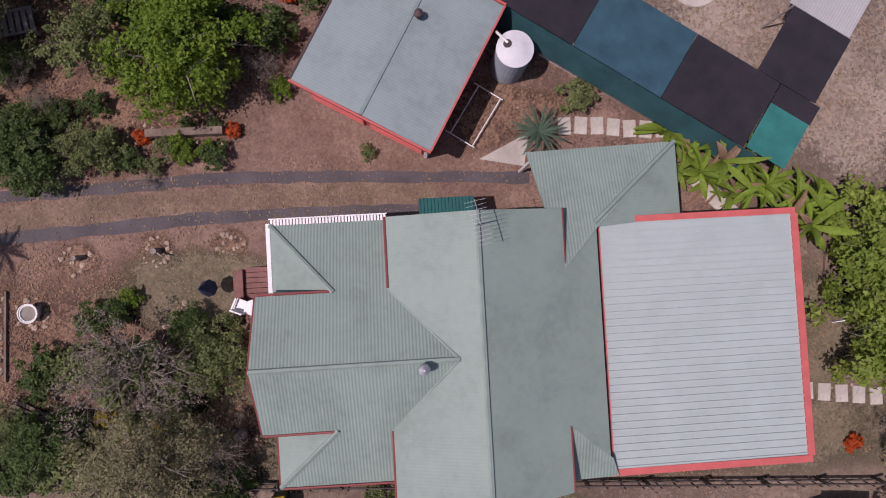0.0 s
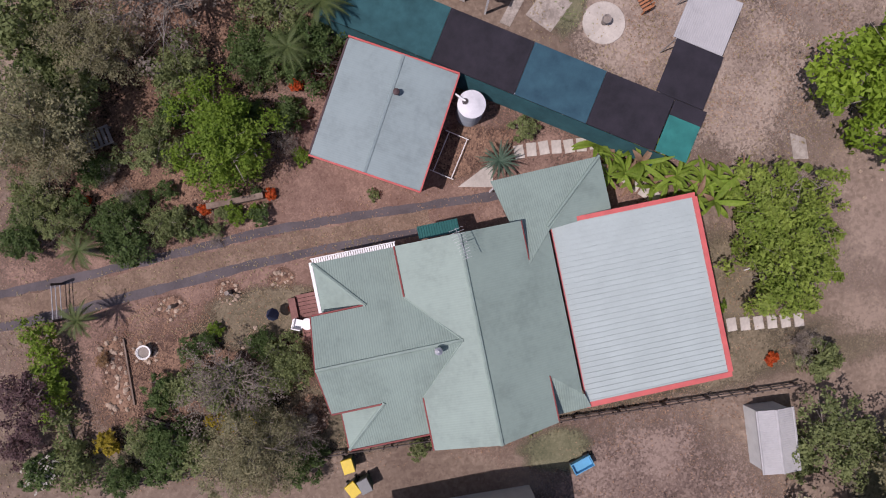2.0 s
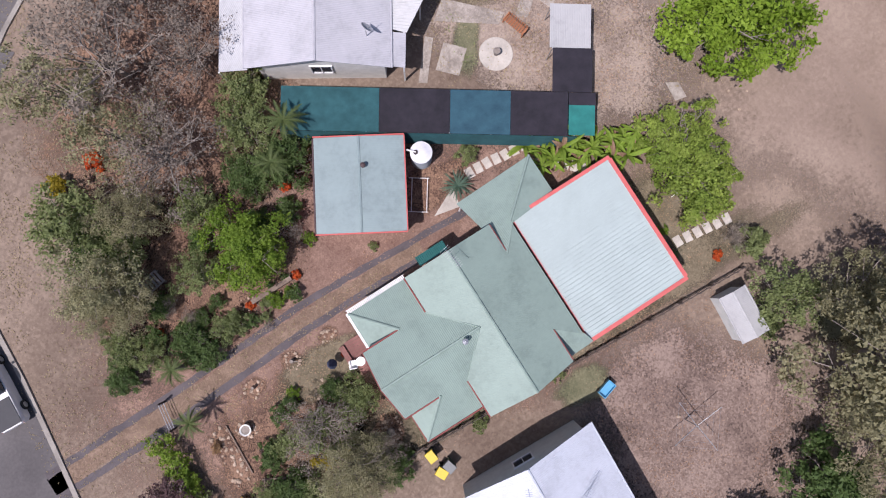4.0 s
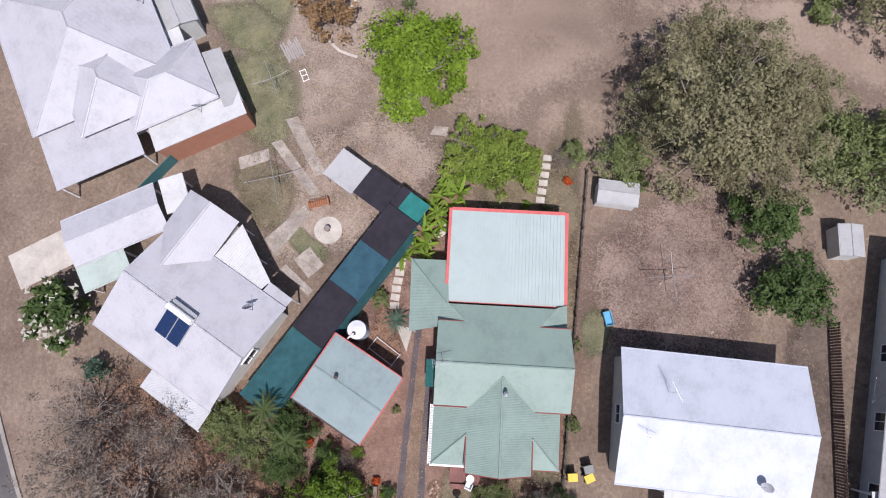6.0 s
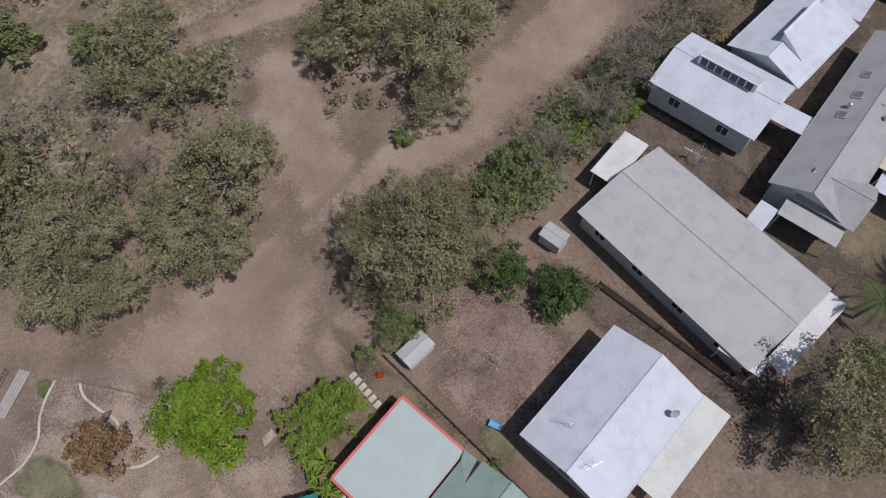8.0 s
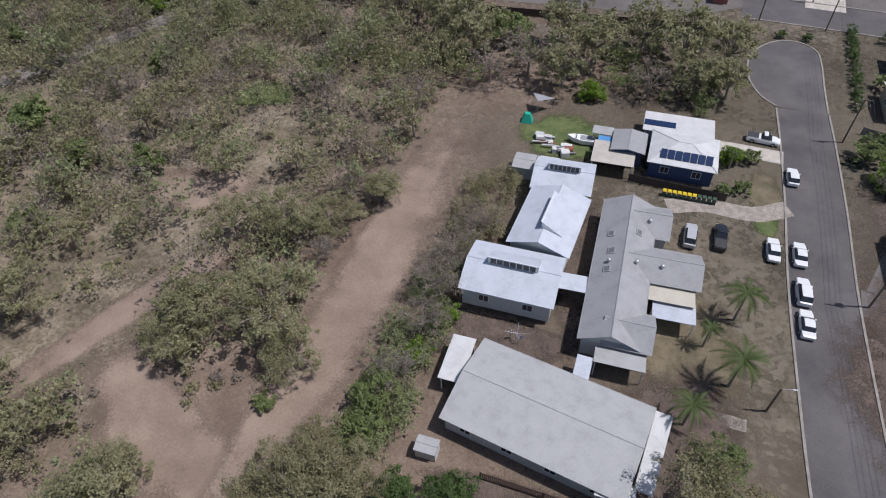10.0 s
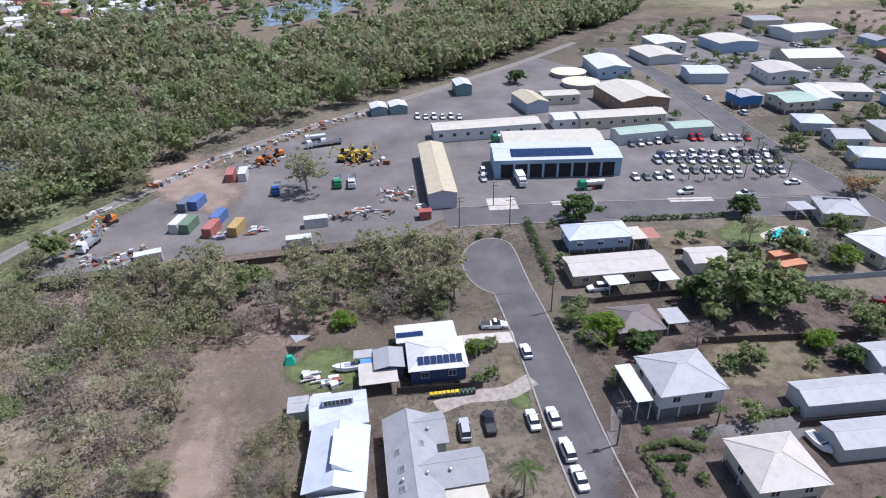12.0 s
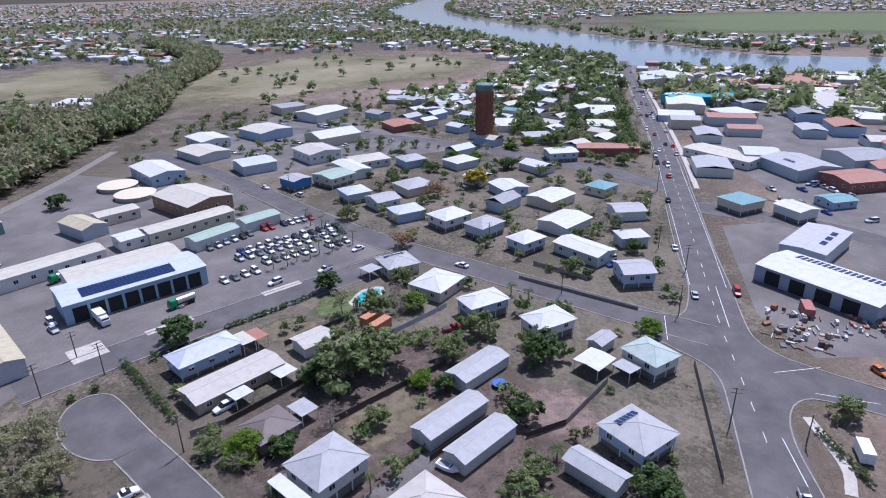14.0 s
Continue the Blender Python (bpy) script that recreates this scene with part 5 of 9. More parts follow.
# ---- trees ----
def leaf_cloud(seed, lobes, n, size, flat=0.5):
    """Small pointed leaves gathered in clumps in overlapping lobes: a ragged crown with gaps."""
    r = np.random.RandomState(seed)
    lob = np.array(lobes)
    wts = lob[:, 3] ** 2
    m = min(n, max(64, n // (34 if n < 7000 else 70)))
    home_ = r.choice(len(lob), m, p=wts / wts.sum())
    d = r.normal(size=(m, 3))
    d[:, 2] = d[:, 2] * 0.8 + 0.28
    d /= np.linalg.norm(d, axis=1)[:, None] + 1e-9
    rad = r.uniform(0.4, 1.1, m) ** 0.6
    clump = lob[home_, :3] + d * (lob[home_, 3] * rad)[:, None] * np.array([1, 1, 0.85])
    own = r.randint(m, size=n)
    spread = (lob[home_, 3] * r.uniform(0.12, 0.25, m))[own][:, None]
    c = clump[own] + np.clip(r.normal(size=(n, 3)), -1.8, 1.8) * spread * np.array([1, 1, 0.6])
    c[:, 2] = np.maximum(c[:, 2], 0.03)
    nrm = d[own] * (1 - flat) + r.normal(size=(n, 3)) * 0.48 + np.array([0, 0, flat])
    nrm /= np.linalg.norm(nrm, axis=1)[:, None] + 1e-9
    a = np.cross(nrm, r.normal(size=(n, 3)))
    a /= np.linalg.norm(a, axis=1)[:, None] + 1e-9
    b = np.cross(nrm, a)
    s = size * 1.15 * r.uniform(0.6, 1.35, n)[:, None]
    return np.stack([c - a * s * 1.1, c + a * s * 0.8 - b * s * 0.75, c + a * s * 0.8 + b * s * 0.75], 1).reshape(-1, 3)


def quads_mesh(name, v, material, k=3):
    """A mesh of separate small faces with k corners each."""
    me = bpy.data.meshes.new(name)
    n = len(v) // k
    me.vertices.add(len(v))
    me.vertices.foreach_set("co", v.astype(np.float32).ravel())
    me.loops.add(len(v))
    me.loops.foreach_set("vertex_index", np.arange(len(v), dtype=np.int32))
    me.polygons.add(n)
    me.polygons.foreach_set("loop_start", np.arange(0, len(v), k, dtype=np.int32))
    me.update(calc_edges=True)
    me.materials.append(material)
    return me


def crown_lobes(seed, R, H, count, spread=0.62):
    r = random.Random(seed)
    out = [(0, 0, H * 0.74, R * 0.5), (R * 0.1, 0, H * 0.48, R * 0.5)]
    for i in range(count):
        t = 2 * math.pi * (i + r.uniform(-0.3, 0.3)) / count
        q = R * spread * r.uniform(0.6, 1.15)
        out.append((q * math.cos(t), q * math.sin(t), H * r.uniform(0.36, 0.8), R * r.uniform(0.26, 0.46)))
    return out


PROTO = {}


def tree_kind(kind, seed, far=0):
    """A tree of unit crown radius 1 m and about its own height, kept as meshes to be shared."""
    key = (kind, seed, far)
    if key in PROTO:
        return PROTO[key]
    spec = {  # leaf, height, lobes, tufts, tuft size, trunk radius, spread
        "gum": ("gum", 2.1, 15, 11500, 0.0205, 0.055, 0.70), "bushgum": ("bush", 2.1, 15, 9500, 0.022, 0.055, 0.70), "gumthin": ("bush", 2.2, 10, 3800, 0.025, 0.045, 0.72), "grey": ("grey", 1.7, 13, 2600, 0.019, 0.04, 0.68),
        "lime": ("lime", 1.15, 13, 12000, 0.028, 0.06, 0.66), "bright": ("bright", 1.2, 12, 12000, 0.025, 0.06, 0.66), "dark": ("dark", 1.35, 11, 5000, 0.038, 0.06, 0.63),
        "mid": ("mid", 1.45, 10, 4000, 0.037, 0.05, 0.66), "orange": ("orange", 1.3, 10, 3000, 0.038, 0.05, 0.62), "yellow": ("yellow", 1.2, 6, 900, 0.08, 0.05, 0.55),
        "shrub": ("mid", 1.05, 7, 1500, 0.06, 0.05, 0.62), "darkshrub": ("dark", 1.05, 7, 1500, 0.06, 0.05, 0.62), "flower": ("dark", 1.1, 8, 2000, 0.06, 0.05, 0.6),
        "plum": ("plum", 1.3, 9, 2600, 0.04, 0.05, 0.62), "fig": ("fig", 1.15, 14, 6200, 0.034, 0.06, 0.62),
        "redshrub": ("red", 0.9, 6, 400, 0.16, 0.05, 0.5), "bluegreen": ("bluegreen", 1.2, 5, 1200, 0.07, 0.05, 0.45), "brightshrub": ("bright", 1.0, 7, 1500, 0.06, 0.05, 0.62),
    }[kind]
    leaf, H, lobes, n, size, tr, spread = spec
    if far == 2:
        n, size = (int(n * 0.48), size * 1.75) if kind in ("mid", "dark", "bright") else (int(n * 0.3), size * 1.6)
    elif far == 0:
        n, size = int(n * 1.25), size * 0.86
    lb = crown_lobes(seed * 7 + 3, 1.0, H, lobes, spread)
    crown = quads_mesh("crown", leaf_cloud(seed, lb, n, size), LEAF[leaf])
    g, r = Geo(), random.Random(seed)
    bend = (r.uniform(-0.06, 0.06), r.uniform(-0.06, 0.06), H * 0.35)
    g.tube((0, 0, -0.02), bend, tr, tr * 0.72, 7)
    for x, y, z, q in lb:
        mid = (bend[0] + x * 0.45, bend[1] + y * 0.45, bend[2] + (z - bend[2]) * 0.55)
        g.tube(bend, mid, tr * 0.5, tr * 0.3, 5)
        g.tube(mid, (x, y, z + q * 0.2), tr * 0.3, tr * 0.07, 5)
        for k in range((11, 8, 3)[far] if kind == "grey" else (4, 2, 0)[far]):
            t = r.uniform(0.15, 0.95)
            fork = [a + (b - a) * t for a, b in zip(mid, (x, y, z + q * 0.2))]
            g.tube(fork, (x + r.uniform(-q, q) * 1.1, y + r.uniform(-q, q) * 1.1, z + r.uniform(-0.2, 0.6) * q), tr * 0.13, tr * 0.03, 3)
    trunk = g.mesh("trunk")
    trunk.materials.append(BARK)
    bloom = None
    if kind == "flower":
        bloom = quads_mesh("blossom", leaf_cloud(seed + 50, [(a, b, c + 0.03, d * 1.04) for a, b, c, d in lb], 260, 0.05, 0.9), LEAF["blossom"])
    PROTO[key] = (trunk, crown, bloom)
    return PROTO[key]


LABEL = {
    "bushgum": ("tall bush gum with airy grey-green foliage", "tree"), "gum": ("tall gum tree with sparse olive-grey foliage", "tree"), "gumthin": ("thin airy gum tree with dull olive leaves", "tree"), "grey": ("nearly leafless grey twiggy tree", "tree"),
    "lime": ("spreading tree with bright lime-green leaves", "tree"), "bright": ("leafy tree with bright green foliage", "tree"), "dark": ("dense dark green leafy tree", "tree"),
    "mid": ("medium green bushy tree", "tree"), "orange": ("tree with orange-brown and green foliage", "tree"), "yellow": ("golden yellow rounded shrub", "shrub"),
    "plum": ("small tree with dull purple-brown leaves", "tree"), "fig": ("broad rounded fig tree with dense olive-green leaves", "tree"),
    "shrub": ("dusty green garden shrub", "shrub"), "darkshrub": ("dark green rounded shrub", "shrub"), "flower": ("tree covered with small white flowers", "tree"),
    "redshrub": ("flame-red leafed garden plant", "shrub"), "bluegreen": ("rounded blue-green conical shrub", "shrub"), "brightshrub": ("bright green garden shrub", "shrub"),
}
SHRUBS = ("yellow", "shrub", "darkshrub", "redshrub", "bluegreen", "brightshrub")


def tree(kind, x, y, radius, seed=0, stretch=1.0):
    trunk, crown, bloom = tree_kind(kind, seed % 3, 0 if math.hypot(x, y) < 24 else (1 if math.hypot(x, y) < 78 else 2))
    lab, cat = LABEL[kind]
    ob = thing("shrub" if kind in SHRUBS else "tree", pose(x, y, 0, 0, 0, (seed * 77 + x * 13) % 360) @ Matrix.Diagonal((radius, radius, radius * stretch, 1)), lab, cat)
    part("trunk", trunk, None, ob)
    part("crown", crown, None, ob)
    if bloom:
        part("blossom", bloom, None, ob, "small white flowers")
    return ob


def frond_geo(length, droop, width, seed, leaflets=14):
    """One palm frond along +x: a bowed midrib with pointed leaflets joined to it on both sides."""
    vs, fs, r = [], [], random.Random(seed)
    for i in range(leaflets + 1):
        t = i / leaflets
        x, z = length * t * (1 - 0.18 * t), length * (0.32 * t - droop * t * t)
        rib = 0.012 * length * (1.1 - t)
        vs += [(x, -rib, z), (x, rib, z)]
    for i in range(leaflets):
        k, t = 2 * i, (i + 1) / leaflets
        fs.append((k, k + 2, k + 3, k + 1))
        w = width * math.sin(math.pi * min(1, 0.12 + 0.88 * t)) * r.uniform(0.8, 1.1) + 0.02
        for s, a in ((-1, 0), (1, 1)):
            x, y, z = vs[k + 2 + a]
            n = len(vs)
            vs += [(x + w * 0.4, y + s * w * 0.5, z - w * 0.08), (x + w * 0.78, y + s * w, z - w * 0.35)]
            fs.append((k + a, n, n + 1, k + 2 + a))
    return Geo().add(vs, fs)


def palm(x, y, h, size, seed, label="tall palm with arching green fronds", category="palm", kind="palm", fronds=15, droop=0.62, width=0.4):
    ob = thing(kind if kind != "palm" else "palm_tree", pose(x, y, 0, 0, 0, seed * 37), label, category)
    r = random.Random(seed)
    g = Geo()
    z0 = 0.0
    for k in range(6):
        g.tube((0, 0, h * k / 6), (0, 0, h * (k + 1) / 6), 0.17 - 0.012 * k, 0.16 - 0.012 * k, 8)
    part("trunk", g, BARK, ob)
    for k in range(fronds):
        v = frond_geo(size * r.uniform(0.8, 1.1), droop * r.uniform(0.5, 1.5), width * size * 0.5, k)
        f = part("frond", v, LEAF["bluegreen" if kind == "yucca" else "palm"], ob)
        f.matrix_local = pose(0, 0, h, 0, r.uniform(-28, 8), 360 * k / fronds + r.uniform(-9, 9))
    return ob


def banana(x, y, h, size, seed):
    """A clump of banana plants with broad arching leaves."""
    ob = thing("banana_plant", pose(x, y, 0, 0, 0, seed * 53), "banana plant with broad yellow-green leaves", "plant", "banana plants by the fence")
    r = random.Random(seed)
    part("stem", Geo().tube((0, 0, 0), (0.05, 0, h), 0.1, 0.07), LEAF["banana"], ob)
    for k in range(9):
        g = Geo()
        L, w = size * r.uniform(0.6, 1.3), size * r.uniform(0.055, 0.1)
        vs = []
        for i in range(7):
            t = i / 6
            xx, zz = L * t * (1 - 0.15 * t), L * (0.5 * t - 0.62 * t * t)
            ww = w * math.sin(math.pi * (0.08 + 0.9 * t)) + 0.015
            vs += [(xx, -ww, zz + ww * 0.3), (xx, 0, zz), (xx, ww, zz + ww * 0.3)]
        fs = []
        for i in range(6):
            fs += [(3 * i, 3 * i + 3, 3 * i + 4, 3 * i + 1), (3 * i + 1, 3 * i + 4, 3 * i + 5, 3 * i + 2)]
        f = part("leaf", g.add(vs, fs), LEAF["litter" if r.random() < 0.14 else "banana"], ob)
        f.matrix_local = pose(0, 0, h, r.uniform(-25, 25), r.uniform(-48, 22), 40 * k + r.uniform(-24, 24))
    return ob


GARDEN = [
    ("bright", -8.9, 8.1, 2.9), ("fig", 17.7, -1.6, 2.9), ("fig", 18.3, 1.3, 2.8), ("lime", 24.8, 6.5, 4.5), ("flower", 1.7, 31.3, 3.1), ("bluegreen", -2.1, 27.9, 1.2), ("shrub", 6, 7.3, 0.9), ("dark", -4.5, 12.2, 2),
    ("orange", 29.6, 15.0, 3.0), ("dark", 10, -23.3, 3), ("dark", 15.6, -21.5, 2.9), ("mid", -15.8, 12.1, 2), ("gum", -16.8, 9.3, 2.2), ("darkshrub", -11.6, 10.2, 1.2), ("mid", -12.6, 8.6, 1.6), ("darkshrub", -5.9, 9.6, 1),
    ("shrub", -9.9, 4.9, 0.6), ("dark", -17, 12.6, 1.9), ("shrub", -2.2, 4.9, 0.4), ("brightshrub", 14.9, -3.2, 0.5), ("darkshrub", 14.7, -4.9, 0.4), ("grey", 18.6, -5.6, 1), ("redshrub", 17.2, -6.4, 0.3), ("darkshrub", 11.7, 4.3, 0.6),
]
FRONT = [
    ("darkshrub", -12.4, -1.7, 0.79), ("darkshrub", -11.5, -1.4, 0.79), ("brightshrub", -11, -0.9, 0.57), ("dark", -8.8, -1.9, 0.89), ("mid", -7.4, -3, 1.43), ("shrub", -8.2, -2.5, 0.89), ("grey", -10.1, -3.4, 2.42), ("shrub", -10.5, -3.8, 1.91),
    ("shrub", -12, -3.2, 1.15), ("shrub", -8.5, -3.8, 1.15), ("darkshrub", -14, -3.4, 1.02), ("darkshrub", -14.1, -4.3, 0.84), ("shrub", -13.1, -3.5, 1.02), ("shrub", -9.3, -4.9, 1.15), ("yellow", -11.1, -5.7, 0.66), ("yellow", -9.7, -5.6, 0.46),
    ("yellow", -17.0, -5.7, 0.85), ("plum", -20.3, -3.0, 1.7), ("plum", -20.9, -5.0, 1.3), ("flower", -20.3, -6.6, 1.2), ("orange", -16.85, -1.65, 0.42), ("mid", -18.7, 6.9, 1.3), ("dark", -19.7, 4.9, 1.2), ("mid", -17.5, 5.4, 1.2), ("dark", -15.9, 7.8, 1.0), ("gumthin", -17.1, 8.8, 1.6), ("darkshrub", -15.2, 5.4, 0.8), ("darkshrub", -16.9, 6.3, 0.9), ("redshrub", -16.6, 6.5, 0.35), ("dark", -13.9, 5.9, 0.7), ("darkshrub", -19.2, 6.0, 1.0), ("gumthin", -18.6, 9.6, 2.0), ("darkshrub", -14.7, -7.4, 1.0), ("dark", -16.4, -7.6, 1.1), ("yellow", -11.9, -5.4, 0.43), ("gum", -9.2, -6.7, 2.17), ("gumthin", -10.7, -7.1, 1.91), ("grey", -7.4, -6.4, 1.53), ("dark", -13.9, -6.2, 1.4), ("shrub", -12.8, -6.9, 1.4), ("dark", -7.6, -7.9, 1.4), ("gumthin", -8.4, -6.1, 1.4),
    ("mid", -15.1, -5.8, 1.02), ("darkshrub", -6.7, -7.7, 0.76), ("darkshrub", -12.5, 6.4, 0.71), ("mid", -12.8, 4.7, 1.02), ("shrub", -12, 4.3, 0.73), ("darkshrub", -11.2, 4.3, 0.63), ("brightshrub", -9.1, 4.6, 0.51), ("brightshrub", -8.3, 4.8, 0.55),
    ("darkshrub", -9.2, 5.9, 0.37), ("darkshrub", -8.1, 5.8, 0.39), ("dark", -14.5, 3.8, 1.34), ("dark", -15, 4.9, 1.34), ("shrub", -14.4, 6, 0.8), ("grey", -14.3, 6.4, 0.73), ("shrub", -15.3, 8.2, 0.85), ("grey", -15.2, 7.6, 0.73),
    ("darkshrub", -5.9, 9.3, 1.1), ("grey", -6.2, 8.2, 0.85), ("brightshrub", -5.6, 7.3, 0.58), ("darkshrub", -7.9, 9.7, 1.22), ("shrub", -10.3, 4.1, 0.49), ("grey", -10.4, 3.6, 0.41),
]
for i, (k, x, y, q) in enumerate(GARDEN + FRONT):
    tree(k, x, y, q, i)
STREET_GUMS = [
    ("grey", -10.9, 22.2, 4.8), ("grey", -9.3, 26.4, 3.6), ("grey", -10.3, 15.4, 3.8), ("gumthin", -12.2, 17.6, 2.8), ("grey", -6.4, 20.6, 3.0), ("mid", -4.6, 17.2, 1.9), ("grey", -5.7, 26.6, 3.6),
    ("gumthin", -14.0, 21.3, 3.0), ("mid", -17.5, 14.6, 2.8), ("mid", -5.7, 15.0, 2.0), ("gumthin", -17.2, 10.1, 2.6), ("yellow", -17.9, 17.7, 1.0), ("redshrub", -15.2, 18.2, 0.8),
    ("mid", -10.7, 12.0, 1.8), ("gum", -13.9, 13.2, 2.1), ("dark", -7.0, 12.5, 1.6), ("darkshrub", -8.0, 4.6, 0.7), ("shrub", -12.1, 4.8, 1.0),
    ("redshrub", -7.4, 5.6, 0.4), ("redshrub", -10.8, 5.3, 0.4), ("redshrub", -5.4, 11.0, 0.5), ("brightshrub", -9.3, 5.0, 0.6),
]
for i, (k, x, y, q) in enumerate(STREET_GUMS):
    tree(k, x, y, q, i + 5, 1.15 if "gum" in k else 1.0)
BACK_TREES = [
    ("gum", 21.4, -15.6, 5.4), ("gum", 26.6, -17.6, 4.0), ("gum", 25.0, -22.8, 3.2), ("gum", 19.6, -20.4, 3.8), ("gum", 25.2, -14.0, 3.8), ("gum", 24.5, -19.8, 3.8), ("mid", 21.9, -30.3, 3.6), ("grey", 21.5, -34.4, 3.4), ("brightshrub", 20.5, -38.5, 2.4),
    ("grey", 20.8, -42.5, 3.8), ("mid", 22.0, -27.0, 3.0), ("grey", 21.6, -48.5, 4.2), ("grey", 21.8, -54.5, 4.0), ("grey", 21.0, -61, 3.6), ("brightshrub", 19.4, -45.0, 2.6),
    ("gum", 22.3, -12.2, 3.0), ("mid", 19.2, -10.5, 2.3), ("shrub", 19.5, -6.5, 1.4), ("shrub", 17.6, -11.8, 1.2), ("gum", -13.6, -29.7, 5.2), ("mid", -14.8, -36.8, 3.0), ("shrub", 4.4, -8.0, 0.6), ("shrub", -1.6, -8.3, 0.7),
]
for i, (k, x, y, q) in enumerate(BACK_TREES):
    tree(k, x, y, q, i + 2, 1.0)
FENCE_GUMS = [
    ("bushgum", 46.0, -112, 5.6), ("bushgum", 38.0, -108, 6.2), ("grey", 26.0, -104, 6.6), ("bushgum", 15.2, -110, 6.2), ("bushgum", 7.5, -118, 6.4), ("bushgum", -0.4, -114, 7.0), ("bushgum", -8.5, -117, 6.0),
    ("grey", 32.0, -100, 5.1), ("bushgum", 22.0, -118, 5.6), ("bushgum", -9.6, -108.5, 4.1), ("bright", 13.0, -101.0, 2.6), ("bushgum", 54, -116, 5.0), ("grey", 3.5, -104, 5.0), ("bushgum", 19, -103, 5.2), ("bushgum", -4, -106.5, 5.0), ("mid", 33, -114, 5.0), ("bushgum", 44, -120, 5.4), ("bushgum", 28.0, -168.4, 6.4), ("mid", 83.7, -133.7, 5.4), ("bushgum", 76.7, -172.0, 4.6), ("mid", 101.5, -123, 5.0),
]
for i, (k, x, y, q) in enumerate(FENCE_GUMS):
    tree(k, x, y, q, i + 1, 0.95)
EAST_TREES = [
    ("dark", -44.2, -140.9, 5.6), ("dark", -86.7, -139.0, 4.4), ("mid", -66.0, -99.0, 8.6), ("mid", -74.0, -98.0, 7.0), ("dark", -58.8, -102.2, 4.6), ("bright", -36.4, -92.4, 4.2), ("mid", -86.1, -88.5, 4.6),
    ("mid", -99.2, -91.0, 4.8), ("dark", -101.7, -73.0, 5.8), ("dark", -81.4, -62.8, 4.4), ("bright", -128.8, -61.5, 3.6), ("mid", -36.0, -80.0, 2.2), ("mid", -31.6, -97.0, 2.8), ("grey", -52.8, -88.0, 3.6),
    ("mid", -126.4, -17.7, 3.6), ("dark", -51.8, -278.6, 5.0), ("mid", -87.9, -118.0, 5.0), ("mid", -105.5, -126.8, 3.6),
]
EAST_MORE = [
    ("mid", -70.3, -50.5, 3.4), ("mid", -64.6, -49.5, 4.0), ("dark", -82.3, -34.6, 4.2), ("orange", -122.8, -148.5, 4.4), ("yellow", -186.9, -176.2, 7.0), ("orange", -167.9, -179.0, 5.4), ("dark", -171.9, -90.8, 3.4),
    ("darkshrub", -38.5, -60.5, 1.2), ("shrub", -41.0, -58.5, 1.3), ("darkshrub", -44.0, -66.5, 1.4), ("shrub", -36.4, -68.2, 1.0), ("mid", -45.5, -49.0, 2.4), ("shrub", -37.8, -54.2, 1.1), ("dark", -40.5, -47.5, 2.0), ("mid", -144.8, -95.6, 3.8), ("gum", -10.6, -121.5, 0.9), ("darkshrub", -18.0, -134.6, 1.4), ("darkshrub", -22.8, -134.6, 1.4), ("dark", -41.8, -88.0, 3.4), ("mid", -34.0, -101, 2.6), ("bright", -11.9, -90.5, 2.1), ("mid", -15.0, -91.5, 1.6), ("shrub", -14.0, -83.5, 1.8), ("shrub", -11.5, -82.5, 1.5),
]
for i, (k, x, y, q) in enumerate(EAST_TREES + EAST_MORE):
    tree(k, x, y, q, i + 3, 0.9)
for i, (x, y, h, s) in enumerate(((-15.0, -58.0, 5.6, 3.6), (-15.2, -47.8, 5.8, 4.0), (-10.9, -41.0, 4.6, 3.2), (-11.8, -52.5, 4.0, 1.8), (-16.3, 3.9, 2.2, 1.3), (-16.9, 0.6, 2.0, 1.3), (-5.1, 12.1, 2.8, 1.6), (-3.2, 13.9, 3.2, 1.7), (-11.8, -88.6, 3.2, 1.6), (-47.5, -68.5, 3.6, 1.7), (-121.3, -99.8, 3.0, 2.2), (-121.9, -94.2, 3.0, 2.2), (-77.0, -51, 2.6, 2.4))):
    palm(x, y, h, s, i)
for i in range(14):
    x, y = ((-83 - i * 4.2, -163.5 + (i % 2) * 1.2) if i < 8 else (-113.5 + (i % 2) * 1.5, -193 + (i - 8) * 5.2))
    palm(x, y, 4.5, 2.2, 40 + i, "slender palm beside the car park", "palm", fronds=9)
palm(4.4, 5.7, 0.9, 1.4, 77, "spiky yucca with long drooping leaves", "yucca", "yucca", 34, 0.35, 0.16)
for i in range(24):
    t = i / 23
    banana(9.5 + 6.6 * t + 0.5 * math.sin(i * 2.1), 5.2 - 2.7 * t + 0.75 * math.cos(i * 1.7), 0.5 + 0.45 * (i % 3), 1.2 if i % 4 else 1.6, i)

# ---- bush, forest and the far town ----
rnd = random.Random(11)


def near_line(x, y, line, d):
    return any(abs(q.x - x) < d and abs(q.y - y) < d for q in line)


TRACKS = smooth_line([(28, 14), (33, 0), (33, -9), (39, -18), (31.5, -27), (31.5, -34), (32.5, -50), (31.7, -70), (30, -84), (22, -87)], 2.0)
SIDE = smooth_line([(40, -18), (50, -22), (61, -22), (77, -12)], 2.0)
FARPATH = smooth_line([(57, -70), (57, -50), (60, -30), (61, -22)], 2.0)
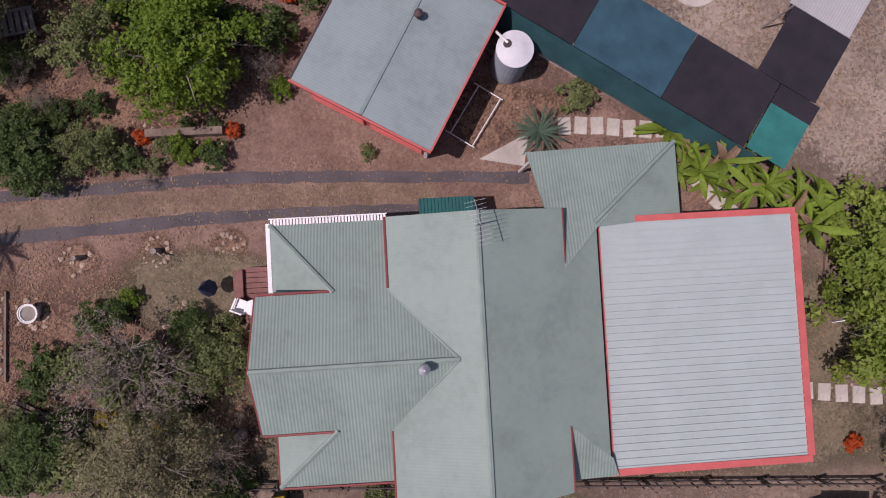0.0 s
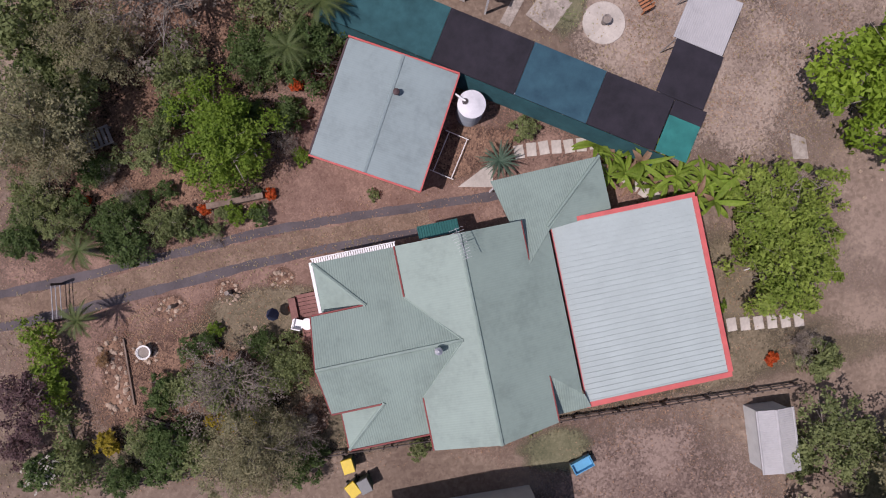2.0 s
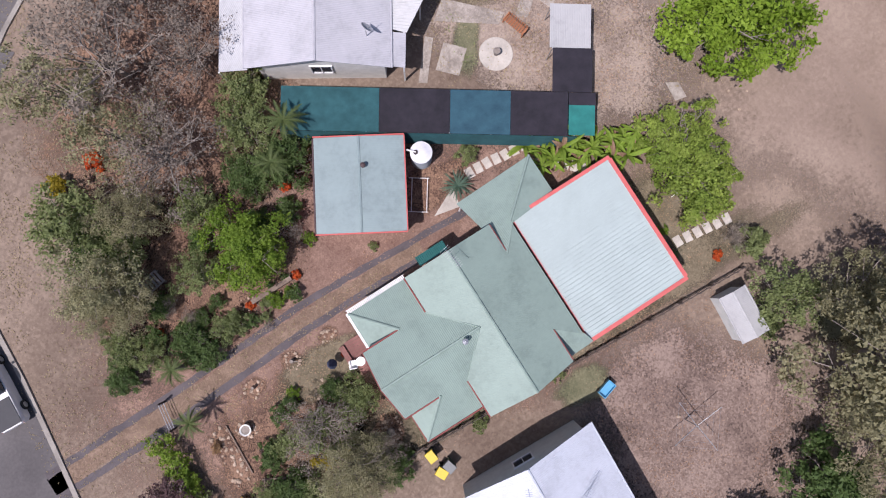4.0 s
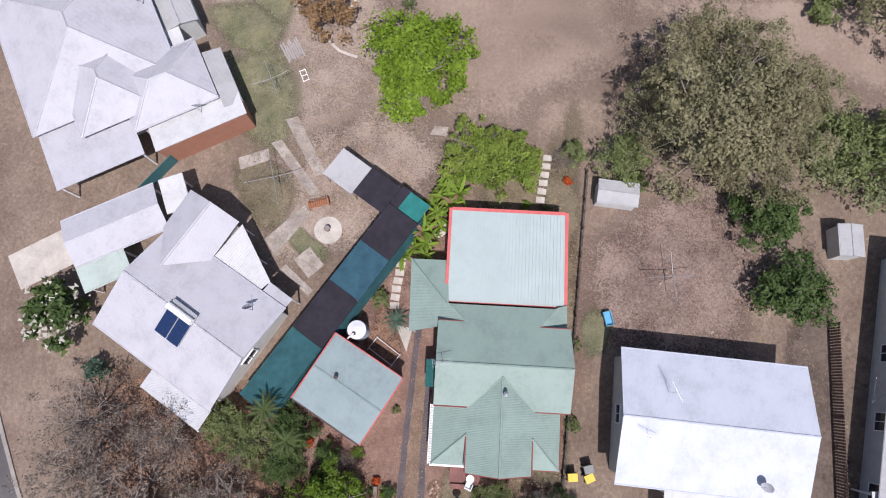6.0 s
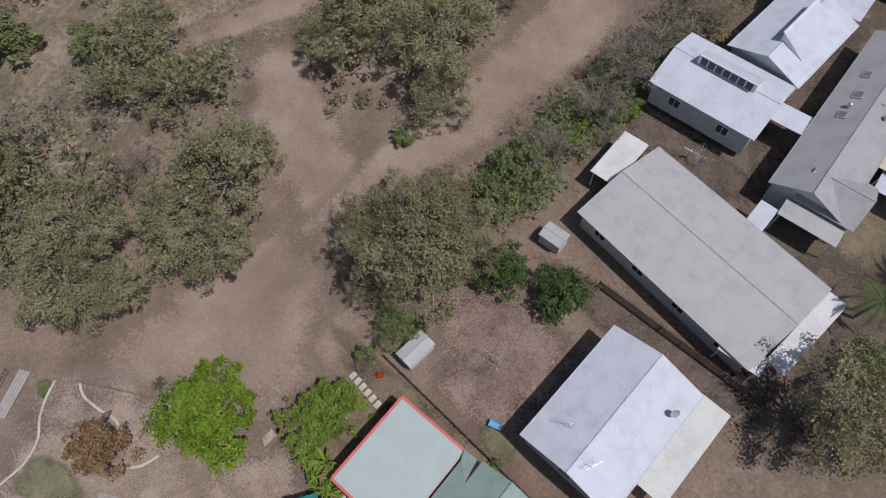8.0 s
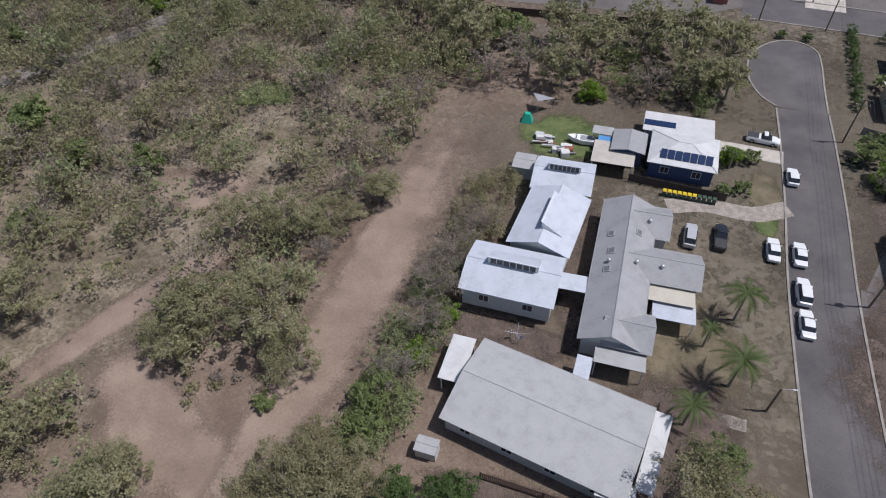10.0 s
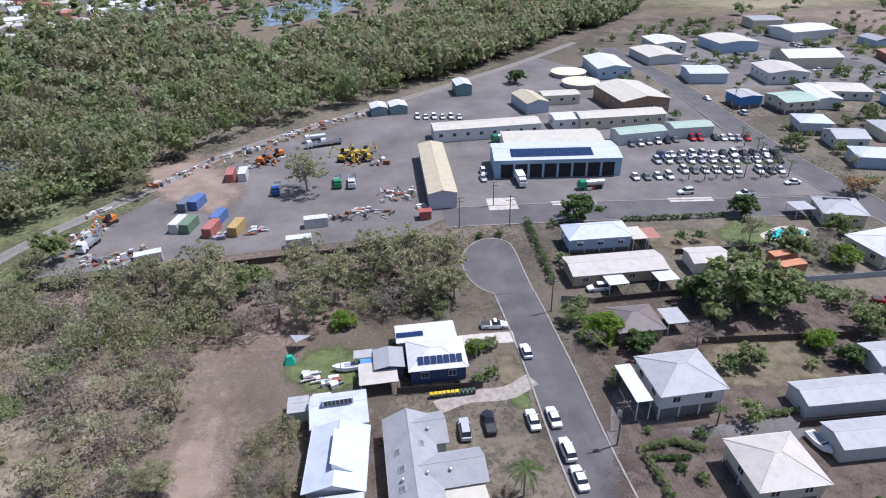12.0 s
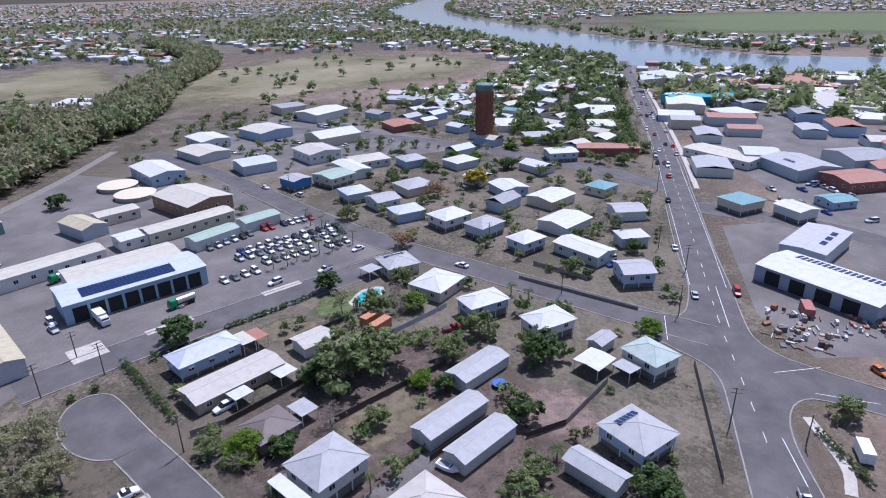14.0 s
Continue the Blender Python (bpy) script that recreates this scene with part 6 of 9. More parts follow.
BUSH = [
    ("bushgum", 39.6, -36.0, 6.0), ("bushgum", 48.3, -33.2, 5.2), ("bushgum", 33.9, -32.0, 3.9), ("bushgum", 49.2, -28.9, 4.0), ("shrub", 34.6, -26.2, 1.8), ("bushgum", 42.3, -8.4, 5.8), ("bushgum", 37.6, -2.9, 4.6), ("bushgum", 42.3, -2.2, 4.4),
    ("bushgum", 44.1, -12.7, 3.5), ("bushgum", 48.0, 4.8, 4.8), ("bushgum", 40.6, 5.7, 3.6), ("bushgum", 44.5, 9.0, 4.6), ("bushgum", 65.9, -14.4, 5.2), ("gumthin", 57.0, -11.7, 4.4), ("gumthin", 62.8, -7.6, 3.9), ("bushgum", 78.9, -23.8, 7.0),
    ("gumthin", 71.6, -26.5, 5.0), ("bushgum", 79.9, -17.1, 4.4), ("bushgum", 46.5, -51.5, 5.0), ("bushgum", 36.6, -63.0, 3.4), ("bushgum", 41.2, -54.2, 3.7), ("bushgum", 54.0, 11.0, 5.0), ("bushgum", 60.0, 8.0, 4.8), ("grey", 52.0, -4.0, 3.2),
]
for i, (k, x, y, q) in enumerate(BUSH):
    tree(k, x, y, q, i, 0.8)
made = 0
for i in range(2500):
    x, y = rnd.uniform(38, 135), rnd.uniform(-118, 30)
    if made >= 120:
        break
    if near_line(x, y, TRACKS, 6.0) or near_line(x, y, SIDE, 3.6) or near_line(x, y, FARPATH, 3.4) or (x < 60 and y > 16) or (x < 44 and y > 6):
        continue
    if y < -92 and x < 60:
        continue
    if x < 70 and -48 < y < 14:
        continue
    k = rnd.choice(["gumthin", "gumthin", "gumthin", "grey", "mid", "grey"])
    tree(k, x, y, rnd.uniform(2.0, 4.2), i, rnd.uniform(0.85, 1.25))
    made += 1


def tuft_field(name, spots, leaf, tufts, size, label, seed, height=0.9):
    """Many crowns joined into one mesh: a wood nobody could count."""
    r = np.random.RandomState(seed)
    base = [leaf_cloud(seed + k, crown_lobes(seed + k, 1.0, 1.5, 6), tufts, size) for k in range(5)]
    out = []
    for x, y, q in spots:
        v = base[r.randint(5)]
        t = r.uniform(0, 6.28)
        c, s = math.cos(t), math.sin(t)
        w = v @ np.array([[c, s, 0], [-s, c, 0], [0, 0, 1]]) * np.array([q, q, q * height * r.uniform(0.8, 1.25)]) + np.array([x, y, 0])
        out.append(w)
    ob = new(name, quads_mesh(name, np.concatenate(out), LEAF[leaf]))
    return tagged(ob, label, "woodland", kind="stuff")


def in_blob(x, y, cx, cy, rx, ry, rot):
    c, s = math.cos(radians(-rot)), math.sin(radians(-rot))
    u, v = (x - cx) * c - (y - cy) * s, (x - cx) * s + (y - cy) * c
    return (u / rx) ** 2 + (v / ry) ** 2 < 1


RAIL = smooth_line([(150, -95), (114, -112), (98, -142), (79, -172), (54, -212), (20, -244), (-54, -317), (-100, -372), (-155, -430), (-220, -545), (-340, -725), (-400, -1030)], 8.0)
woods = [[], [], []]
for i in range(5200):
    k = rnd.randrange(2, len(RAIL) - 1) if i % 2 else rnd.randrange(2, len(RAIL) // 2)
    far = rnd.random()
    width = 260 if RAIL[k].y > -270 else (95 if RAIL[k].y > -420 else 34)
    p = offset(RAIL, k, 7 + width * far)
    u, v = (p.x - 128) * 0.978 + (p.y + 158) * 0.208, (p.y + 158) * 0.978 - (p.x - 128) * 0.208
    if (u / 15.5) ** 2 + (v / 46) ** 2 < 1:
        continue
    if in_blob(p.x, p.y, 74, -500, 42, 84, -28):
        continue
    woods[rnd.choice([0, 0, 1, 1, 2])].append((p.x, p.y, rnd.uniform(4.0, 7.4)))
for spots_, leaf, label, seed, tall in ((woods[0], "wood", "dense green creek-side woodland", 61, 1.25), (woods[1], "gum", "dense olive-green gum woodland", 71, 1.35), (woods[2], "mid", "dense dark green woodland", 81, 1.2)):
    tuft_field("woodland", [q for q in spots_ if math.hypot(q[0], q[1]) < 290], leaf, 230, 0.082, label, seed, tall)
    tuft_field("woodland", [q for q in spots_ if math.hypot(q[0], q[1]) >= 290], leaf, 62, 0.165, label, seed + 3, tall)
scrub = [[], []]
thicket = []
for i in range(1700):
    x, y = rnd.uniform(38, 165), rnd.uniform(-122, 50)
    if near_line(x, y, TRACKS, 7.0) or near_line(x, y, SIDE, 4.5) or near_line(x, y, FARPATH, 4.0) or (x < 64 and y > 10):
        continue
    if y < -60 or noise.noise(Vector((x * 0.06, y * 0.06, 3))) > (-0.02 if x < 75 else -0.2):
        thicket.append((x, y, rnd.uniform(2.0, 4.4)))
tuft_field("thicket", thicket[::2], "bush", 230, 0.052, "thicket of small olive gum saplings", 131, 1.25)
tuft_field("thicket", thicket[1::4], "grey", 230, 0.042, "thicket of bare grey-brown saplings", 135, 1.2)
tuft_field("thicket", thicket[3::4], "belt", 230, 0.052, "thicket of green saplings", 139, 1.2)
belt = []
for i in range(104):
    y = -25 - 50 * i / 103
    belt.append((21.8 + rnd.uniform(-3.3, 3.3), y, rnd.uniform(1.5, 2.6)))
tuft_field("shrub_belt", belt[:62], "belt", 420, 0.05, "pale green shrub belt behind the hall", 147, 0.75)
tuft_field("shrub_belt", belt[62:], "gum", 420, 0.045, "grey-green shrub belt behind the halls", 148, 0.75)
band = []
for i in range(90):
    band.append((rnd.uniform(-9, 62), rnd.uniform(-126, -98), rnd.uniform(1.5, 3.2)))
tuft_field("thicket", [q for q in band if q[0] > 34 or q[1] < -101], "mid", 300, 0.06, "green undergrowth below the gums", 143, 0.8)
for i in range(900):
    x, y = rnd.uniform(36, 150), rnd.uniform(-124, 60)
    if near_line(x, y, TRACKS, 4.6) or near_line(x, y, SIDE, 2.4) or near_line(x, y, FARPATH, 2.2) or (x < 46 and y > 4):
        continue
    scrub[i % 2].append((x, y, rnd.uniform(0.4, 1.3)))
tuft_field("scrub", scrub[0], "grey", 110, 0.13, "dry grey-brown scrub and dead grass", 91, 0.6)
tuft_field("scrub", scrub[1], "gum", 110, 0.13, "low dry olive-green scrub", 95, 0.7)


TRACK = smooth_line([(128, -60), (113, -92), (104.2, -116), (100.4, -128), (93.4, -146), (84.6, -160), (75.9, -173), (65.6, -192), (51.6, -210), (20, -240), (-56, -313), (-100, -362)], 4.0)
structure("railway", ribbon(TRACK, -2.2, 2.2, 0.05, 0.1, 5), plain("track_ballast", (0.22, 0.2, 0.18), 0.95, 0, 0.3, 1.5, 0.4), "single railway track on grey-brown ballast", "railway")
for d in (-0.54, 0.54):
    structure("railway", ribbon(TRACK, d - 0.05, d + 0.05, 0.2), plain("rail_steel", (0.14, 0.1, 0.08), 0.6, 0.4), "rusty steel rail on the ballast", "railway")
wall_ob = thing("depot_wall", pose(92, -119.2, 0, 0, 0, 184), "long dark weathered panel wall round the depot", "wall")
for i in range(12):
    part("panel", Geo().box(1.5 + 3 * i, 0, 1.05, 2.9, 0.08, 2.1), plain("wall_panel_dark", (0.11, 0.095, 0.085), 0.9), wall_ob)
    part("post", Geo().box(3 * i, 0, 1.1, 0.14, 0.16, 2.2), STEEL, wall_ob)
for i, (k, x, y, q) in enumerate((("bright", 117.8, -113.9, 3.6), ("bright", 113.6, -103, 3.2), ("gum", 84, -126, 3.6), ("mid", 106, -146, 4.0), ("mid", 104, -158, 4.4), ("grey", 99, -128, 3.4), ("mid", 111, -134, 3.6))):
    tree(k, x, y, q, i)


ROADS = [q for ln in (ROAD_A, ROAD_B, ROAD_C, ROAD_D, ROAD_E, ROAD_F, ROAD_M) for q in ln]
HOUSES = [(o.matrix_world.translation.x, o.matrix_world.translation.y) for o in scene.objects if o.parent is None and o.name.split(".")[0] in ("house", "warehouse", "workshop", "carport", "shed", "reservoir")]


def clear_spot(x, y, gap):
    return not near_line(x, y, ROADS, gap) and not any(abs(a - x) < gap + 2 and abs(b - y) < gap + 2 for a, b in HOUSES)


made = 0
for i in range(4000):
    if made >= 90:
        break
    x = rnd.uniform(-420, -32)
    y = rnd.uniform(-330, -30)
    if y < -147 and x > -116 or y > 0.62 * x + 30 or (x > -245 and y < -225 and x < -120) or (x < -235 and y < 0.66 * x - 90):
        continue
    if not clear_spot(x, y, 6.0):
        continue
    tree(rnd.choice(["dark", "mid", "mid", "bright", "grey", "dark", "gumthin", "mid"]), x, y, rnd.uniform(1.8, 4.2), i, 0.95)
    made += 1


def cottage(x, y, rot, w, l, z, rise, colour, wall, label, category="house"):
    """A plain gabled building far from the eye."""
    ob = thing("house" if category == "house" else "warehouse", pose(x, y, 0, 0, 0, rot), label, category)
    part("wall", wall_ring(w - 0.6, l - 0.6, 0, z), plain("wall_%d_%d_%d" % tuple(int(c * 100) for c in wall), wall, 0.7), ob)
    m = roof_mat(colour, "x")
    part("roof", Geo().slab([(-w / 2, -l / 2, z), (w / 2, -l / 2, z), (w / 2, 0, z + rise), (-w / 2, 0, z + rise)], 0.07), m, ob)
    part("roof", Geo().slab([(-w / 2, 0, z + rise), (w / 2, 0, z + rise), (w / 2, l / 2, z), (-w / 2, l / 2, z)], 0.07), m, ob)
    return ob


TAKEN = list(HOUSES)
for i in range(900):
    if len(TAKEN) > len(HOUSES) + 95:
        break
    right = i % 3 == 0
    x, y = (rnd.uniform(-600, -250), rnd.uniform(-260, 10)) if right else (rnd.uniform(-430, -150), rnd.uniform(-330, -70))
    below = y - (0.665 * x + 46)
    if right and below < 14 or not right and (below > -14 or x > -245 and y < -225 or x > -215 and y > -110) or near_line(x, y, ROADS, 9.0) or any(math.hypot(a - x, b - y) < 15 for a, b in TAKEN):
        continue
    if in_blob(x, y, -370, -555, 205, 200, 20) or any(abs(q.x - x) < 150 and abs(q.y - y) < 150 for q in RIVER):
        continue
    colour = rnd.choice(["white", "white", "zinc", "bluewhite", "cream", "grey", "beige", "aqua" if i % 5 == 0 else "white"])
    if right:
        cottage(x, y, 33 + rnd.choice([0, 90]), rnd.uniform(16, 30), rnd.uniform(12, 18), rnd.uniform(4, 5.5), rnd.uniform(0.8, 1.6), rnd.choice([colour, "rust", "zinc"]), rnd.choice(WALLS), "large metal-roofed workshop beside the main road", "warehouse")
    else:
        cottage(x, y, rnd.choice([0, 90, 5, 95]) + rnd.uniform(-6, 6), rnd.uniform(10, 15), rnd.uniform(8, 11), rnd.uniform(3.2, 4.4), rnd.uniform(1.2, 1.9), colour, rnd.choice(WALLS), "%s cottage in the town" % PHRASE[colour])
    TAKEN.append((x, y))
grove = []
for i in range(420):
    x, y = rnd.uniform(-330, -95), rnd.uniform(-420, -215)
    if near_line(x, y, RAIL, 14) or near_line(x, y, ROADS, 7.5) or any(abs(a - x) < 15 and abs(b - y) < 13 for a, b in TAKEN):
        continue
    grove.append((x, y, rnd.uniform(1.3, 3.4)))
for i in range(900):
    x, y = rnd.uniform(-430, -35), rnd.uniform(-330, 0)
    if y < -147 and x > -116 or (x > -240 and y < -225) or near_line(x, y, ROADS, 7.5) or any(abs(a - x) < 7 and abs(b - y) < 7 for a, b in TAKEN) or y > 0.62 * x + 30:
        continue
    grove.append((x, y, rnd.uniform(1.2, 3.2)))
for i in range(900):
    x = rnd.uniform(-640, -265)
    y = 0.665 * x + 46 - rnd.uniform(14, 130)
    if near_line(x, y, ROADS, 8) or any(abs(a - x) < 8 and abs(b - y) < 8 for a, b in TAKEN) or in_blob(x, y, -370, -555, 190, 165, 20):
        continue
    grove.append((x, y, rnd.uniform(2.6, 5.4)))
tuft_field("town_trees", grove[::2], "mid", 150, 0.135, "green garden trees between the houses", 151, 1.0)
tuft_field("town_trees", grove[1::2], "dark", 150, 0.135, "dark green garden trees between the houses", 155, 1.0)


def small_house_geo(g, x, y, rot, w, l, h, rise):
    c, s = math.cos(rot), math.sin(rot)
    tr = lambda u, v, z: (x + u * c - v * s, y + u * s + v * c, z)
    a, b = w / 2, l / 2
    g.add([tr(*p) for p in ((-a, -b, 0), (a, -b, 0), (a, b, 0), (-a, b, 0), (-a, -b, h), (a, -b, h), (a, b, h), (-a, b, h), (-a, 0, h + rise), (a, 0, h + rise))],
          [(0, 1, 5, 4), (1, 2, 6, 9, 5), (2, 3, 7, 6), (3, 0, 4, 8, 7), (4, 5, 9, 8), (6, 7, 8, 9)])


def far_ok(x, y):
    if in_blob(x, y, -370, -555, 205, 180, 20) or in_blob(x, y, -155, -690, 85, 160, -20) or in_blob(x, y, -1500, -330, 420, 600, 40) or in_blob(x, y, 60, -500, 150, 110, 20):
        return False
    return not any(abs(q.x - x) < 110 and abs(q.y - y) < 110 and (q - Vector((x, y))).length < 105 for q in RIVER)


kinds = [Geo(), Geo(), Geo(), Geo()]
spots = [[], []]
for i in range(9500):
    d = 380 + 3900 * rnd.random() ** 1.6
    az = radians(rnd.uniform(150, 272))
    x, y = d * math.sin(az), d * math.cos(az)
    if x > -430 and y > -300 or not far_ok(x, y) or near_line(x, y, RAIL, 45) or near_line(x, y, ROADS, 9):
        continue
    if x > -300 and y > -420:
        continue
    n = noise.noise(Vector((x * 0.0022, y * 0.0022, 0)))
    if n > -0.2 and rnd.random() < 0.9:
        k = rnd.choice([0, 0, 0, 1, 1, 2, 3])
        q = rnd.choice([1, 1, 1, 1, 2.2])
        small_house_geo(kinds[k], x, y, radians(rnd.choice([30, 120, 34, 124])), rnd.uniform(9, 14) * q, rnd.uniform(8, 11) * q, rnd.uniform(3, 4.5), rnd.uniform(1, 1.8))
    for _ in range(rnd.choice((1, 2)) if n > -0.2 else 3):
        spots[rnd.randrange(2)].append((x + rnd.uniform(-18, 18), y + rnd.uniform(-18, 18), rnd.uniform(3.0, 6.5)))
for g, colour in zip(kinds, ("white", "zinc", "beige", "rust")):
    ob = part("distant_houses", g, plain("far_" + colour, ROOF_COLOURS[colour], 0.6))
    tagged(ob, "crowd of distant %s roofs" % PHRASE[colour].replace("-roofed", "").replace(" roofed", ""), "houses", kind="stuff")
tuft_field("distant_trees", [s for s in spots[0] if far_ok(s[0], s[1])], "belt", 12, 0.47, "distant green town trees", 101, 1.0)
tuft_field("distant_trees", [s for s in spots[1] if far_ok(s[0], s[1])], "mid", 12, 0.47, "distant dark green trees", 111, 1.0)
bank = []
for i in range(520):
    k = rnd.randrange(len(RIVER))
    p = offset(RIVER, k, rnd.choice([-128 - 60 * rnd.random() ** 2, 66 + 25 * rnd.random()]))
    if not near_line(p.x, p.y, ROADS, 12):
        bank.append((p.x, p.y, rnd.uniform(4, 9)))
for i in range(46):
    bank.append((rnd.uniform(-520, -200), rnd.uniform(-660, -430), rnd.uniform(2.5, 5.5)))
for i in range(200):
    bank.append((rnd.uniform(-110, 190), rnd.uniform(-620, -390), rnd.uniform(3, 6)))
tuft_field("distant_trees", bank, "wood", 60, 0.26, "trees along the river and parkland", 121, 1.0)


# ---- vehicles ----
PAINT = {"white": (0.72, 0.72, 0.72), "silver": (0.42, 0.43, 0.45), "dark": (0.02, 0.022, 0.03), "red": (0.42, 0.03, 0.03), "blue": (0.03, 0.08, 0.28), "grey": (0.16, 0.17, 0.18), "yellow": (0.6, 0.40, 0.03), "green": (0.02, 0.25, 0.10), "orange": (0.6, 0.16, 0.03)}
CARS = {}


def hull(stations):
    """A body through cross sections (x, half width, z low, z high, inset of the top)."""
    g = Geo()
    vs = []
    for x, w, z0, z1, ins in stations:
        vs += [(x, -w, z0), (x, w, z0), (x, w, z0 + (z1 - z0) * 0.7), (x, w - ins, z1), (x, -w + ins, z1), (x, -w, z0 + (z1 - z0) * 0.7)]
    n, k = len(stations), 6
    fs = [tuple(range(k - 1, -1, -1)), tuple(range((n - 1) * k, n * k))]
    for i in range(n - 1):
        fs += [(i * k + j, i * k + (j + 1) % k, (i + 1) * k + (j + 1) % k, (i + 1) * k + j) for j in range(k)]
    return g.add(vs, [f[::-1] for f in fs])


def car(x, y, rot, paint="white", kind="sedan", label="", group="", z=0.0):
    key = (paint, kind, bool(group) or x * x + y * y > 135 ** 2)
    words = {"sedan": "sedan car", "hatch": "hatchback car", "suv": "four-wheel-drive car", "ute": "utility with an open tray", "van": "delivery van"}[kind]
    m = pose(x, y, z, 0, 0, rot)
    if key in CARS:
        ob = copy_thing(CARS[key], m)
        return tagged(ob, label or "%s %s parked on the ground" % (paint, words), "car", group)
    ob = thing("car", m, label or "%s %s parked on the ground" % (paint, words), "car", group)
    CARS[key] = ob
    body = plain("paint_" + paint, PAINT[paint], 0.25, 0.0, 0.05)
    hgt = {"sedan": 1.42, "hatch": 1.48, "suv": 1.78, "ute": 1.72, "van": 1.95}[kind]
    L = {"sedan": 4.6, "hatch": 4.1, "suv": 4.7, "ute": 5.2, "van": 4.8}[kind]
    a, belt = L / 2, hgt * 0.58
    part("body", hull([(-a, 0.72, 0.35, belt * 0.92, 0.10), (-a + 0.25, 0.86, 0.24, belt, 0.08), (0, 0.89, 0.22, belt, 0.06), (a - 0.9, 0.87, 0.24, belt * 0.95, 0.10), (a - 0.2, 0.80, 0.26, belt * 0.78, 0.12), (a, 0.66, 0.36, belt * 0.70, 0.10)]), body, ob)
    back = {"sedan": -a + 1.0, "hatch": -a + 0.35, "suv": -a + 0.3, "ute": -0.35, "van": -a + 0.15}[kind]
    front = a - (1.35 if kind != "van" else 0.9)
    part("cabin_glass", hull([(back - 0.1, 0.74, belt - 0.05, belt + 0.02, 0.05), (back + 0.3, 0.76, belt - 0.05, hgt - 0.07, 0.16), (front - 0.75, 0.76, belt - 0.05, hgt - 0.07, 0.16), (front, 0.74, belt - 0.05, belt + 0.02, 0.05)]), GLASS, ob)
    part("roof_panel", hull([(back + 0.25, 0.6, hgt - 0.08, hgt - 0.03, 0.05), (back + 0.5, 0.62, hgt - 0.08, hgt, 0.08), (front - 0.95, 0.62, hgt - 0.08, hgt, 0.08), (front - 0.72, 0.6, hgt - 0.08, hgt - 0.03, 0.05)]), body, ob)
    if kind == "ute":
        part("tray", Geo().box(-a + 0.95, 0, belt + 0.03, 1.75, 1.5, 0.05), plain("tray_dark", (0.04, 0.04, 0.045), 0.7), ob)
    near = x * x + y * y < 135 ** 2 and not group
    for sx in (-1, 1):
        for sy in (-1, 1):
            wl = part("wheel", Geo().tube((sx * a * 0.62, sy * 0.88 - 0.1, 0.32), (sx * a * 0.62, sy * 0.88 + 0.1, 0.32), 0.32, n=14), RUBBER, ob)
            if near:
                part("rim", Geo().tube((sx * a * 0.62, sy * 0.93 - 0.06, 0.32), (sx * a * 0.62, sy * 0.93 + 0.06, 0.32), 0.19, n=10), STEEL, wl)
    for sy in (-1, 1) if near else ():
        part("headlight", Geo().box(a - 0.08, sy * 0.52, belt * 0.66, 0.12, 0.3, 0.12), WHITE, ob)
        part("tail_light", Geo().box(-a + 0.06, sy * 0.6, belt * 0.75, 0.1, 0.24, 0.14), plain("tail_red", (0.4, 0.02, 0.02), 0.3), ob)
        part("mirror", Geo().box(front - 0.25, sy * 0.93, belt + 0.05, 0.14, 0.16, 0.11), body, ob)
    return ob


for x, y, rot, p, k in ((-21.1, -89.1, -86, "white", "hatch"), (-19.0, -71.9, -86, "white", "sedan"), (-22.4, -72.2, -86, "white", "sedan"), (-22.9, -65.3, -85, "white", "suv"), (-23.4, -60.0, -85, "white", "sedan"), (-8.0, -70.8, -88, "silver", "suv"), (-12.0, -71.9, -88, "dark", "ute"), (-16.4, -97.6, 178, "white", "ute"), (-40.1, -108.5, 4, "white", "suv"), (-26.9, 8.1, 91, "white", "ute"), (-156, -63, -148, "silver", "sedan"), (-165.6, -55.5, 32, "red", "van"), (-183.4, -83, -148, "white", "sedan"), (-226, -108, -148, "dark", "suv"), (-98, -15.5, 32, "white", "ute"), (-96.1, -97.8, 160, "red", "ute"), (-125.2, -123.1, -80, "white", "sedan"), (-93.7, -151.0, 5, "white", "ute"), (-78.2, -154.0, 5, "white", "suv"), (-110.6, -157.0, 5, "white", "sedan"), (-296, -150, 32, "white", "sedan"), (-258, -124, -148, "silver", "sedan"), (-273, -133, 32, "white", "van"), (-380, -203, -148, "white", "sedan"), (-149.3, -17.1, 60, "orange", "hatch"), (-128, -221, -86, "white", "suv"), (-123.6, -241.6, 92, "white", "sedan"), (-24.1, -175, 95, "white", "suv"), (-23.5, -170.5, 95, "silver", "sedan"), (-158, -90.0, -20, "blue", "sedan"), (-161, -93, -20, "white", "suv")):
    car(x, y, rot, p, k, z=0.04)
# rows of the car park
for row, (x0, y0, x1, y1, n) in enumerate(((-76, -193.6, -92, -195.9, 6), (-98, -196.6, -116, -194.6, 8), (-79, -183, -118, -180, 13), (-79, -178, -116, -174, 12), (-84, -169.5, -112, -165.8, 10), (-68, -166, -78, -165.6, 4))):
    for i in range(n):
        if rnd.random() < 0.12:
            continue
        t = i / max(1, n - 1)
        car(x0 + (x1 - x0) * t, y0 + (y1 - y0) * t, 88 + rnd.uniform(-3, 3), rnd.choice(["white", "white", "white", "silver", "blue", "dark", "grey", "red" if row == 1 else "white"]), rnd.choice(["sedan", "suv", "ute", "hatch"]), group="cars in the car park", z=0.025)
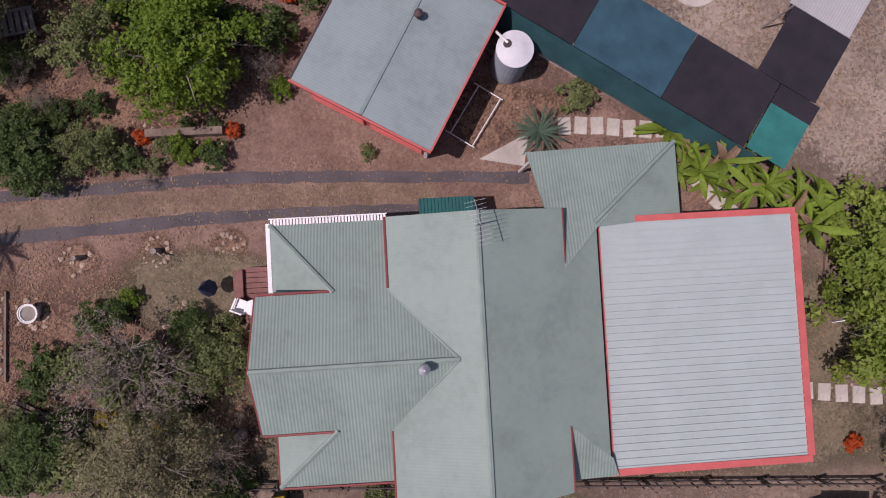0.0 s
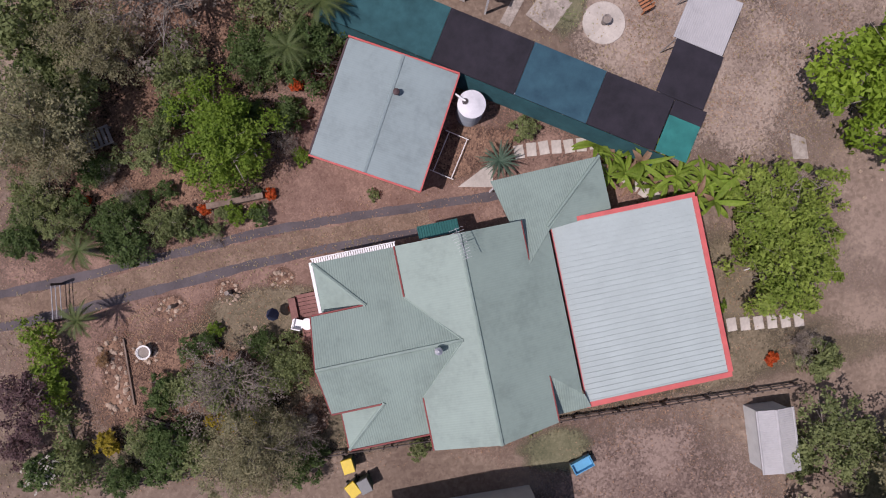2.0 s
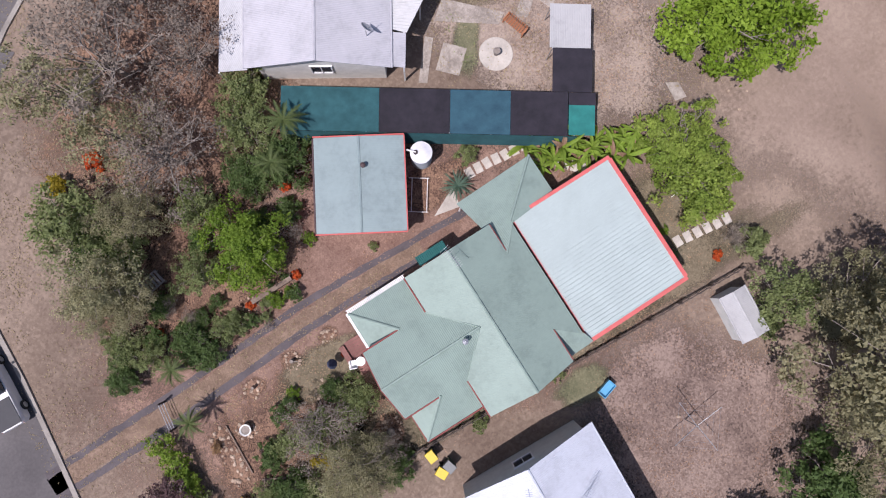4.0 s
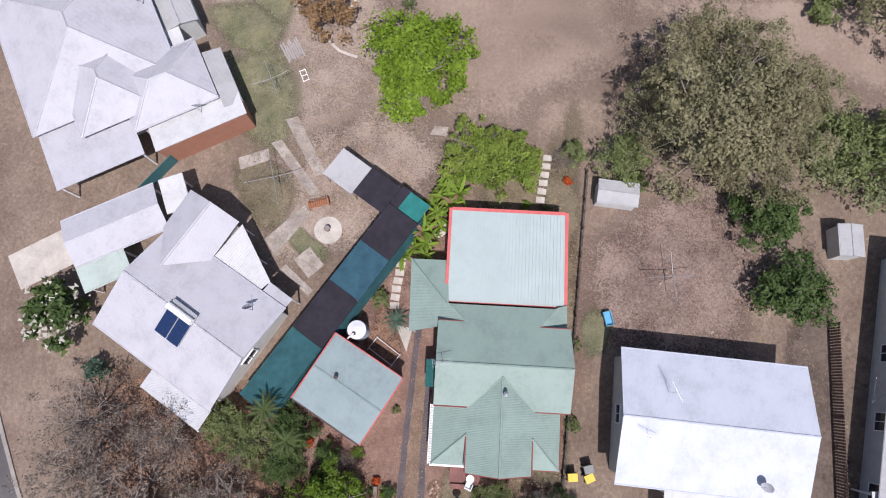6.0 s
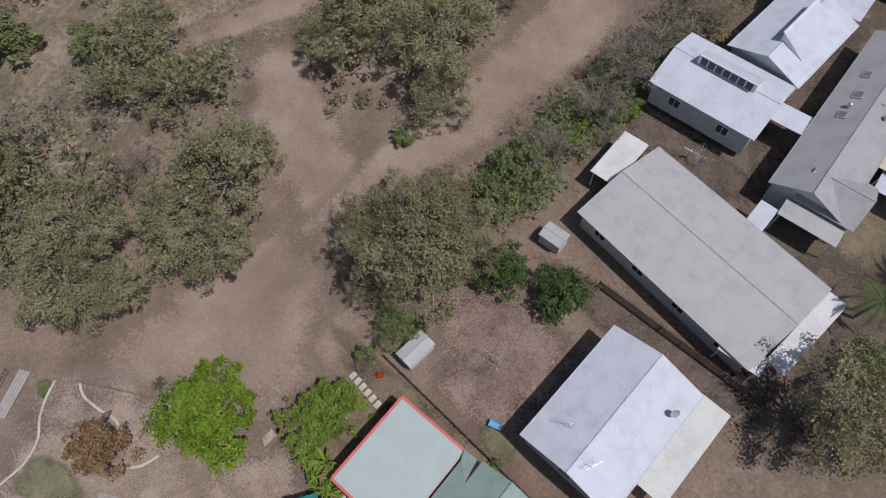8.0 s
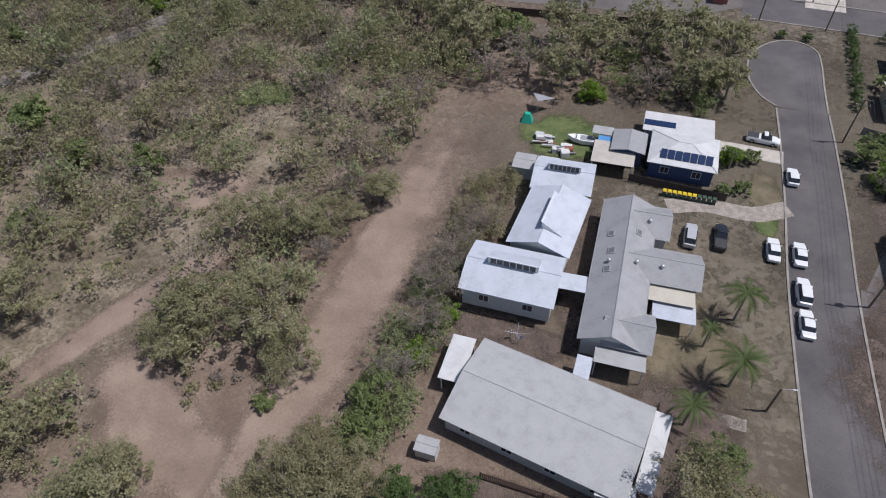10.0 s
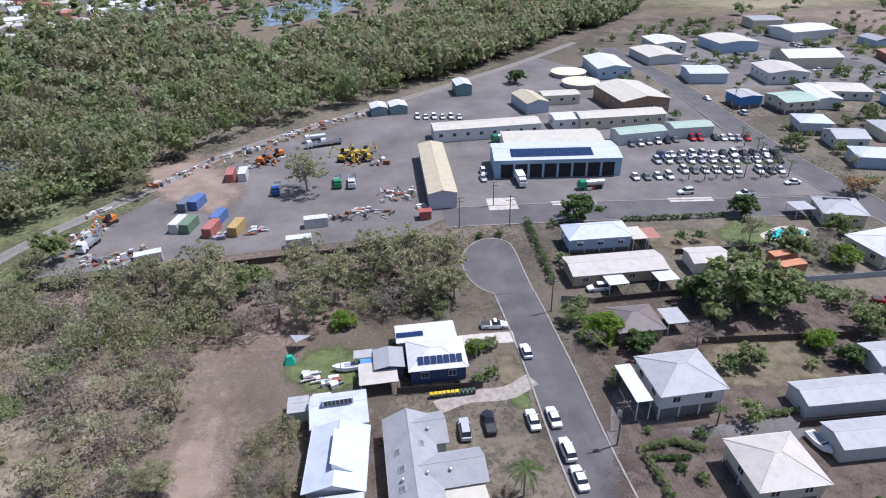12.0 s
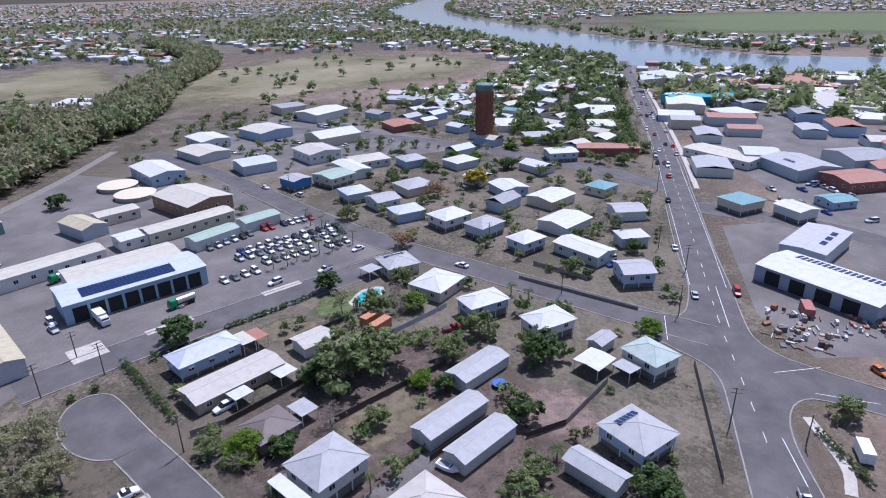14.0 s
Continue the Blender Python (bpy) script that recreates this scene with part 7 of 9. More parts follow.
for i in range(32):
    x, y = rnd.uniform(-235, -132), rnd.uniform(-385, -262)
    if all(abs(a - x) > 13 or abs(b - y) > 13 for a, b in HOUSES):
        car(x, y, rnd.choice([5, 95]), rnd.choice(["white", "silver", "white", "dark"]), rnd.choice(["sedan", "suv", "ute"]), group="cars in workshop yards", z=0.025)
for i in range(6):
    car(-6 - i * 3.2, -233 + i * 0.4, 92, "white", "sedan" if i % 2 else "suv", group="cars by the depot sheds", z=0.025)
for i in range(34):
    d = rnd.uniform(0, 1)
    k = int(90 + d * 150)
    if k < len(ROAD_M):
        p = offset(ROAD_M, k, rnd.choice([-5.2, -1.8, 1.8, 5.2]))
        car(p.x, p.y, 32 + (180 if i % 2 else 0), rnd.choice(["white", "silver", "dark", "red", "white"]), rnd.choice(["sedan", "suv", "hatch"]), "car on the wide main road", "cars on the main road", z=0.05)
for i in range(24):
    x, y = rnd.uniform(-330, -235), rnd.uniform(-100, -20)
    if clear_spot(x, y, 9):
        car(x, y, rnd.choice([60, -30]), rnd.choice(["white", "silver", "white", "blue"]), rnd.choice(["sedan", "suv", "ute"]), group="cars in yards by the main road", z=0.03)


def truck(x, y, rot, cab, load, label, length=7.5):
    ob = thing("truck", pose(x, y, 0.025, 0, 0, rot), label, "truck")
    a = length / 2
    part("cab", hull([(a - 2.0, 1.1, 0.6, 2.6, 0.1), (a - 0.5, 1.1, 0.5, 2.6, 0.15), (a, 1.05, 0.5, 1.7, 0.1)]), plain("paint_" + cab, PAINT[cab], 0.3), ob)
    part("windscreen", Geo().box(a - 0.22, 0, 2.05, 0.12, 1.8, 0.7), GLASS, ob)
    part("chassis", Geo().box(-0.3, 0, 0.75, length - 0.8, 1.0, 0.25), RUBBER, ob)
    if load == "tank":
        part("tank", Geo().tube((-a, 0, 1.8), (a - 2.3, 0, 1.8), 0.95, n=16), STEEL, ob)
    else:
        g = wall_ring(length - 2.4, 2.3, 0.9, 3.0 if load == "box" else 1.7, 0.08)
        part("load_body", g, WHITE if load == "box" else STEEL, ob).location = (-1.15, 0, 0)
        part("deck", Geo().box(-1.15, 0, 2.98 if load == "box" else 1.0, length - 2.6, 2.1, 0.06), WHITE if load == "box" else STEEL, ob)
    for wx in (a - 1.1, -a + 1.0, -a + 2.1):
        for sy in (-1, 1):
            part("wheel", Geo().tube((wx, sy * 0.98 - 0.15, 0.48), (wx, sy * 0.98 + 0.15, 0.48), 0.48, n=14), RUBBER, ob)
    return ob


for x, y, r, c, l, t in ((-34.0, -166.5, 92, "white", "box", "white box truck in front of the workshop"), (-53, -160.5, 5, "green", "tank", "green and silver tanker truck"), (-34, -203, 14, "green", "tank", "green tanker by the depot office"), (29.2, -205.5, 20, "white", "tray", "white tipper truck in the depot"), (24.5, -207, 15, "white", "tray", "white tipper truck in the depot"), (30.5, -211, 15, "white", "tank", "white tanker truck in the depot"), (15.3, -171.5, 92, "white", "tray", "white flatbed truck in the depot"), (37, -169, 95, "blue", "tray", "blue and white truck in the depot"), (78, -140, 80, "white", "tray", "white truck at the yard's edge"), (19.5, -172, 95, "green", "tray", "small green truck in the depot")):
    truck(x, y, r, c, l, t)


def container(x, y, rot, colour, label, L=6.06, w=2.44, h=2.6):
    ob = thing("shipping_container", pose(x, y, 0.025, 0, 0, rot), label, "container")
    m = plain("container_" + label.split()[0], tuple(0.66 * v + 0.07 for v in colour), 0.7, 0.0, 0.25)
    part("box", Geo().box(0, 0, h / 2, L, w, h), m, ob)
    for s in (-1, 1):
        for i in range(5):
            part("wall_rib", Geo().box(-L / 2 + 0.3 + i * (L - 0.6) / 4, s * (w / 2 + 0.02), h / 2, 0.18, 0.05, h - 0.3), m, ob)
        part("door", Geo().box(L / 2 + 0.02, s * w / 4, h / 2, 0.05, w / 2 - 0.08, h - 0.2), m, ob)
    return ob


for x, y, r, c, t in ((60.2, -160.5, 80, (0.10, 0.13, 0.20), "grey-blue steel shipping container"), (57.4, -161.5, 80, (0.03, 0.12, 0.38), "blue steel shipping container"), (58.6, -148.0, 80, (0.7, 0.7, 0.68), "white steel shipping container"), (55.7, -147.5, 80, (0.10, 0.20, 0.10), "green steel shipping container"), (49.3, -144.5, 80, (0.45, 0.10, 0.06), "red steel shipping container"), (49.0, -151.0, 80, (0.05, 0.16, 0.40), "blue steel shipping container"), (43.0, -144.5, 80, (0.5, 0.31, 0.06), "yellow steel shipping container"), (52.5, -180.3, 95, (0.40, 0.05, 0.04), "red steel shipping container"), (48.8, -180.6, 95, (0.62, 0.66, 0.70), "white steel shipping container"), (-84.0, -115.5, 10, (0.6, 0.20, 0.05), "orange steel shipping container"), (-83.5, -111.0, 10, (0.62, 0.24, 0.06), "orange steel shipping container"), (23.0, -145.5, 8, (0.66, 0.68, 0.68), "white site hut with a flat roof"), (26.0, -135.0, 8, (0.66, 0.68, 0.68), "white site hut with a flat roof"), (60.5, -131, 20, (0.7, 0.7, 0.68), "white steel storage box"), (-167, -38, 30, (0.40, 0.14, 0.09), "red steel shipping container")):
    container(x, y, r, c, t)


def digger(x, y, rot, colour, label):
    ob = thing("excavator", pose(x, y, 0.025, 0, 0, rot), label, "machine")
    m = plain("machine_" + label.split()[0], colour, 0.5)
    for s in (-1, 1):
        part("crawler", hull([(-1.7, 0.25, 0.15, 0.75, 0.05), (-1.3, 0.25, 0.0, 0.85, 0.05), (1.3, 0.25, 0.0, 0.85, 0.05), (1.7, 0.25, 0.15, 0.75, 0.05)]), RUBBER, ob).location = (0, s * 1.0, 0)
    part("house_body", Geo().box(-0.5, 0, 1.5, 2.6, 2.2, 1.1, taper=0.9), m, ob)
    part("cab", Geo().box(0.5, 0.6, 2.2, 1.3, 0.95, 1.5, taper=0.85), GLASS, ob)
    part("boom", Geo().tube((0.8, -0.2, 1.7), (3.2, -0.2, 3.6), 0.22, 0.18), m, ob)
    part("stick", Geo().tube((3.2, -0.2, 3.6), (4.6, -0.2, 1.6), 0.16, 0.12), m, ob)
    part("bucket", Geo().box(4.6, -0.2, 1.2, 0.8, 0.9, 0.7, taper=0.6), m, ob)
    return ob


for i in range(6):
    digger(12.0 + (i % 3) * 3.6, -190.5 - (i // 3) * 5, 30 + i * 67, (0.45, 0.30, 0.04), "yellow excavator among parked machines")
digger(41, -198, 20, (0.6, 0.18, 0.03), "orange excavator in the depot")
digger(45, -192, 160, (0.6, 0.18, 0.03), "orange excavator in the depot")
digger(78, -153, 60, (0.6, 0.14, 0.03), "orange excavator at the depot's edge")


def junk(x, y, rot, w, l, seed, label, colours=((0.4, 0.36, 0.3), (0.5, 0.5, 0.5), (0.3, 0.1, 0.06), (0.2, 0.2, 0.22), (0.62, 0.62, 0.6))):
    """A heap of stacked boards, pipes and boxes."""
    ob = thing("material_stack", pose(x, y, 0.025, 0, 0, rot), label, "stack")
    r = random.Random(seed)
    for i in range(14):
        c = colours[r.randrange(len(colours))]
        m = plain("junk_%d_%d" % (int(c[0] * 100), int(c[2] * 100)), c, 0.7)
        h = r.uniform(0.25, 1.0)
        px, py, q = r.uniform(-w, w) / 2, r.uniform(-l, l) / 2, r.uniform(-15, 15)
        if i % 3 == 0:
            part("pipe", Geo().tube((px - 1.2, py, 0.2 + h * 0.3), (px + 1.2, py + r.uniform(-0.6, 0.6), 0.2 + h * 0.3), 0.17, n=8), m, ob)
        else:
            part("crate", Geo().box(px, py, h / 2, r.uniform(0.5, 1.8), r.uniform(0.5, 1.4), h, q, 0.95), m, ob)
    return ob


for i, (x, y, r, w, l) in enumerate(((72, -132.5, 10, 9, 4), (66, -130, 10, 8, 3), (80, -148, 60, 8, 4), (84, -160, 60, 6, 3), (66, -190, 50, 14, 3), (54, -204, 45, 14, 3), (38, -222, 40, 14, 3), (28, -232, 40, 12, 3), (50, -186, 30, 7, 4), (3.2, -163.5, 5, 6, 5), (-5.5, -152.5, 5, 4, 3), (12, -153, 5, 5, 3), (46, -142, 10, 6, 3), (38, -144, 10, 5, 4), (-160, -35, 30, 12, 10), (-166, -28, 30, 12, 8), (-172, -25, 30, 8, 8), (14.8, -84, 10, 4, 2), (17.2, -86, 10, 3, 3), (-52, -160, 5, 3, 2))):
    junk(x, y, r, w, l, i, "mixed stack of pipes, crates and scrap")

def clutter(areas, n, colour, seed, label):
    """Small crates, sheets and lengths of pipe strewn about the yards."""
    g, r = Geo(), random.Random(seed)
    for cx, cy, rx, ry, rot in areas:
        c, s = math.cos(radians(rot)), math.sin(radians(rot))
        for i in range(n):
            u, v = r.uniform(-rx, rx), r.uniform(-ry, ry)
            x, y, h = cx + u * c - v * s, cy + u * s + v * c, r.choice((0.15, 0.3, 0.6, 0.9, 1.3))
            if r.random() < 0.25:
                t = r.uniform(0, 6.28)
                g.tube((x, y, 0.2), (x + 2.6 * math.cos(t), y + 2.6 * math.sin(t), 0.25), 0.14, n=6)
            else:
                g.box(x, y, h / 2 + 0.03, r.uniform(0.5, 2.2), r.uniform(0.4, 1.3), h, r.uniform(0, 180), 0.94)
    ob = part("yard_clutter", g, surface("clutter_" + label.split()[0], tuple(v * 0.6 for v in colour), colour, 0.8, 0.8, 0.3, per="island"))
    tagged(ob, label, "clutter", kind="stuff")


CLUTTER = [(72, -134, 9, 3, 10), (82, -146, 8, 2.5, 60), (66, -188, 16, 2.5, 55), (44, -212, 16, 2.5, 48), (22, -234, 14, 2.5, 44), (44, -193, 6, 4, 20), (12, -190, 7, 4, 0), (2, -162, 5, 4, 0), (14, -150, 12, 2, 5), (-158, -40, 8, 5, 30), (-152, -34, 5, 7, 20), (-172, -24, 6, 4, 20), (-255, -72, 8, 6, 30)]
for shade_, amount, words in (((0.62, 0.6, 0.57), 9, "pale sheets, crates and pipes strewn about the yards"), ((0.34, 0.14, 0.08), 7, "rusty crates and pipes strewn about the yards"), ((0.16, 0.15, 0.15), 7, "dark scrap and machine parts strewn about the yards"), ((0.36, 0.28, 0.2), 6, "brown timber and pallets strewn about the yards")):
    clutter(CLUTTER, amount, shade_, amount + int(100 * shade_[0]), words)

# ---- round the green-roofed house ----
def strip(pts, width, material, label, category, z, wobble=0.05, name="driveway", seed=1):
    structure(name, ribbon(smooth_line(pts, 0.6), -width / 2, width / 2, z, wobble, seed), material, label, category)


strip([(-27, 1.9), (-18, 2.7), (-12, 3.3), (-6.8, 3.83), (4.2, 4.05)], 0.46, STRIP, "worn dark bitumen wheel strip", "driveway", 0.032)
strip([(-27, 0.3), (-18.4, 1.0), (-12, 1.75), (-7.3, 2.3), (0.5, 2.75)], 0.48, STRIP, "worn dark bitumen wheel strip", "driveway", 0.032, seed=2)
strip([(-27, 1.15), (-18, 1.85), (-12, 2.4), (-7.3, 2.9), (0.5, 3.3)], 1.15, DRYGRASS, "dry grass between the wheel strips", "ground", 0.03, 0.1, "ground_patch", 3)
strip([(-20.9, -82.0), (-16, -79.0), (-9, -78.6), (-4, -76.5)], 3.2, OLDCONCRETE, "worn tan curved concrete driveway", "driveway", 0.035)
strip([(-19.8, -94.2), (-12, -94.0), (-7, -93.5)], 3.4, CONCRETE, "pale concrete driveway to the garage", "driveway", 0.035)
strip([(-6.2, -43.0), (-17.5, -43.3)], 1.6, CONCRETE, "straight pale concrete footpath", "path", 0.03)
strip([(-30, -66.5), (-45, -66.3), (-62, -67.3)], 4.6, OLDASPHALT, "grey asphalt driveway beside the raised cottage", "driveway", 0.03)
strip([(-26.5, -149.5), (-26.5, -157)], 8.0, CONCRETE, "pale concrete crossover into the depot", "driveway", 0.045)
strip([(-40, -152.0), (-52, -151.6)], 2.6, CONCRETE, "pale concrete crossover slab", "driveway", 0.045)
strip([(-72, -150.4), (-84, -149.8)], 2.6, CONCRETE, "pale concrete crossover slab", "driveway", 0.045)
strip([(-105, -10.5), (-112, -13.5), (-122, -23)], 2.0, CONCRETE, "pale curved concrete footpath", "path", 0.05)
structure("pavement", ribbon(ROAD_M[86:190], -9.4, -7.2, 0.045), CONCRETE, "pale footpath beside the main road", "pavement")

PAVER = Geo().box(0, 0, 0.03, 0.52, 0.72, 0.06, 0, 0.96).mesh("paver")
PAVER.materials.append(CONCRETE)
path = thing("paver_path", pose(0, 0, 0), "row of square pale concrete stepping pavers", "path")
for i in range(7):
    part("paver", PAVER, None, path).matrix_local = pose(5.6 + i * 0.66, 6.15 + 0.05 * math.sin(i), 0, 0, 0, 3 * (-1) ** i)
for i in range(6):
    part("paver", PAVER, None, path).matrix_local = pose(10.2 + i * 0.43, 4.95 - i * 0.42, 0, 0, 0, -45 + 3 * (-1) ** i)
for i in range(6):
    part("paver", PAVER, None, path).matrix_local = pose(15.5 + i * 0.72, -4.3 - 0.05 * i, 0, 0, 0, 2 * (-1) ** i)
structure("concrete_slab", Geo().slab([(2.2, 4.75, 0.05), (4.0, 4.5, 0.05), (4.15, 5.85, 0.05)], 0.05), CONCRETE, "three-cornered pale concrete slab", "pavement")

# shade-cloth house
shade = thing("shade_house", pose(-3.1, 15.0, 0, 0, 0, -29.4), "long low shade-cloth house of teal and black panels", "shade house")
for a, b, m in ((0, 6.1, TEALCLOTH), (6.1, 10.5, BLACKCLOTH), (10.5, 14.3, BLUECLOTH), (14.3, 17.9, BLACKCLOTH)):
    part("shade_panel", Geo().slab([(a + 0.01, -1.35, 2.1), (b - 0.01, -1.35, 2.1), (b - 0.01, 1.4, 2.2), (a + 0.01, 1.4, 2.2)], 0.02), m, shade)
part("shade_panel", Geo().slab([(17.95, -1.3, 2.12), (19.6, -1.3, 2.12), (19.6, 0.6, 2.17), (17.95, 0.6, 2.17)], 0.02), GREENCLOTH, shade, "bright teal shade panel")
part("shade_panel", Geo().slab([(16.9, 1.42, 2.2), (19.4, 1.42, 2.2), (19.4, 4.2, 2.25), (16.9, 4.2, 2.25)], 0.02), BLACKCLOTH, shade)
part("shade_panel", Geo().slab([(17.95, 0.62, 2.14), (19.65, 0.62, 2.14), (19.65, 1.4, 2.17), (17.95, 1.4, 2.17)], 0.02), BLACKCLOTH, shade)
part("iron_roof", Geo().slab([(16.7, 4.22, 2.25), (19.3, 4.22, 2.25), (19.3, 7.0, 2.35), (16.7, 7.0, 2.35)], 0.03), roof_mat("zinc", "x"), shade, "grey corrugated iron roof")
part("side_cloth", Geo().slab([(0, -1.75, 0.9), (18.5, -1.75, 0.9), (18.5, -1.37, 2.08), (0, -1.37, 2.08)], 0.02), TEALCLOTH, shade)
for i in range(8):
    for v in (-1.3, 1.35):
        part("post", Geo().tube((0.1 + i * 2.6, v, 0), (0.1 + i * 2.6, v, 2.1), 0.04, n=6), STEEL, shade)
for u, v in ((16.8, 6.9), (19.2, 6.9), (16.9, 4.2), (19.3, 4.2)):
    part("post", Geo().tube((u, v, 0), (u, v, 2.22), 0.04, n=6), STEEL, shade)

tank = thing("water_tank", pose(3.25, 8.45, 0), "grey corrugated round rainwater tank with pale lid", "tank")
prof = []
for i in range(14):
    prof += [(0.66, i * 0.15), (0.685, i * 0.15 + 0.075)]
part("tank_wall", Geo().lathe(0, 0, prof + [(0.66, 2.1)], 28), plain("tank_grey", (0.27, 0.31, 0.35), 0.5), tank)
part("tank_lid", Geo().lathe(0, 0, [(0.7, 2.1), (0.7, 2.14), (0.3, 2.24), (0.02, 2.27)], 28), plain("tank_lid", (0.62, 0.62, 0.64), 0.5), tank)
part("inlet", Geo().lathe(-0.3, 0.15, [(0.15, 2.2), (0.15, 2.3), (0.13, 2.31)], 14), plain("dark_mesh", (0.06, 0.05, 0.05), 0.9), tank)
part("pipe", Geo().tube((-0.75, 0.55, 2.35), (-0.3, 0.15, 2.33), 0.05), WHITE, tank)

# pipe frame by the shed
frame_ob = thing("pipe_frame", pose(2.0, 6.4, 0, 0, 0, 60), "thin white pipe frame on the ground", "frame")
for a, b in (((-1.1, -0.5, 0.3), (1.1, -0.5, 0.3)), ((-1.1, 0.5, 0.3), (1.1, 0.5, 0.3)), ((-1.1, -0.6, 0.32), (-1.1, 0.7, 0.32)), ((1.1, -0.6, 0.32), (1.1, 0.7, 0.32))):
    part("pipe", Geo().tube(a, b, 0.025, n=6), WHITE, frame_ob)
for u in (-1.1, 1.1):
    part("leg", Geo().tube((u, 0, 0), (u, 0, 0.32), 0.025, n=6), WHITE, frame_ob)


def hoist(x, y, r, rot, label):
    """A rotary clothes line."""
    ob = thing("clothes_line", pose(x, y, 0, 0, 0, rot), label, "clothes line")
    part("pole", Geo().tube((0, 0, 0), (0, 0, 1.9), 0.035, n=8), STEEL, ob)
    for k in range(4):
        t = math.pi * k / 2
        part("arm", Geo().tube((0, 0, 1.75), (r * math.cos(t), r * math.sin(t), 1.95), 0.022, n=6), STEEL, ob)
    for q in (0.45, 0.7, 0.97):
        for k in range(4):
            t, u = math.pi * k / 2, math.pi * (k + 1) / 2
            part("line", Geo().tube((q * r * math.cos(t), q * r * math.sin(t), 1.75 + 0.2 * q), (q * r * math.cos(u), q * r * math.sin(u), 1.75 + 0.2 * q), 0.005, n=4), STEEL, ob)
    return ob


hoist(14.3, 16.9, 2.3, 20, "bare rotary clothes line in the back yard")
hoist(10.2, -14.6, 1.9, 10, "bare rotary clothes line on dusty ground")
hoist(22.6, 18.6, 1.6, 30, "rotary clothes line with grey sheets")
hoist(3.5, -27.6 - 2.5, 1.3, 35, "small rotary clothes line beside the hall")
hoist(9.8, -45.2, 1.6, 12, "rotary clothes line hung with washing")
for i in range(7):
    sh = thing("washing", pose(9.0 + i * 0.27, -45.2 + 0.3 * math.sin(i), 1.1), "pale washing hung on a line", "laundry", "washing on the line")
    part("cloth", Geo().box(0, 0, 0.35, 0.22, 0.03, 0.7 + 0.1 * (i % 3), 20 * i), plain("cloth_%d" % (i % 3), [(0.6, 0.6, 0.65), (0.3, 0.35, 0.5), (0.65, 0.6, 0.6)][i % 3], 0.8), sh)

disc = thing("patio_disc", pose(10.95, 12.3, 0), "round worn concrete patio disc", "pavement")
part("disc", Geo().lathe(0, 0, [(1.15, 0.0), (1.12, 0.05), (0.6, 0.055), (0.02, 0.056)], 36), CONCRETE, disc)


def pot(x, y, r, h, colour, label):
    ob = thing("flower_pot", pose(x, y, 0.0), label, "pot")
    m = plain("pot_" + label.split()[0], colour, 0.7)
    part("pot", Geo().lathe(0, 0, [(r * 0.7, 0.0), (r, h), (r * 1.1, h), (r * 1.1, h * 0.94), (r * 0.85, h * 0.93), (r * 0.75, h * 0.7)], 20), m, ob)
    part("soil", Geo().lathe(0, 0, [(r * 0.8, h * 0.7), (r * 0.8, h * 0.82), (0.01, h * 0.85)], 16), BARK, ob)
    return ob


pot(10.95, 12.3, 0.22, 0.62, (0.25, 0.22, 0.2), "grey stone bowl on the patio disc")
pot(-14.7, -1.5, 0.34, 0.5, (0.72, 0.71, 0.68), "white round planter tub")
pot(-6.75, -6.0, 0.25, 0.5, (0.12, 0.09, 0.08), "dark clay pot among rocks")
for corners in (((8.25, 14.61), (9.43, 13.54), (8.09, 12.15), (6.91, 13.22)), ((9.58, 17.28), (12.8, 14.5), (12.09, 13.96), (8.38, 16.16)), ((7.36, 15.55), (7.8, 15.2), (6.0, 12.7), (5.5, 13.0)),
                ((19.9, 17.4), (20.3, 16.4), (15.7, 13.3), (15.3, 14.1)), ((17.7, 18.2), (18.1, 17.4), (14.0, 13.45), (13.35, 14.0)), ((16.1, 20.7), (17.2, 18.3), (16.2, 18.1), (15.1, 20.3)), ((20.0, 5.3), (20.8, 4.9), (20.8, 3.8), (20.0, 3.9))):
    structure("concrete_slab", Geo().slab([(x, y, 0.035) for x, y in corners][::-1], 0.04), OLDCONCRETE, "old worn concrete yard slab", "pavement")
bench = thing("garden_bench", pose(12.9, 13.3, 0, 0, 0, -68), "orange-brown slatted wooden garden bench", "bench")
BW_ = plain("bench_wood", (0.36, 0.15, 0.07), 0.6)
for i in range(9):
    part("slat", Geo().box(-0.72 + i * 0.18, 0, 0.45, 0.12, 0.5, 0.035), BW_, bench)
for i in range(9):
    part("back_slat", Geo().box(-0.72 + i * 0.18, 0.27, 0.68, 0.1, 0.03, 0.4), BW_, bench)
for u in (-0.8, 0.8):
    part("arm_rest", Geo().box(u, 0, 0.62, 0.08, 0.6, 0.05), BW_, bench)
    for v in (-0.22, 0.24):
        part("leg", Geo().box(u, v, 0.31, 0.07, 0.07, 0.62), BW_, bench)

# solar water heater and dishes on the white house
heater = thing("solar_water_heater", pose(2.0, 20.9, 0, 0, 0, -28) @ pose(0, 0, 4.42, 0, -15, 0), "roof solar water heater with two blue collectors", "water heater")
for v in (-0.55, 0.55):
    part("collector", Geo().box(-0.4, v, 0.09, 1.9, 1.0, 0.08), SOLAR, heater)
part("tank", Geo().tube((0.85, -1.1, 0.3), (0.85, 1.1, 0.3), 0.26, n=16), WHITE, heater)
part("base_frame", Geo().box(0.1, 0, 0.03, 2.6, 2.2, 0.05), STEEL, heater)


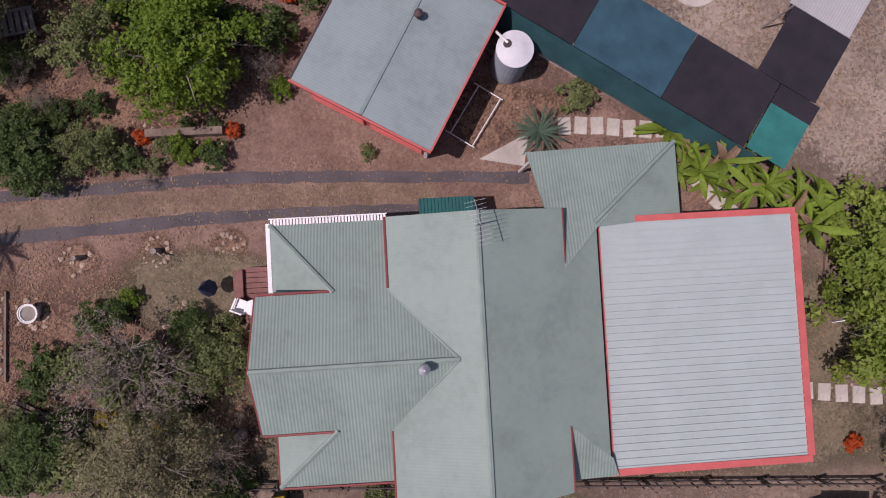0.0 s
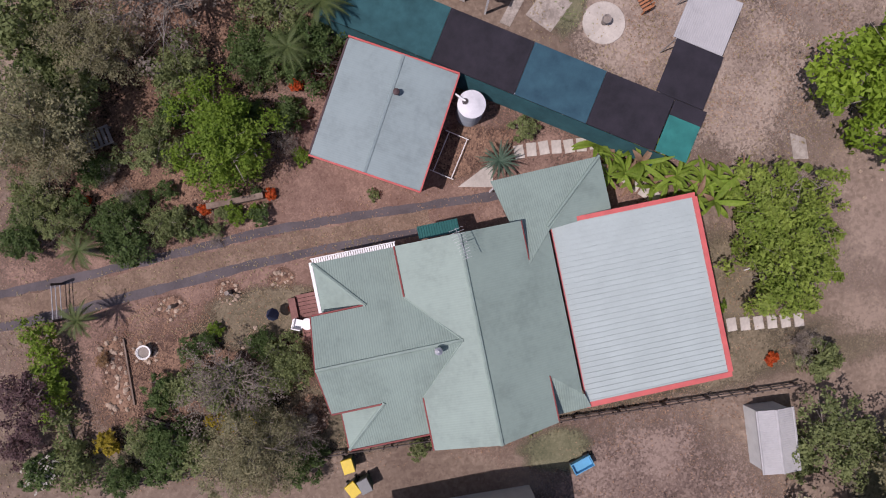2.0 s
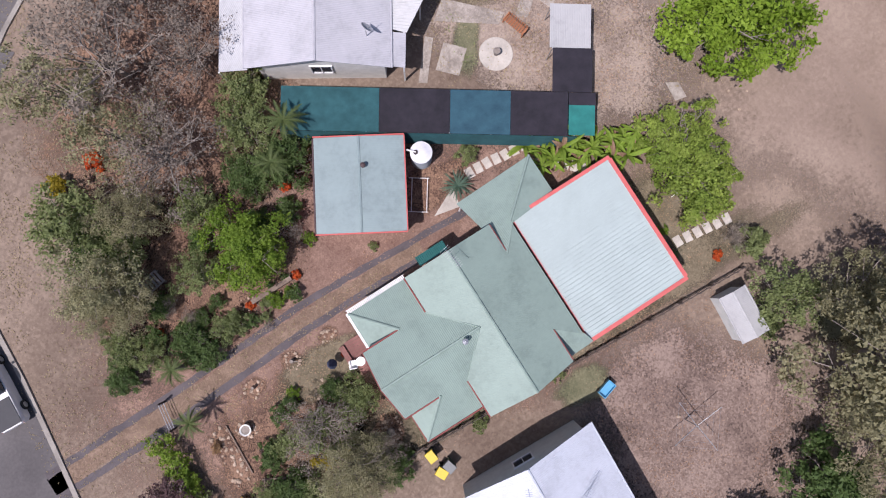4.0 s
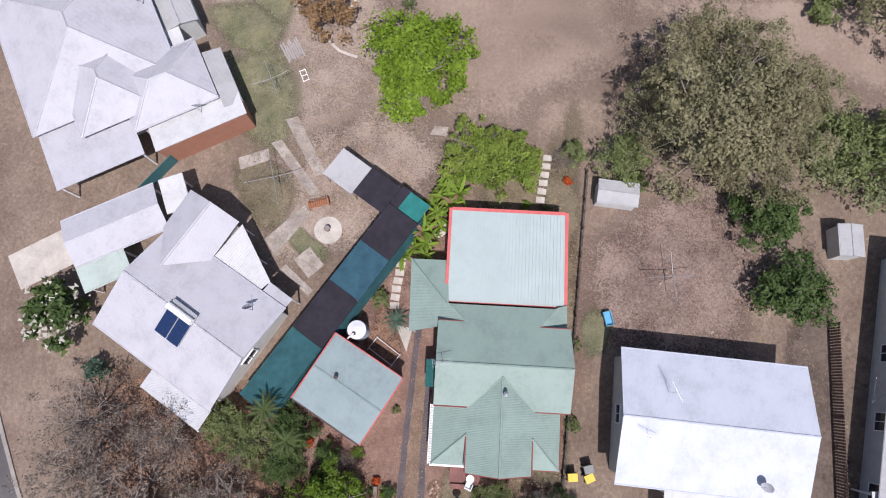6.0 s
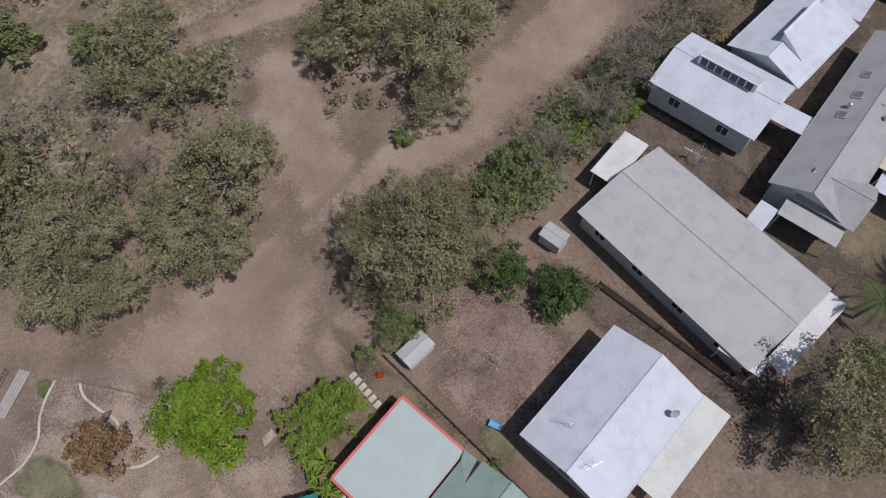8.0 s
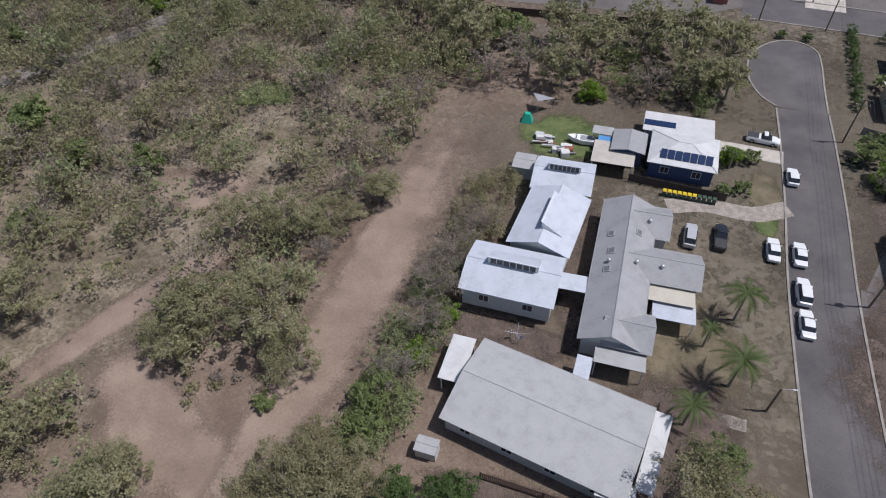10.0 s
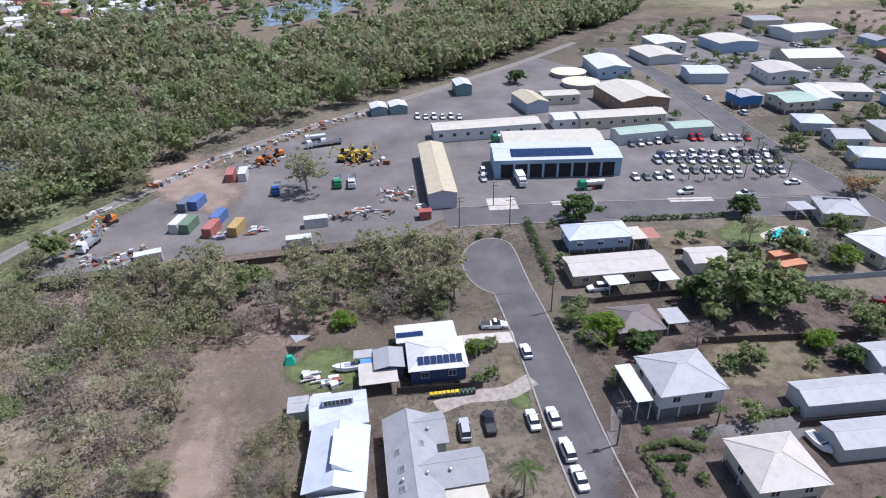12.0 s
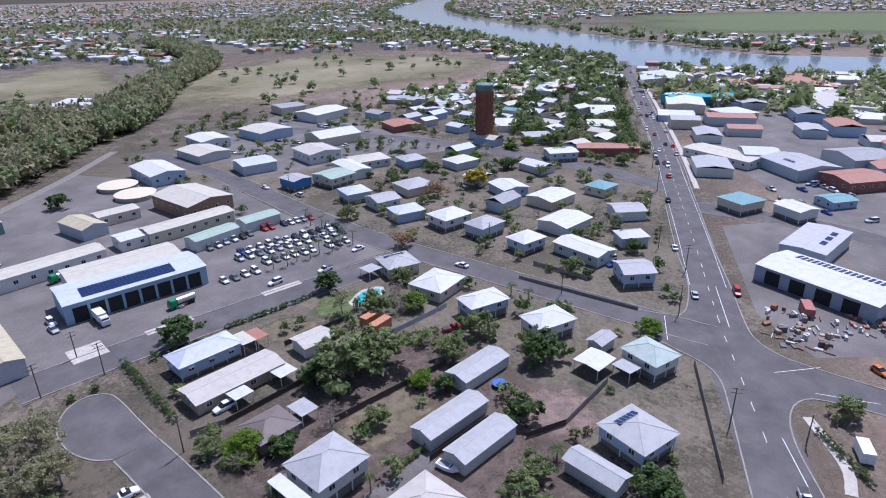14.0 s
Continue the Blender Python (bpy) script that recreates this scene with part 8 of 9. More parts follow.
def dish(x, y, z, rot, label):
    ob = thing("satellite_dish", pose(x, y, z, 0, 0, rot), label, "dish")
    part("mast", Geo().tube((0, 0, -0.3), (0, 0, 0.5), 0.03), STEEL, ob)
    d = part("reflector", Geo().lathe(0, 0, [(0.02, 0.0), (0.22, 0.03), (0.4, 0.11), (0.42, 0.11), (0.22, 0.015), (0.02, -0.02)], 20), plain("dish_grey", (0.33, 0.34, 0.37), 0.5), ob)
    d.matrix_local = pose(0.1, 0, 0.55, 0, 55, 0)
    part("feed_arm", Geo().tube((0.1, 0, 0.35), (0.62, 0, 0.75), 0.015), STEEL, ob)
    return ob


dish(3.6, 15.9, 4.05, 20, "grey satellite dish on a white roof")
dish(-3.6, -20.6, 4.1, 140, "grey satellite dish on the roof's edge")
dish(18.6, 23.2, 3.1, 10, "grey satellite dish on a lean-to roof")
dish(27.0, 29.5, 3.9, 60, "grey satellite dish on the bungalow")


def antenna(x, y, z, rot, h=1.3):
    ob = thing("tv_antenna", pose(x, y, z, 0, 0, rot), "thin metal television antenna on the roof", "antenna")
    part("mast", Geo().tube((0, 0, -0.2), (0, 0, h), 0.02, n=6), STEEL, ob)
    part("boom", Geo().tube((-0.7, 0, h), (0.7, 0, h), 0.015, n=6), STEEL, ob)
    for i in range(11):
        part("rod", Geo().tube((-0.65 + i * 0.13, -0.32 + 0.012 * i, h), (-0.65 + i * 0.13, 0.32 - 0.012 * i, h), 0.008, n=4), STEEL, ob)


antenna(1.6, 1.75, 5.0, -75)
antenna(1.6, -13.8, 4.5, 30, 1.8)
antenna(-1.5, -12.5, 4.7, 70, 1.2)

# small green awning, deck, chairs, umbrella
awn = thing("awning", HOME @ pose(1.0, 2.55, 0), "dark green corrugated window awning", "awning")
part("sheet", Geo().slab([(-1.0, -0.25, 2.35), (-1.0, -0.3, 2.35), (1.0, -0.3, 2.35), (1.0, 0.35, 2.15), (-1.0, 0.35, 2.15)], 0.03), plain("awning_green", (0.02, 0.12, 0.11), 0.5), awn)
for i in range(16):
    part("rib", Geo().tube((-0.95 + i * 0.126, -0.28, 2.36), (-0.95 + i * 0.126, 0.34, 2.17), 0.02, n=5), plain("awning_green", (0.02, 0.12, 0.11), 0.5), awn)
for u in (-0.95, 0.95):
    part("bracket", Geo().tube((u, 0.3, 2.13), (u, -0.3, 1.8), 0.02, n=5), STEEL, awn)
deck = thing("deck", HOME @ pose(-5.9, -0.3, 0), "small red-brown timber deck by the verandah", "deck")
for i in range(12):
    part("deck_board", Geo().box(0, -1.2 + i * 0.2, 0.4, 1.7, 0.18, 0.04), DECKWOOD, deck)
for u in (-0.8, 0.8):
    for v in (-1.1, 1.0):
        part("stump", Geo().box(u, v, 0.19, 0.1, 0.1, 0.38), WOOD, deck)
part("planter_box", Geo().box(-1.05, 0.2, 0.3, 0.35, 1.6, 0.6), DECKWOOD, deck)
tree("redshrub", -7.1, -0.3, 0.28, 1)
tree("redshrub", 17.3, -6.3, 0.45, 2)
chair = thing("plastic_chair", pose(-6.75, -1.1, 0.42, 0, 0, 160), "white moulded plastic garden chair", "chair")
part("seat", Geo().box(0, 0, 0.42, 0.46, 0.46, 0.04), WHITE, chair)
part("backrest", Geo().box(0, 0.24, 0.66, 0.46, 0.05, 0.46), WHITE, chair)
for u in (-0.2, 0.2):
    part("arm_rest", Geo().box(u * 1.2, 0, 0.62, 0.06, 0.44, 0.03), WHITE, chair)
    for v in (-0.2, 0.2):
        part("leg", Geo().box(u, v, 0.2, 0.05, 0.05, 0.4), WHITE, chair)
tbl = thing("round_table", pose(-6.25, -1.15, 0.42), "small round white plastic table", "table")
part("tabletop", Geo().lathe(0, 0, [(0.28, 0.66), (0.3, 0.68), (0.29, 0.7), (0.02, 0.7)], 20), WHITE, tbl)
part("pedestal", Geo().tube((0, 0, 0), (0, 0, 0.66), 0.05), WHITE, tbl)
umb = thing("garden_umbrella", pose(-7.9, -0.45, 0), "folded dark blue garden umbrella", "umbrella")
part("pole", Geo().tube((0, 0, 0), (0, 0, 2.1), 0.025), STEEL, umb)
part("canopy", Geo().lathe(0, 0, [(0.3, 0.95), (0.33, 1.0), (0.2, 1.5), (0.03, 2.1)], 8), plain("navy_cloth", (0.03, 0.045, 0.10), 0.9), umb)

# rocks
ROCKS = []
for k in range(4):
    r = random.Random(k)
    bm = bmesh.new()
    bmesh.ops.create_icosphere(bm, subdivisions=2, radius=1.0)
    for v in bm.verts:
        v.co *= 0.8 + 0.45 * noise.noise(v.co * 1.3 + Vector((k * 9, 0, 0)))
        v.co.z *= 0.65
    me = bpy.data.meshes.new("rock")
    bm.to_mesh(me)
    bm.free()
    me.materials.append(ROCK)
    ROCKS.append(me)


def rock(x, y, s, k):
    ob = tagged(new("rock", ROCKS[k % 4]), "pale brown weathered garden rock", "rock", "garden rocks")
    ob.matrix_world = pose(x, y, s * 0.3, 0, 0, k * 71) @ Matrix.Diagonal((s, s * 0.8, s * 0.8, 1))


k = 0
for cx, cy, rr, n in ((-10.2, 0.86, 0.62, 16), (-13.15, 0.55, 0.6, 14), (-7.45, 1.25, 0.55, 14), (-14.66, -1.5, 0.7, 20), (-6.76, -5.9, 0.78, 22), (-8.1, 5.5, 0.9, 7), (-10.8, 5.4, 0.7, 8), (-8.8, -2.0, 1.1, 10), (23.5, 2.2, 1.2, 4), (26.4, 11.6, 1.0, 5), (17.0, -3.4, 1.0, 6)):
    for i in range(n):
        t = 2 * math.pi * i / n
        q = rr * rnd.uniform(0.35, 1.1)
        rock(cx + q * math.cos(t), cy + q * math.sin(t), rnd.uniform(0.05, 0.17), k)
        k += 1
for i in range(42):
    rock(-16.4 + rnd.uniform(-0.6, 0.6), -0.6 - 3.8 * i / 41, rnd.uniform(0.07, 0.2), k + i)
for x, y in ((6.6, -18.3), (9.9, -14.2), (-18.4, 0.6)):
    rock(x, y, 0.18, k)
for x, y, rx, ry, sd in ((-10.2, 0.86, 0.85, 0.8, 81), (-13.15, 0.55, 0.85, 0.75, 82), (-16.4, -2.5, 0.75, 2.1, 83), (-6.76, -5.9, 1.1, 1.1, 84), (-7.45, 1.25, 0.7, 0.7, 85), (3.0, 6.6, 2.4, 1.6, 87)):
    structure("ground_patch", blob(x, y, rx, ry, 0, 0.0285 + 0.0008 * (sd - 80), sd), LEAFLITTER, "ring of orange-brown bark mulch", "ground")


def stump(x, y, r, h):
    ob = thing("tree_stump", pose(x, y, 0, 0, 0, x * 40), "dark weathered tree stump in a mulch ring", "stump", "stumps in mulch rings")
    part("bole", Geo().lathe(0, 0, [(r * 1.3, 0), (r, h * 0.4), (r * 0.9, h), (0.02, h * 0.97)], 11), BARK, ob)
    part("limb", Geo().tube((0, 0, h * 0.6), (r * 3.2, r * 1.2, h * 1.2), r * 0.3, r * 0.16, 6), BARK, ob)


stump(-10.2, 0.9, 0.13, 0.45)
stump(-13.1, 0.6, 0.1, 0.5)


def timber(x, y, rot, L, w, h, label, name="timber_edge", m=None):
    ob = thing(name, pose(x, y, 0, 0, 0, rot), label, "edging")
    part("beam", Geo().box(0, 0, h / 2, L, w, h, 0, 0.97), m or WOOD, ob)
    return ob


timber(-15.7, -2.4, 92, 3.5, 0.08, 0.14, "dark timber garden edging")
timber(-9.2, 5.5, 4, 3.0, 0.3, 0.42, "grey weathered log beside the drive", "log")
timber(6.9, 7.75, -29, 5.4, 0.12, 0.2, "white painted pipe edging", "edging", WHITE)
timber(16.2, 0.0, 85, 2.4, 0.08, 0.15, "pale timber lawn edging")


for line in ([(39, 15.3), (38.3, 16.6), (37, 18.1), (35.4, 19.2), (34.4, 21.1), (34.3, 23.6)],
             [(37.1, 13.8), (35.8, 14.2), (33.4, 13.8), (31.8, 13.3), (30.8, 13.5)],
             [(27.5, 15), (26.6, 13.9), (26.2, 12.3)]):
    strip(line, 0.24, CONCRETE, "pale curved concrete garden edging", "edging", 0.07, 0.0, "edging")
timber(34.15, 11.75, -147.8, 7.69, 0.16, 0.22, "grey weathered timber edging beam")
timber(29.4, 11.3, 116.6, 3.13, 0.16, 0.22, "grey weathered timber edging beam")
walkway = thing("boardwalk", pose(40.8, 18.75, 0, 0, 0, -60.6), "narrow boardwalk of long weathered grey planks", "walkway")
for i in range(4):
    part("plank", Geo().box(0, -0.45 + 0.3 * i, 0.14, 4.48, 0.27, 0.05), plain("grey_planks", (0.33, 0.3, 0.28), 0.9), walkway)
for u in (-0.4, 0.0, 0.4):
    part("bearer", Geo().box(u * 4.48, 0, 0.06, 0.12, 1.2, 0.11), WOOD, walkway)
planks = thing("timber_stack", pose(26.2, 17.9, 0, 0, 0, 34), "loose stack of grey weathered planks on the grass", "timber")
for i in range(8):
    part("plank", Geo().box(0.1 * math.sin(i * 2.3), -0.7 + i * 0.2, 0.05 + 0.05 * (i % 2), 1.7 + 0.3 * math.cos(i * 1.9), 0.15, 0.05, 7 * math.sin(i * 3.1)), plain("grey_planks", (0.33, 0.3, 0.28), 0.9), planks)
palm(31.4, 8.5, 0.5, 1.0, 91, "dark sago palm with stiff fronds", "palm", "sago_palm", 14, 0.3, 0.3)


# ---- fences, hedges, poles ----
def fence(x0, y0, x1, y1, h, material, label, gap=0.16, slat=0.12, rails=True, name="fence"):
    L = math.hypot(x1 - x0, y1 - y0)
    ob = thing(name, pose(x0, y0, 0, 0, 0, math.degrees(math.atan2(y1 - y0, x1 - x0))), label, "fence")
    n = int(L / 2.4) + 1
    for i in range(n + 1):
        part("post", Geo().box(L * i / n, 0.05, h / 2, 0.1, 0.1, h), material, ob)
    if gap:
        me = Geo().box(0, 0, h * 0.52, slat, 0.025, h * 0.96).mesh("slat")
        me.materials.append(material)
        for i in range(min(150, int(L / gap))):
            part("slat", me, None, ob).location = (gap * (i + 0.5), -0.02, 0)
    else:
        for i in range(n):
            part("panel", Geo().box(L * (i + 0.5) / n, 0, h * 0.52, L / n - 0.1, 0.03, h * 0.94), material, ob)
    if rails:
        for z in (0.25, 0.8):
            part("rail", Geo().box(L / 2, 0.02, h * z, L, 0.05, 0.08), material, ob)
    return ob


FD, FG = plain("dark_fence", (0.07, 0.055, 0.05), 0.85, spread=0.3), plain("grey_fence", (0.26, 0.24, 0.22), 0.8, spread=0.25)
fence(-17, -8.0, 18.2, -7.8, 0.9, FD, "low dark weathered fence between two yards", 0.7, 0.06)
fence(8.3, -27.1, -7.6, -27.8, 1.5, plain("brown_slats", (0.16, 0.105, 0.085), 0.8, spread=0.25), "brown slatted timber fence", 0.22, 0.15)
fence(102, -118, -6, -132.3, 1.8, FD, "long dark depot boundary fence", 0)
fence(8.6, 30.0, 15.2, 25.6, 1.5, plain("teal_fence", (0.05, 0.16, 0.17), 0.6), "teal steel panel fence beside a carport", 0)
fence(33, 33, 43, 18, 1.2, FG, "grey timber fence along the clearing", 0.3, 0.1)
fence(-31.4, -105, -38, -103.5, 1.5, FG, "grey weathered paling fence", 0)
fence(-38, -103.5, -62, -105.2, 1.5, FD, "dark paling fence between houses", 0)
fence(-54, -88.6, -84, -87.6, 1.6, FD, "dark paling fence behind the yards", 0)
fence(-62, -121.3, -80, -121, 1.5, FD, "dark paling fence behind the yards", 0)
fence(-80, -114, -84.5, -107, 1.5, FG, "grey weathered paling fence", 0)
fence(-84.5, -107.0, -103.5, -107.5, 1.4, plain("pale_fence", (0.42, 0.46, 0.52), 0.6), "pale blue-grey steel fence", 0)
fence(-76, -67.3, -60, -67.0, 1.5, FD, "dark hedge-lined timber fence", 0)
fence(-77.5, -58.5, -86, -55.5, 1.5, FD, "dark timber fence beside sheds", 0)
fence(-86, -55.5, -104, -57.5, 1.5, FG, "grey weathered paling fence", 0)
fence(-92.7, -27.0, -124, -47.5, 1.4, FG, "grey paling fence along the main road", 0)
fence(2.5, -80.2, -12, -80.4, 1.6, FD, "dark timber fence by the blue house", 0)
fence(-141.5, -108, -144, -90, 1.4, FG, "grey fence beside the street", 0)
fence(-131, -105, -138, -70, 1.0, FG, "low grey fence beside the street", 0)


def hedge(x0, y0, x1, y1, r, leaf, label):
    L = math.hypot(x1 - x0, y1 - y0)
    n = int(L / (r * 0.9)) + 1
    lb = [(x0 + (x1 - x0) * i / n + rnd.uniform(-0.12, 0.12), y0 + (y1 - y0) * i / n + rnd.uniform(-0.12, 0.12), r * rnd.uniform(0.7, 1.1), r * rnd.uniform(0.75, 1.0)) for i in range(n + 1)]
    ob = thing("hedge", pose(0, 0, 0), label, "hedge")
    part("foliage", quads_mesh("foliage", leaf_cloud(int(L * 10), lb, int(520 * n), 0.065), LEAF[leaf]), None, ob)
    part("stems", Geo().tube((x0, y0, 0.1), (x1, y1, 0.1), 0.06, n=5), BARK, ob)


hedge(-19.5, 0.3, -19.3, -3.6, 0.86, "bright", "clipped green street-front hedge")
hedge(-19.2, -4.0, -18.4, -7.8, 0.9, "mid", "loose dull green street-front hedge")
hedge(-31.0, -141, -31.2, -112, 1.0, "dark", "tall dark green boundary hedge")
hedge(-56, -139.5, -82, -138.8, 0.8, "dark", "dark green street hedge")
hedge(-34.4, -62.8, -35.8, -50.6, 0.75, "mid", "clipped green boundary hedge")
hedge(-34.3, -64.6, -39.6, -65.6, 0.75, "mid", "curved clipped green garden hedge")
hedge(-39.6, -65.6, -43.2, -63.6, 0.75, "mid", "curved clipped green garden hedge")
hedge(-35.3, -62.7, -40.3, -62.4, 0.6, "dark", "low dark green garden hedge")
structure("pavement", Geo().slab([(-33.0, -76.2, 0.03), (-39.1, -83.4, 0.03), (-44, -78, 0.03), (-41.4, -69.7, 0.03), (-33.8, -69, 0.03), (-30.6, -68.6, 0.03)][::-1], 0.04), OLDASPHALT, "grey asphalt parking forecourt", "pavement")
hedge(-56, -69.8, -62, -70.0, 0.7, "mid", "low green hedge beside the driveway")
hedge(-118, -19.5, -110, -9, 0.9, "dark", "dark green hedge beside the footpath")


def pole(x, y, h, rot, label="tall weathered timber power pole with crossarm", box=False, lamp_arm=False, fine=False):
    ob = thing("power_pole", pose(x, y, 0, 0, 0, rot), label, "pole")
    part("shaft", Geo().tube((0, 0, 0), (0, 0, h), 0.15, 0.1, 10), WOOD, ob)
    if lamp_arm:
        part("lamp_arm", Geo().tube((0, 0, h - 0.1), (1.1, 0, h + 0.1), 0.03), STEEL, ob)
        part("lamp_head", Geo().box(1.3, 0, h + 0.08, 0.5, 0.18, 0.1), STEEL, ob)
    else:
        for z in (h - 0.25, h - 1.2):
            part("crossarm", Geo().box(0, 0.12, z, 2.2, 0.1, 0.12), WOOD, ob)
            for u in (-0.95, -0.35, 0.35, 0.95) if fine else ():
                part("insulator", Geo().tube((u, 0.12, z + 0.06), (u, 0.12, z + 0.22), 0.04, n=6), WHITE, ob)
    if box:
        part("transformer", Geo().lathe(0.35, 0, [(0.3, h - 2.9), (0.34, h - 2.8), (0.34, h - 2.0), (0.25, h - 1.9), (0.02, h - 1.85)], 14), STEEL, ob, "grey transformer drum")


def wire(a, b, sag, k):
    """A sagging line between two points."""
    pts = [Vector(a).lerp(Vector(b), i / 10) - Vector((0, 0, sag * 4 * (i / 10) * (1 - i / 10))) for i in range(11)]
    vs = [p + Vector((0.016 * u, 0, 0.016 * v)) for p in pts for u, v in ((-1, 0), (0, 1), (1, 0), (0, -1))]
    g = Geo().add(vs, [(4 * i + k, 4 * i + (k + 1) % 4, 4 * i + 4 + (k + 1) % 4, 4 * i + 4 + k) for i in range(10) for k in range(4)])
    tagged(part("power_line", g, plain("wire", (0.03, 0.03, 0.03), 0.6)), "thin black overhead power line", "wire", "overhead power lines")


STREET_POLES = [(-35.0, -28, 9.0), (-30.8, -66, 9.0), (-28.6, -101.7, 8.5), (-26.4, -140, 8.5)]
for i, (x, y, h) in enumerate(STREET_POLES):
    pole(x, y, h, 3, box=i == 1, fine=True)
for (x0, y0, h0), (x1, y1, h1) in zip(STREET_POLES, STREET_POLES[1:]):
    for u in (-0.95, -0.35, 0.35, 0.95):
        wire((x0 + u, y0 + 0.12, h0 - 0.05), (x1 + u, y1 + 0.12, h1 - 0.05), 0.7, 0)
pole(-19.4, -46, 5.0, 190, "grey street lamp on a thin pole", lamp_arm=True)
for x, y, h, r in ((-13.6, -140.5, 8.5, 10), (-108.7, -32.8, 9, -58), (-142.9, -61, 9, -58), (-131.5, -90, 9, 10), (-113.8, -20.5, 6.5, 30), (-142, -127, 9, 8), (-169, -72.2, 9, -58), (-235, -117.6, 9, -58), (-264, -136, 9, -58), (-24, -152.6, 7, 10), (-124.5, -180, 9, 5), (-126, -225, 9, 5), (-180, -87, 9, -58), (-206, -105, 9, -58)):
    pole(x, y, h, r)
MAIN_POLES = [(-108.7, -32.8), (-142.9, -61), (-180, -87), (-206, -105), (-235, -117.6), (-264, -136)]
for (x0, y0), (x1, y1) in zip(MAIN_POLES, MAIN_POLES[1:]):
    for u in (-0.8, 0.8):
        wire((x0 + u * 0.5, y0 - u * 0.8, 8.9), (x1 + u * 0.5, y1 - u * 0.8, 8.9), 0.6, 0)


# ---- small things ----
def bin_(x, y, rot, lid, label):
    ob = thing("wheelie_bin", pose(x, y, 0.0, 0, 0, rot), label, "bin", "wheelie bins")
    part("body", Geo().box(0, 0, 0.5, 0.48, 0.58, 0.95, 0, 1.15), plain("bin_green", (0.03, 0.07, 0.05), 0.5), ob)
    part("lid", Geo().box(0, 0.02, 1.02, 0.6, 0.74, 0.08, 0, 0.92), plain("bin_lid_" + label.split()[0], lid, 0.4), ob)
    for u in (-0.26, 0.26):
        part("wheel", Geo().tube((u - 0.03, 0.3, 0.1), (u + 0.03, 0.3, 0.1), 0.1, n=10), RUBBER, ob)


bin_(-5.2, -8.5, 10, (0.62, 0.45, 0.02), "yellow-lidded wheelie bin by the fence")
bin_(-5.1, -9.7, 30, (0.65, 0.5, 0.03), "yellow-lidded wheelie bin by the fence")
bin_(-4.5, -9.6, 20, (0.16, 0.17, 0.17), "grey-lidded wheelie bin by the fence")
for i in range(11):
    bin_(-3.2 - i * 0.72, -78.9 - 0.05 * i, 0, (0.65, 0.5, 0.03) if i < 7 else (0.05, 0.08, 0.05), "yellow-lidded bin in a long row" if i < 7 else "green-lidded bin in a long row")
cart = thing("garden_cart", pose(6.6, -10.3, 0, 0, 0, 20), "small light blue garden cart", "cart")
part("tray", wall_ring(1.1, 0.6, 0.25, 0.55, 0.04), plain("cart_blue", (0.10, 0.35, 0.55), 0.5), cart)
part("tray_floor", Geo().box(0, 0, 0.3, 1.0, 0.5, 0.04), plain("cart_blue", (0.10, 0.35, 0.55), 0.5), cart)
for u in (-0.4, 0.4):
    for v in (-0.32, 0.32):
        part("wheel", Geo().tube((u, v - 0.03, 0.16), (u, v + 0.03, 0.16), 0.16, n=10), RUBBER, cart)
gate = thing("driveway_gate", pose(-18.5, 1.6, 0, 0, 0, 86), "open dark steel driveway gate", "gate")
for u in (-0.9, 0.9):
    part("gate_post", Geo().box(u, 0, 0.6, 0.12, 0.12, 1.2), FD, gate)
for z in (0.3, 0.7, 1.05):
    part("bar", Geo().tube((-0.9, 0, z), (0.9, 0, z), 0.025), STEEL, gate)
pool = thing("swimming_pool", pose(-92.5, -128.3, 0, 0, 0, 15), "kidney-shaped turquoise swimming pool with concrete rim", "pool")
part("rim", blob(0, 0, 5.6, 3.2, 0, 0.05, 7, 40, 0.15), CONCRETE, pool)
part("water", blob(0, 0, 4.4, 2.2, 0, 0.07, 7, 40, 0.15), plain("pool_water", (0.05, 0.42, 0.45), 0.08), pool)
tramp = thing("trampoline", pose(-86.6, -73.4, 0), "round blue trampoline on steel legs", "trampoline")
part("mat", Geo().lathe(0, 0, [(1.3, 0.82), (1.3, 0.84), (0.02, 0.84)], 28), RUBBER, tramp)
part("pad_ring", Geo().lathe(0, 0, [(1.3, 0.84), (1.7, 0.8), (1.7, 0.88), (1.3, 0.9)], 28), plain("tramp_blue", (0.03, 0.12, 0.4), 0.6), tramp)
for i in range(6):
    t = math.pi * i / 3
    part("leg", Geo().tube((1.6 * math.cos(t), 1.6 * math.sin(t), 0), (1.6 * math.cos(t), 1.6 * math.sin(t), 0.84), 0.03), STEEL, tramp)


def boat(x, y, rot, label):
    ob = thing("boat", pose(x, y, 0.35, 0, 0, rot), label, "boat")
    part("hull", hull([(-2.2, 0.8, 0.0, 0.7, 0.02), (0, 0.9, 0.0, 0.75, 0.02), (1.5, 0.6, 0.1, 0.85, 0.02), (2.4, 0.08, 0.5, 0.95, 0.01)]), WHITE, ob)
    part("cockpit", Geo().box(-0.5, 0, 0.74, 2.6, 1.3, 0.06), plain("boat_grey", (0.3, 0.31, 0.33), 0.6), ob)
    part("windscreen", Geo().box(0.9, 0, 0.95, 0.06, 1.1, 0.4), GLASS, ob)
    for v in (-0.6, 0.6):
        part("trailer_wheel", Geo().tube((-0.6, v - 0.08, -0.05), (-0.6, v + 0.08, -0.05), 0.3, n=12), RUBBER, ob)


boat(-60.8, -63.2, 100, "white runabout boat on a trailer")
boat(11.6, -87.5, 5, "small white boat on the lawn")
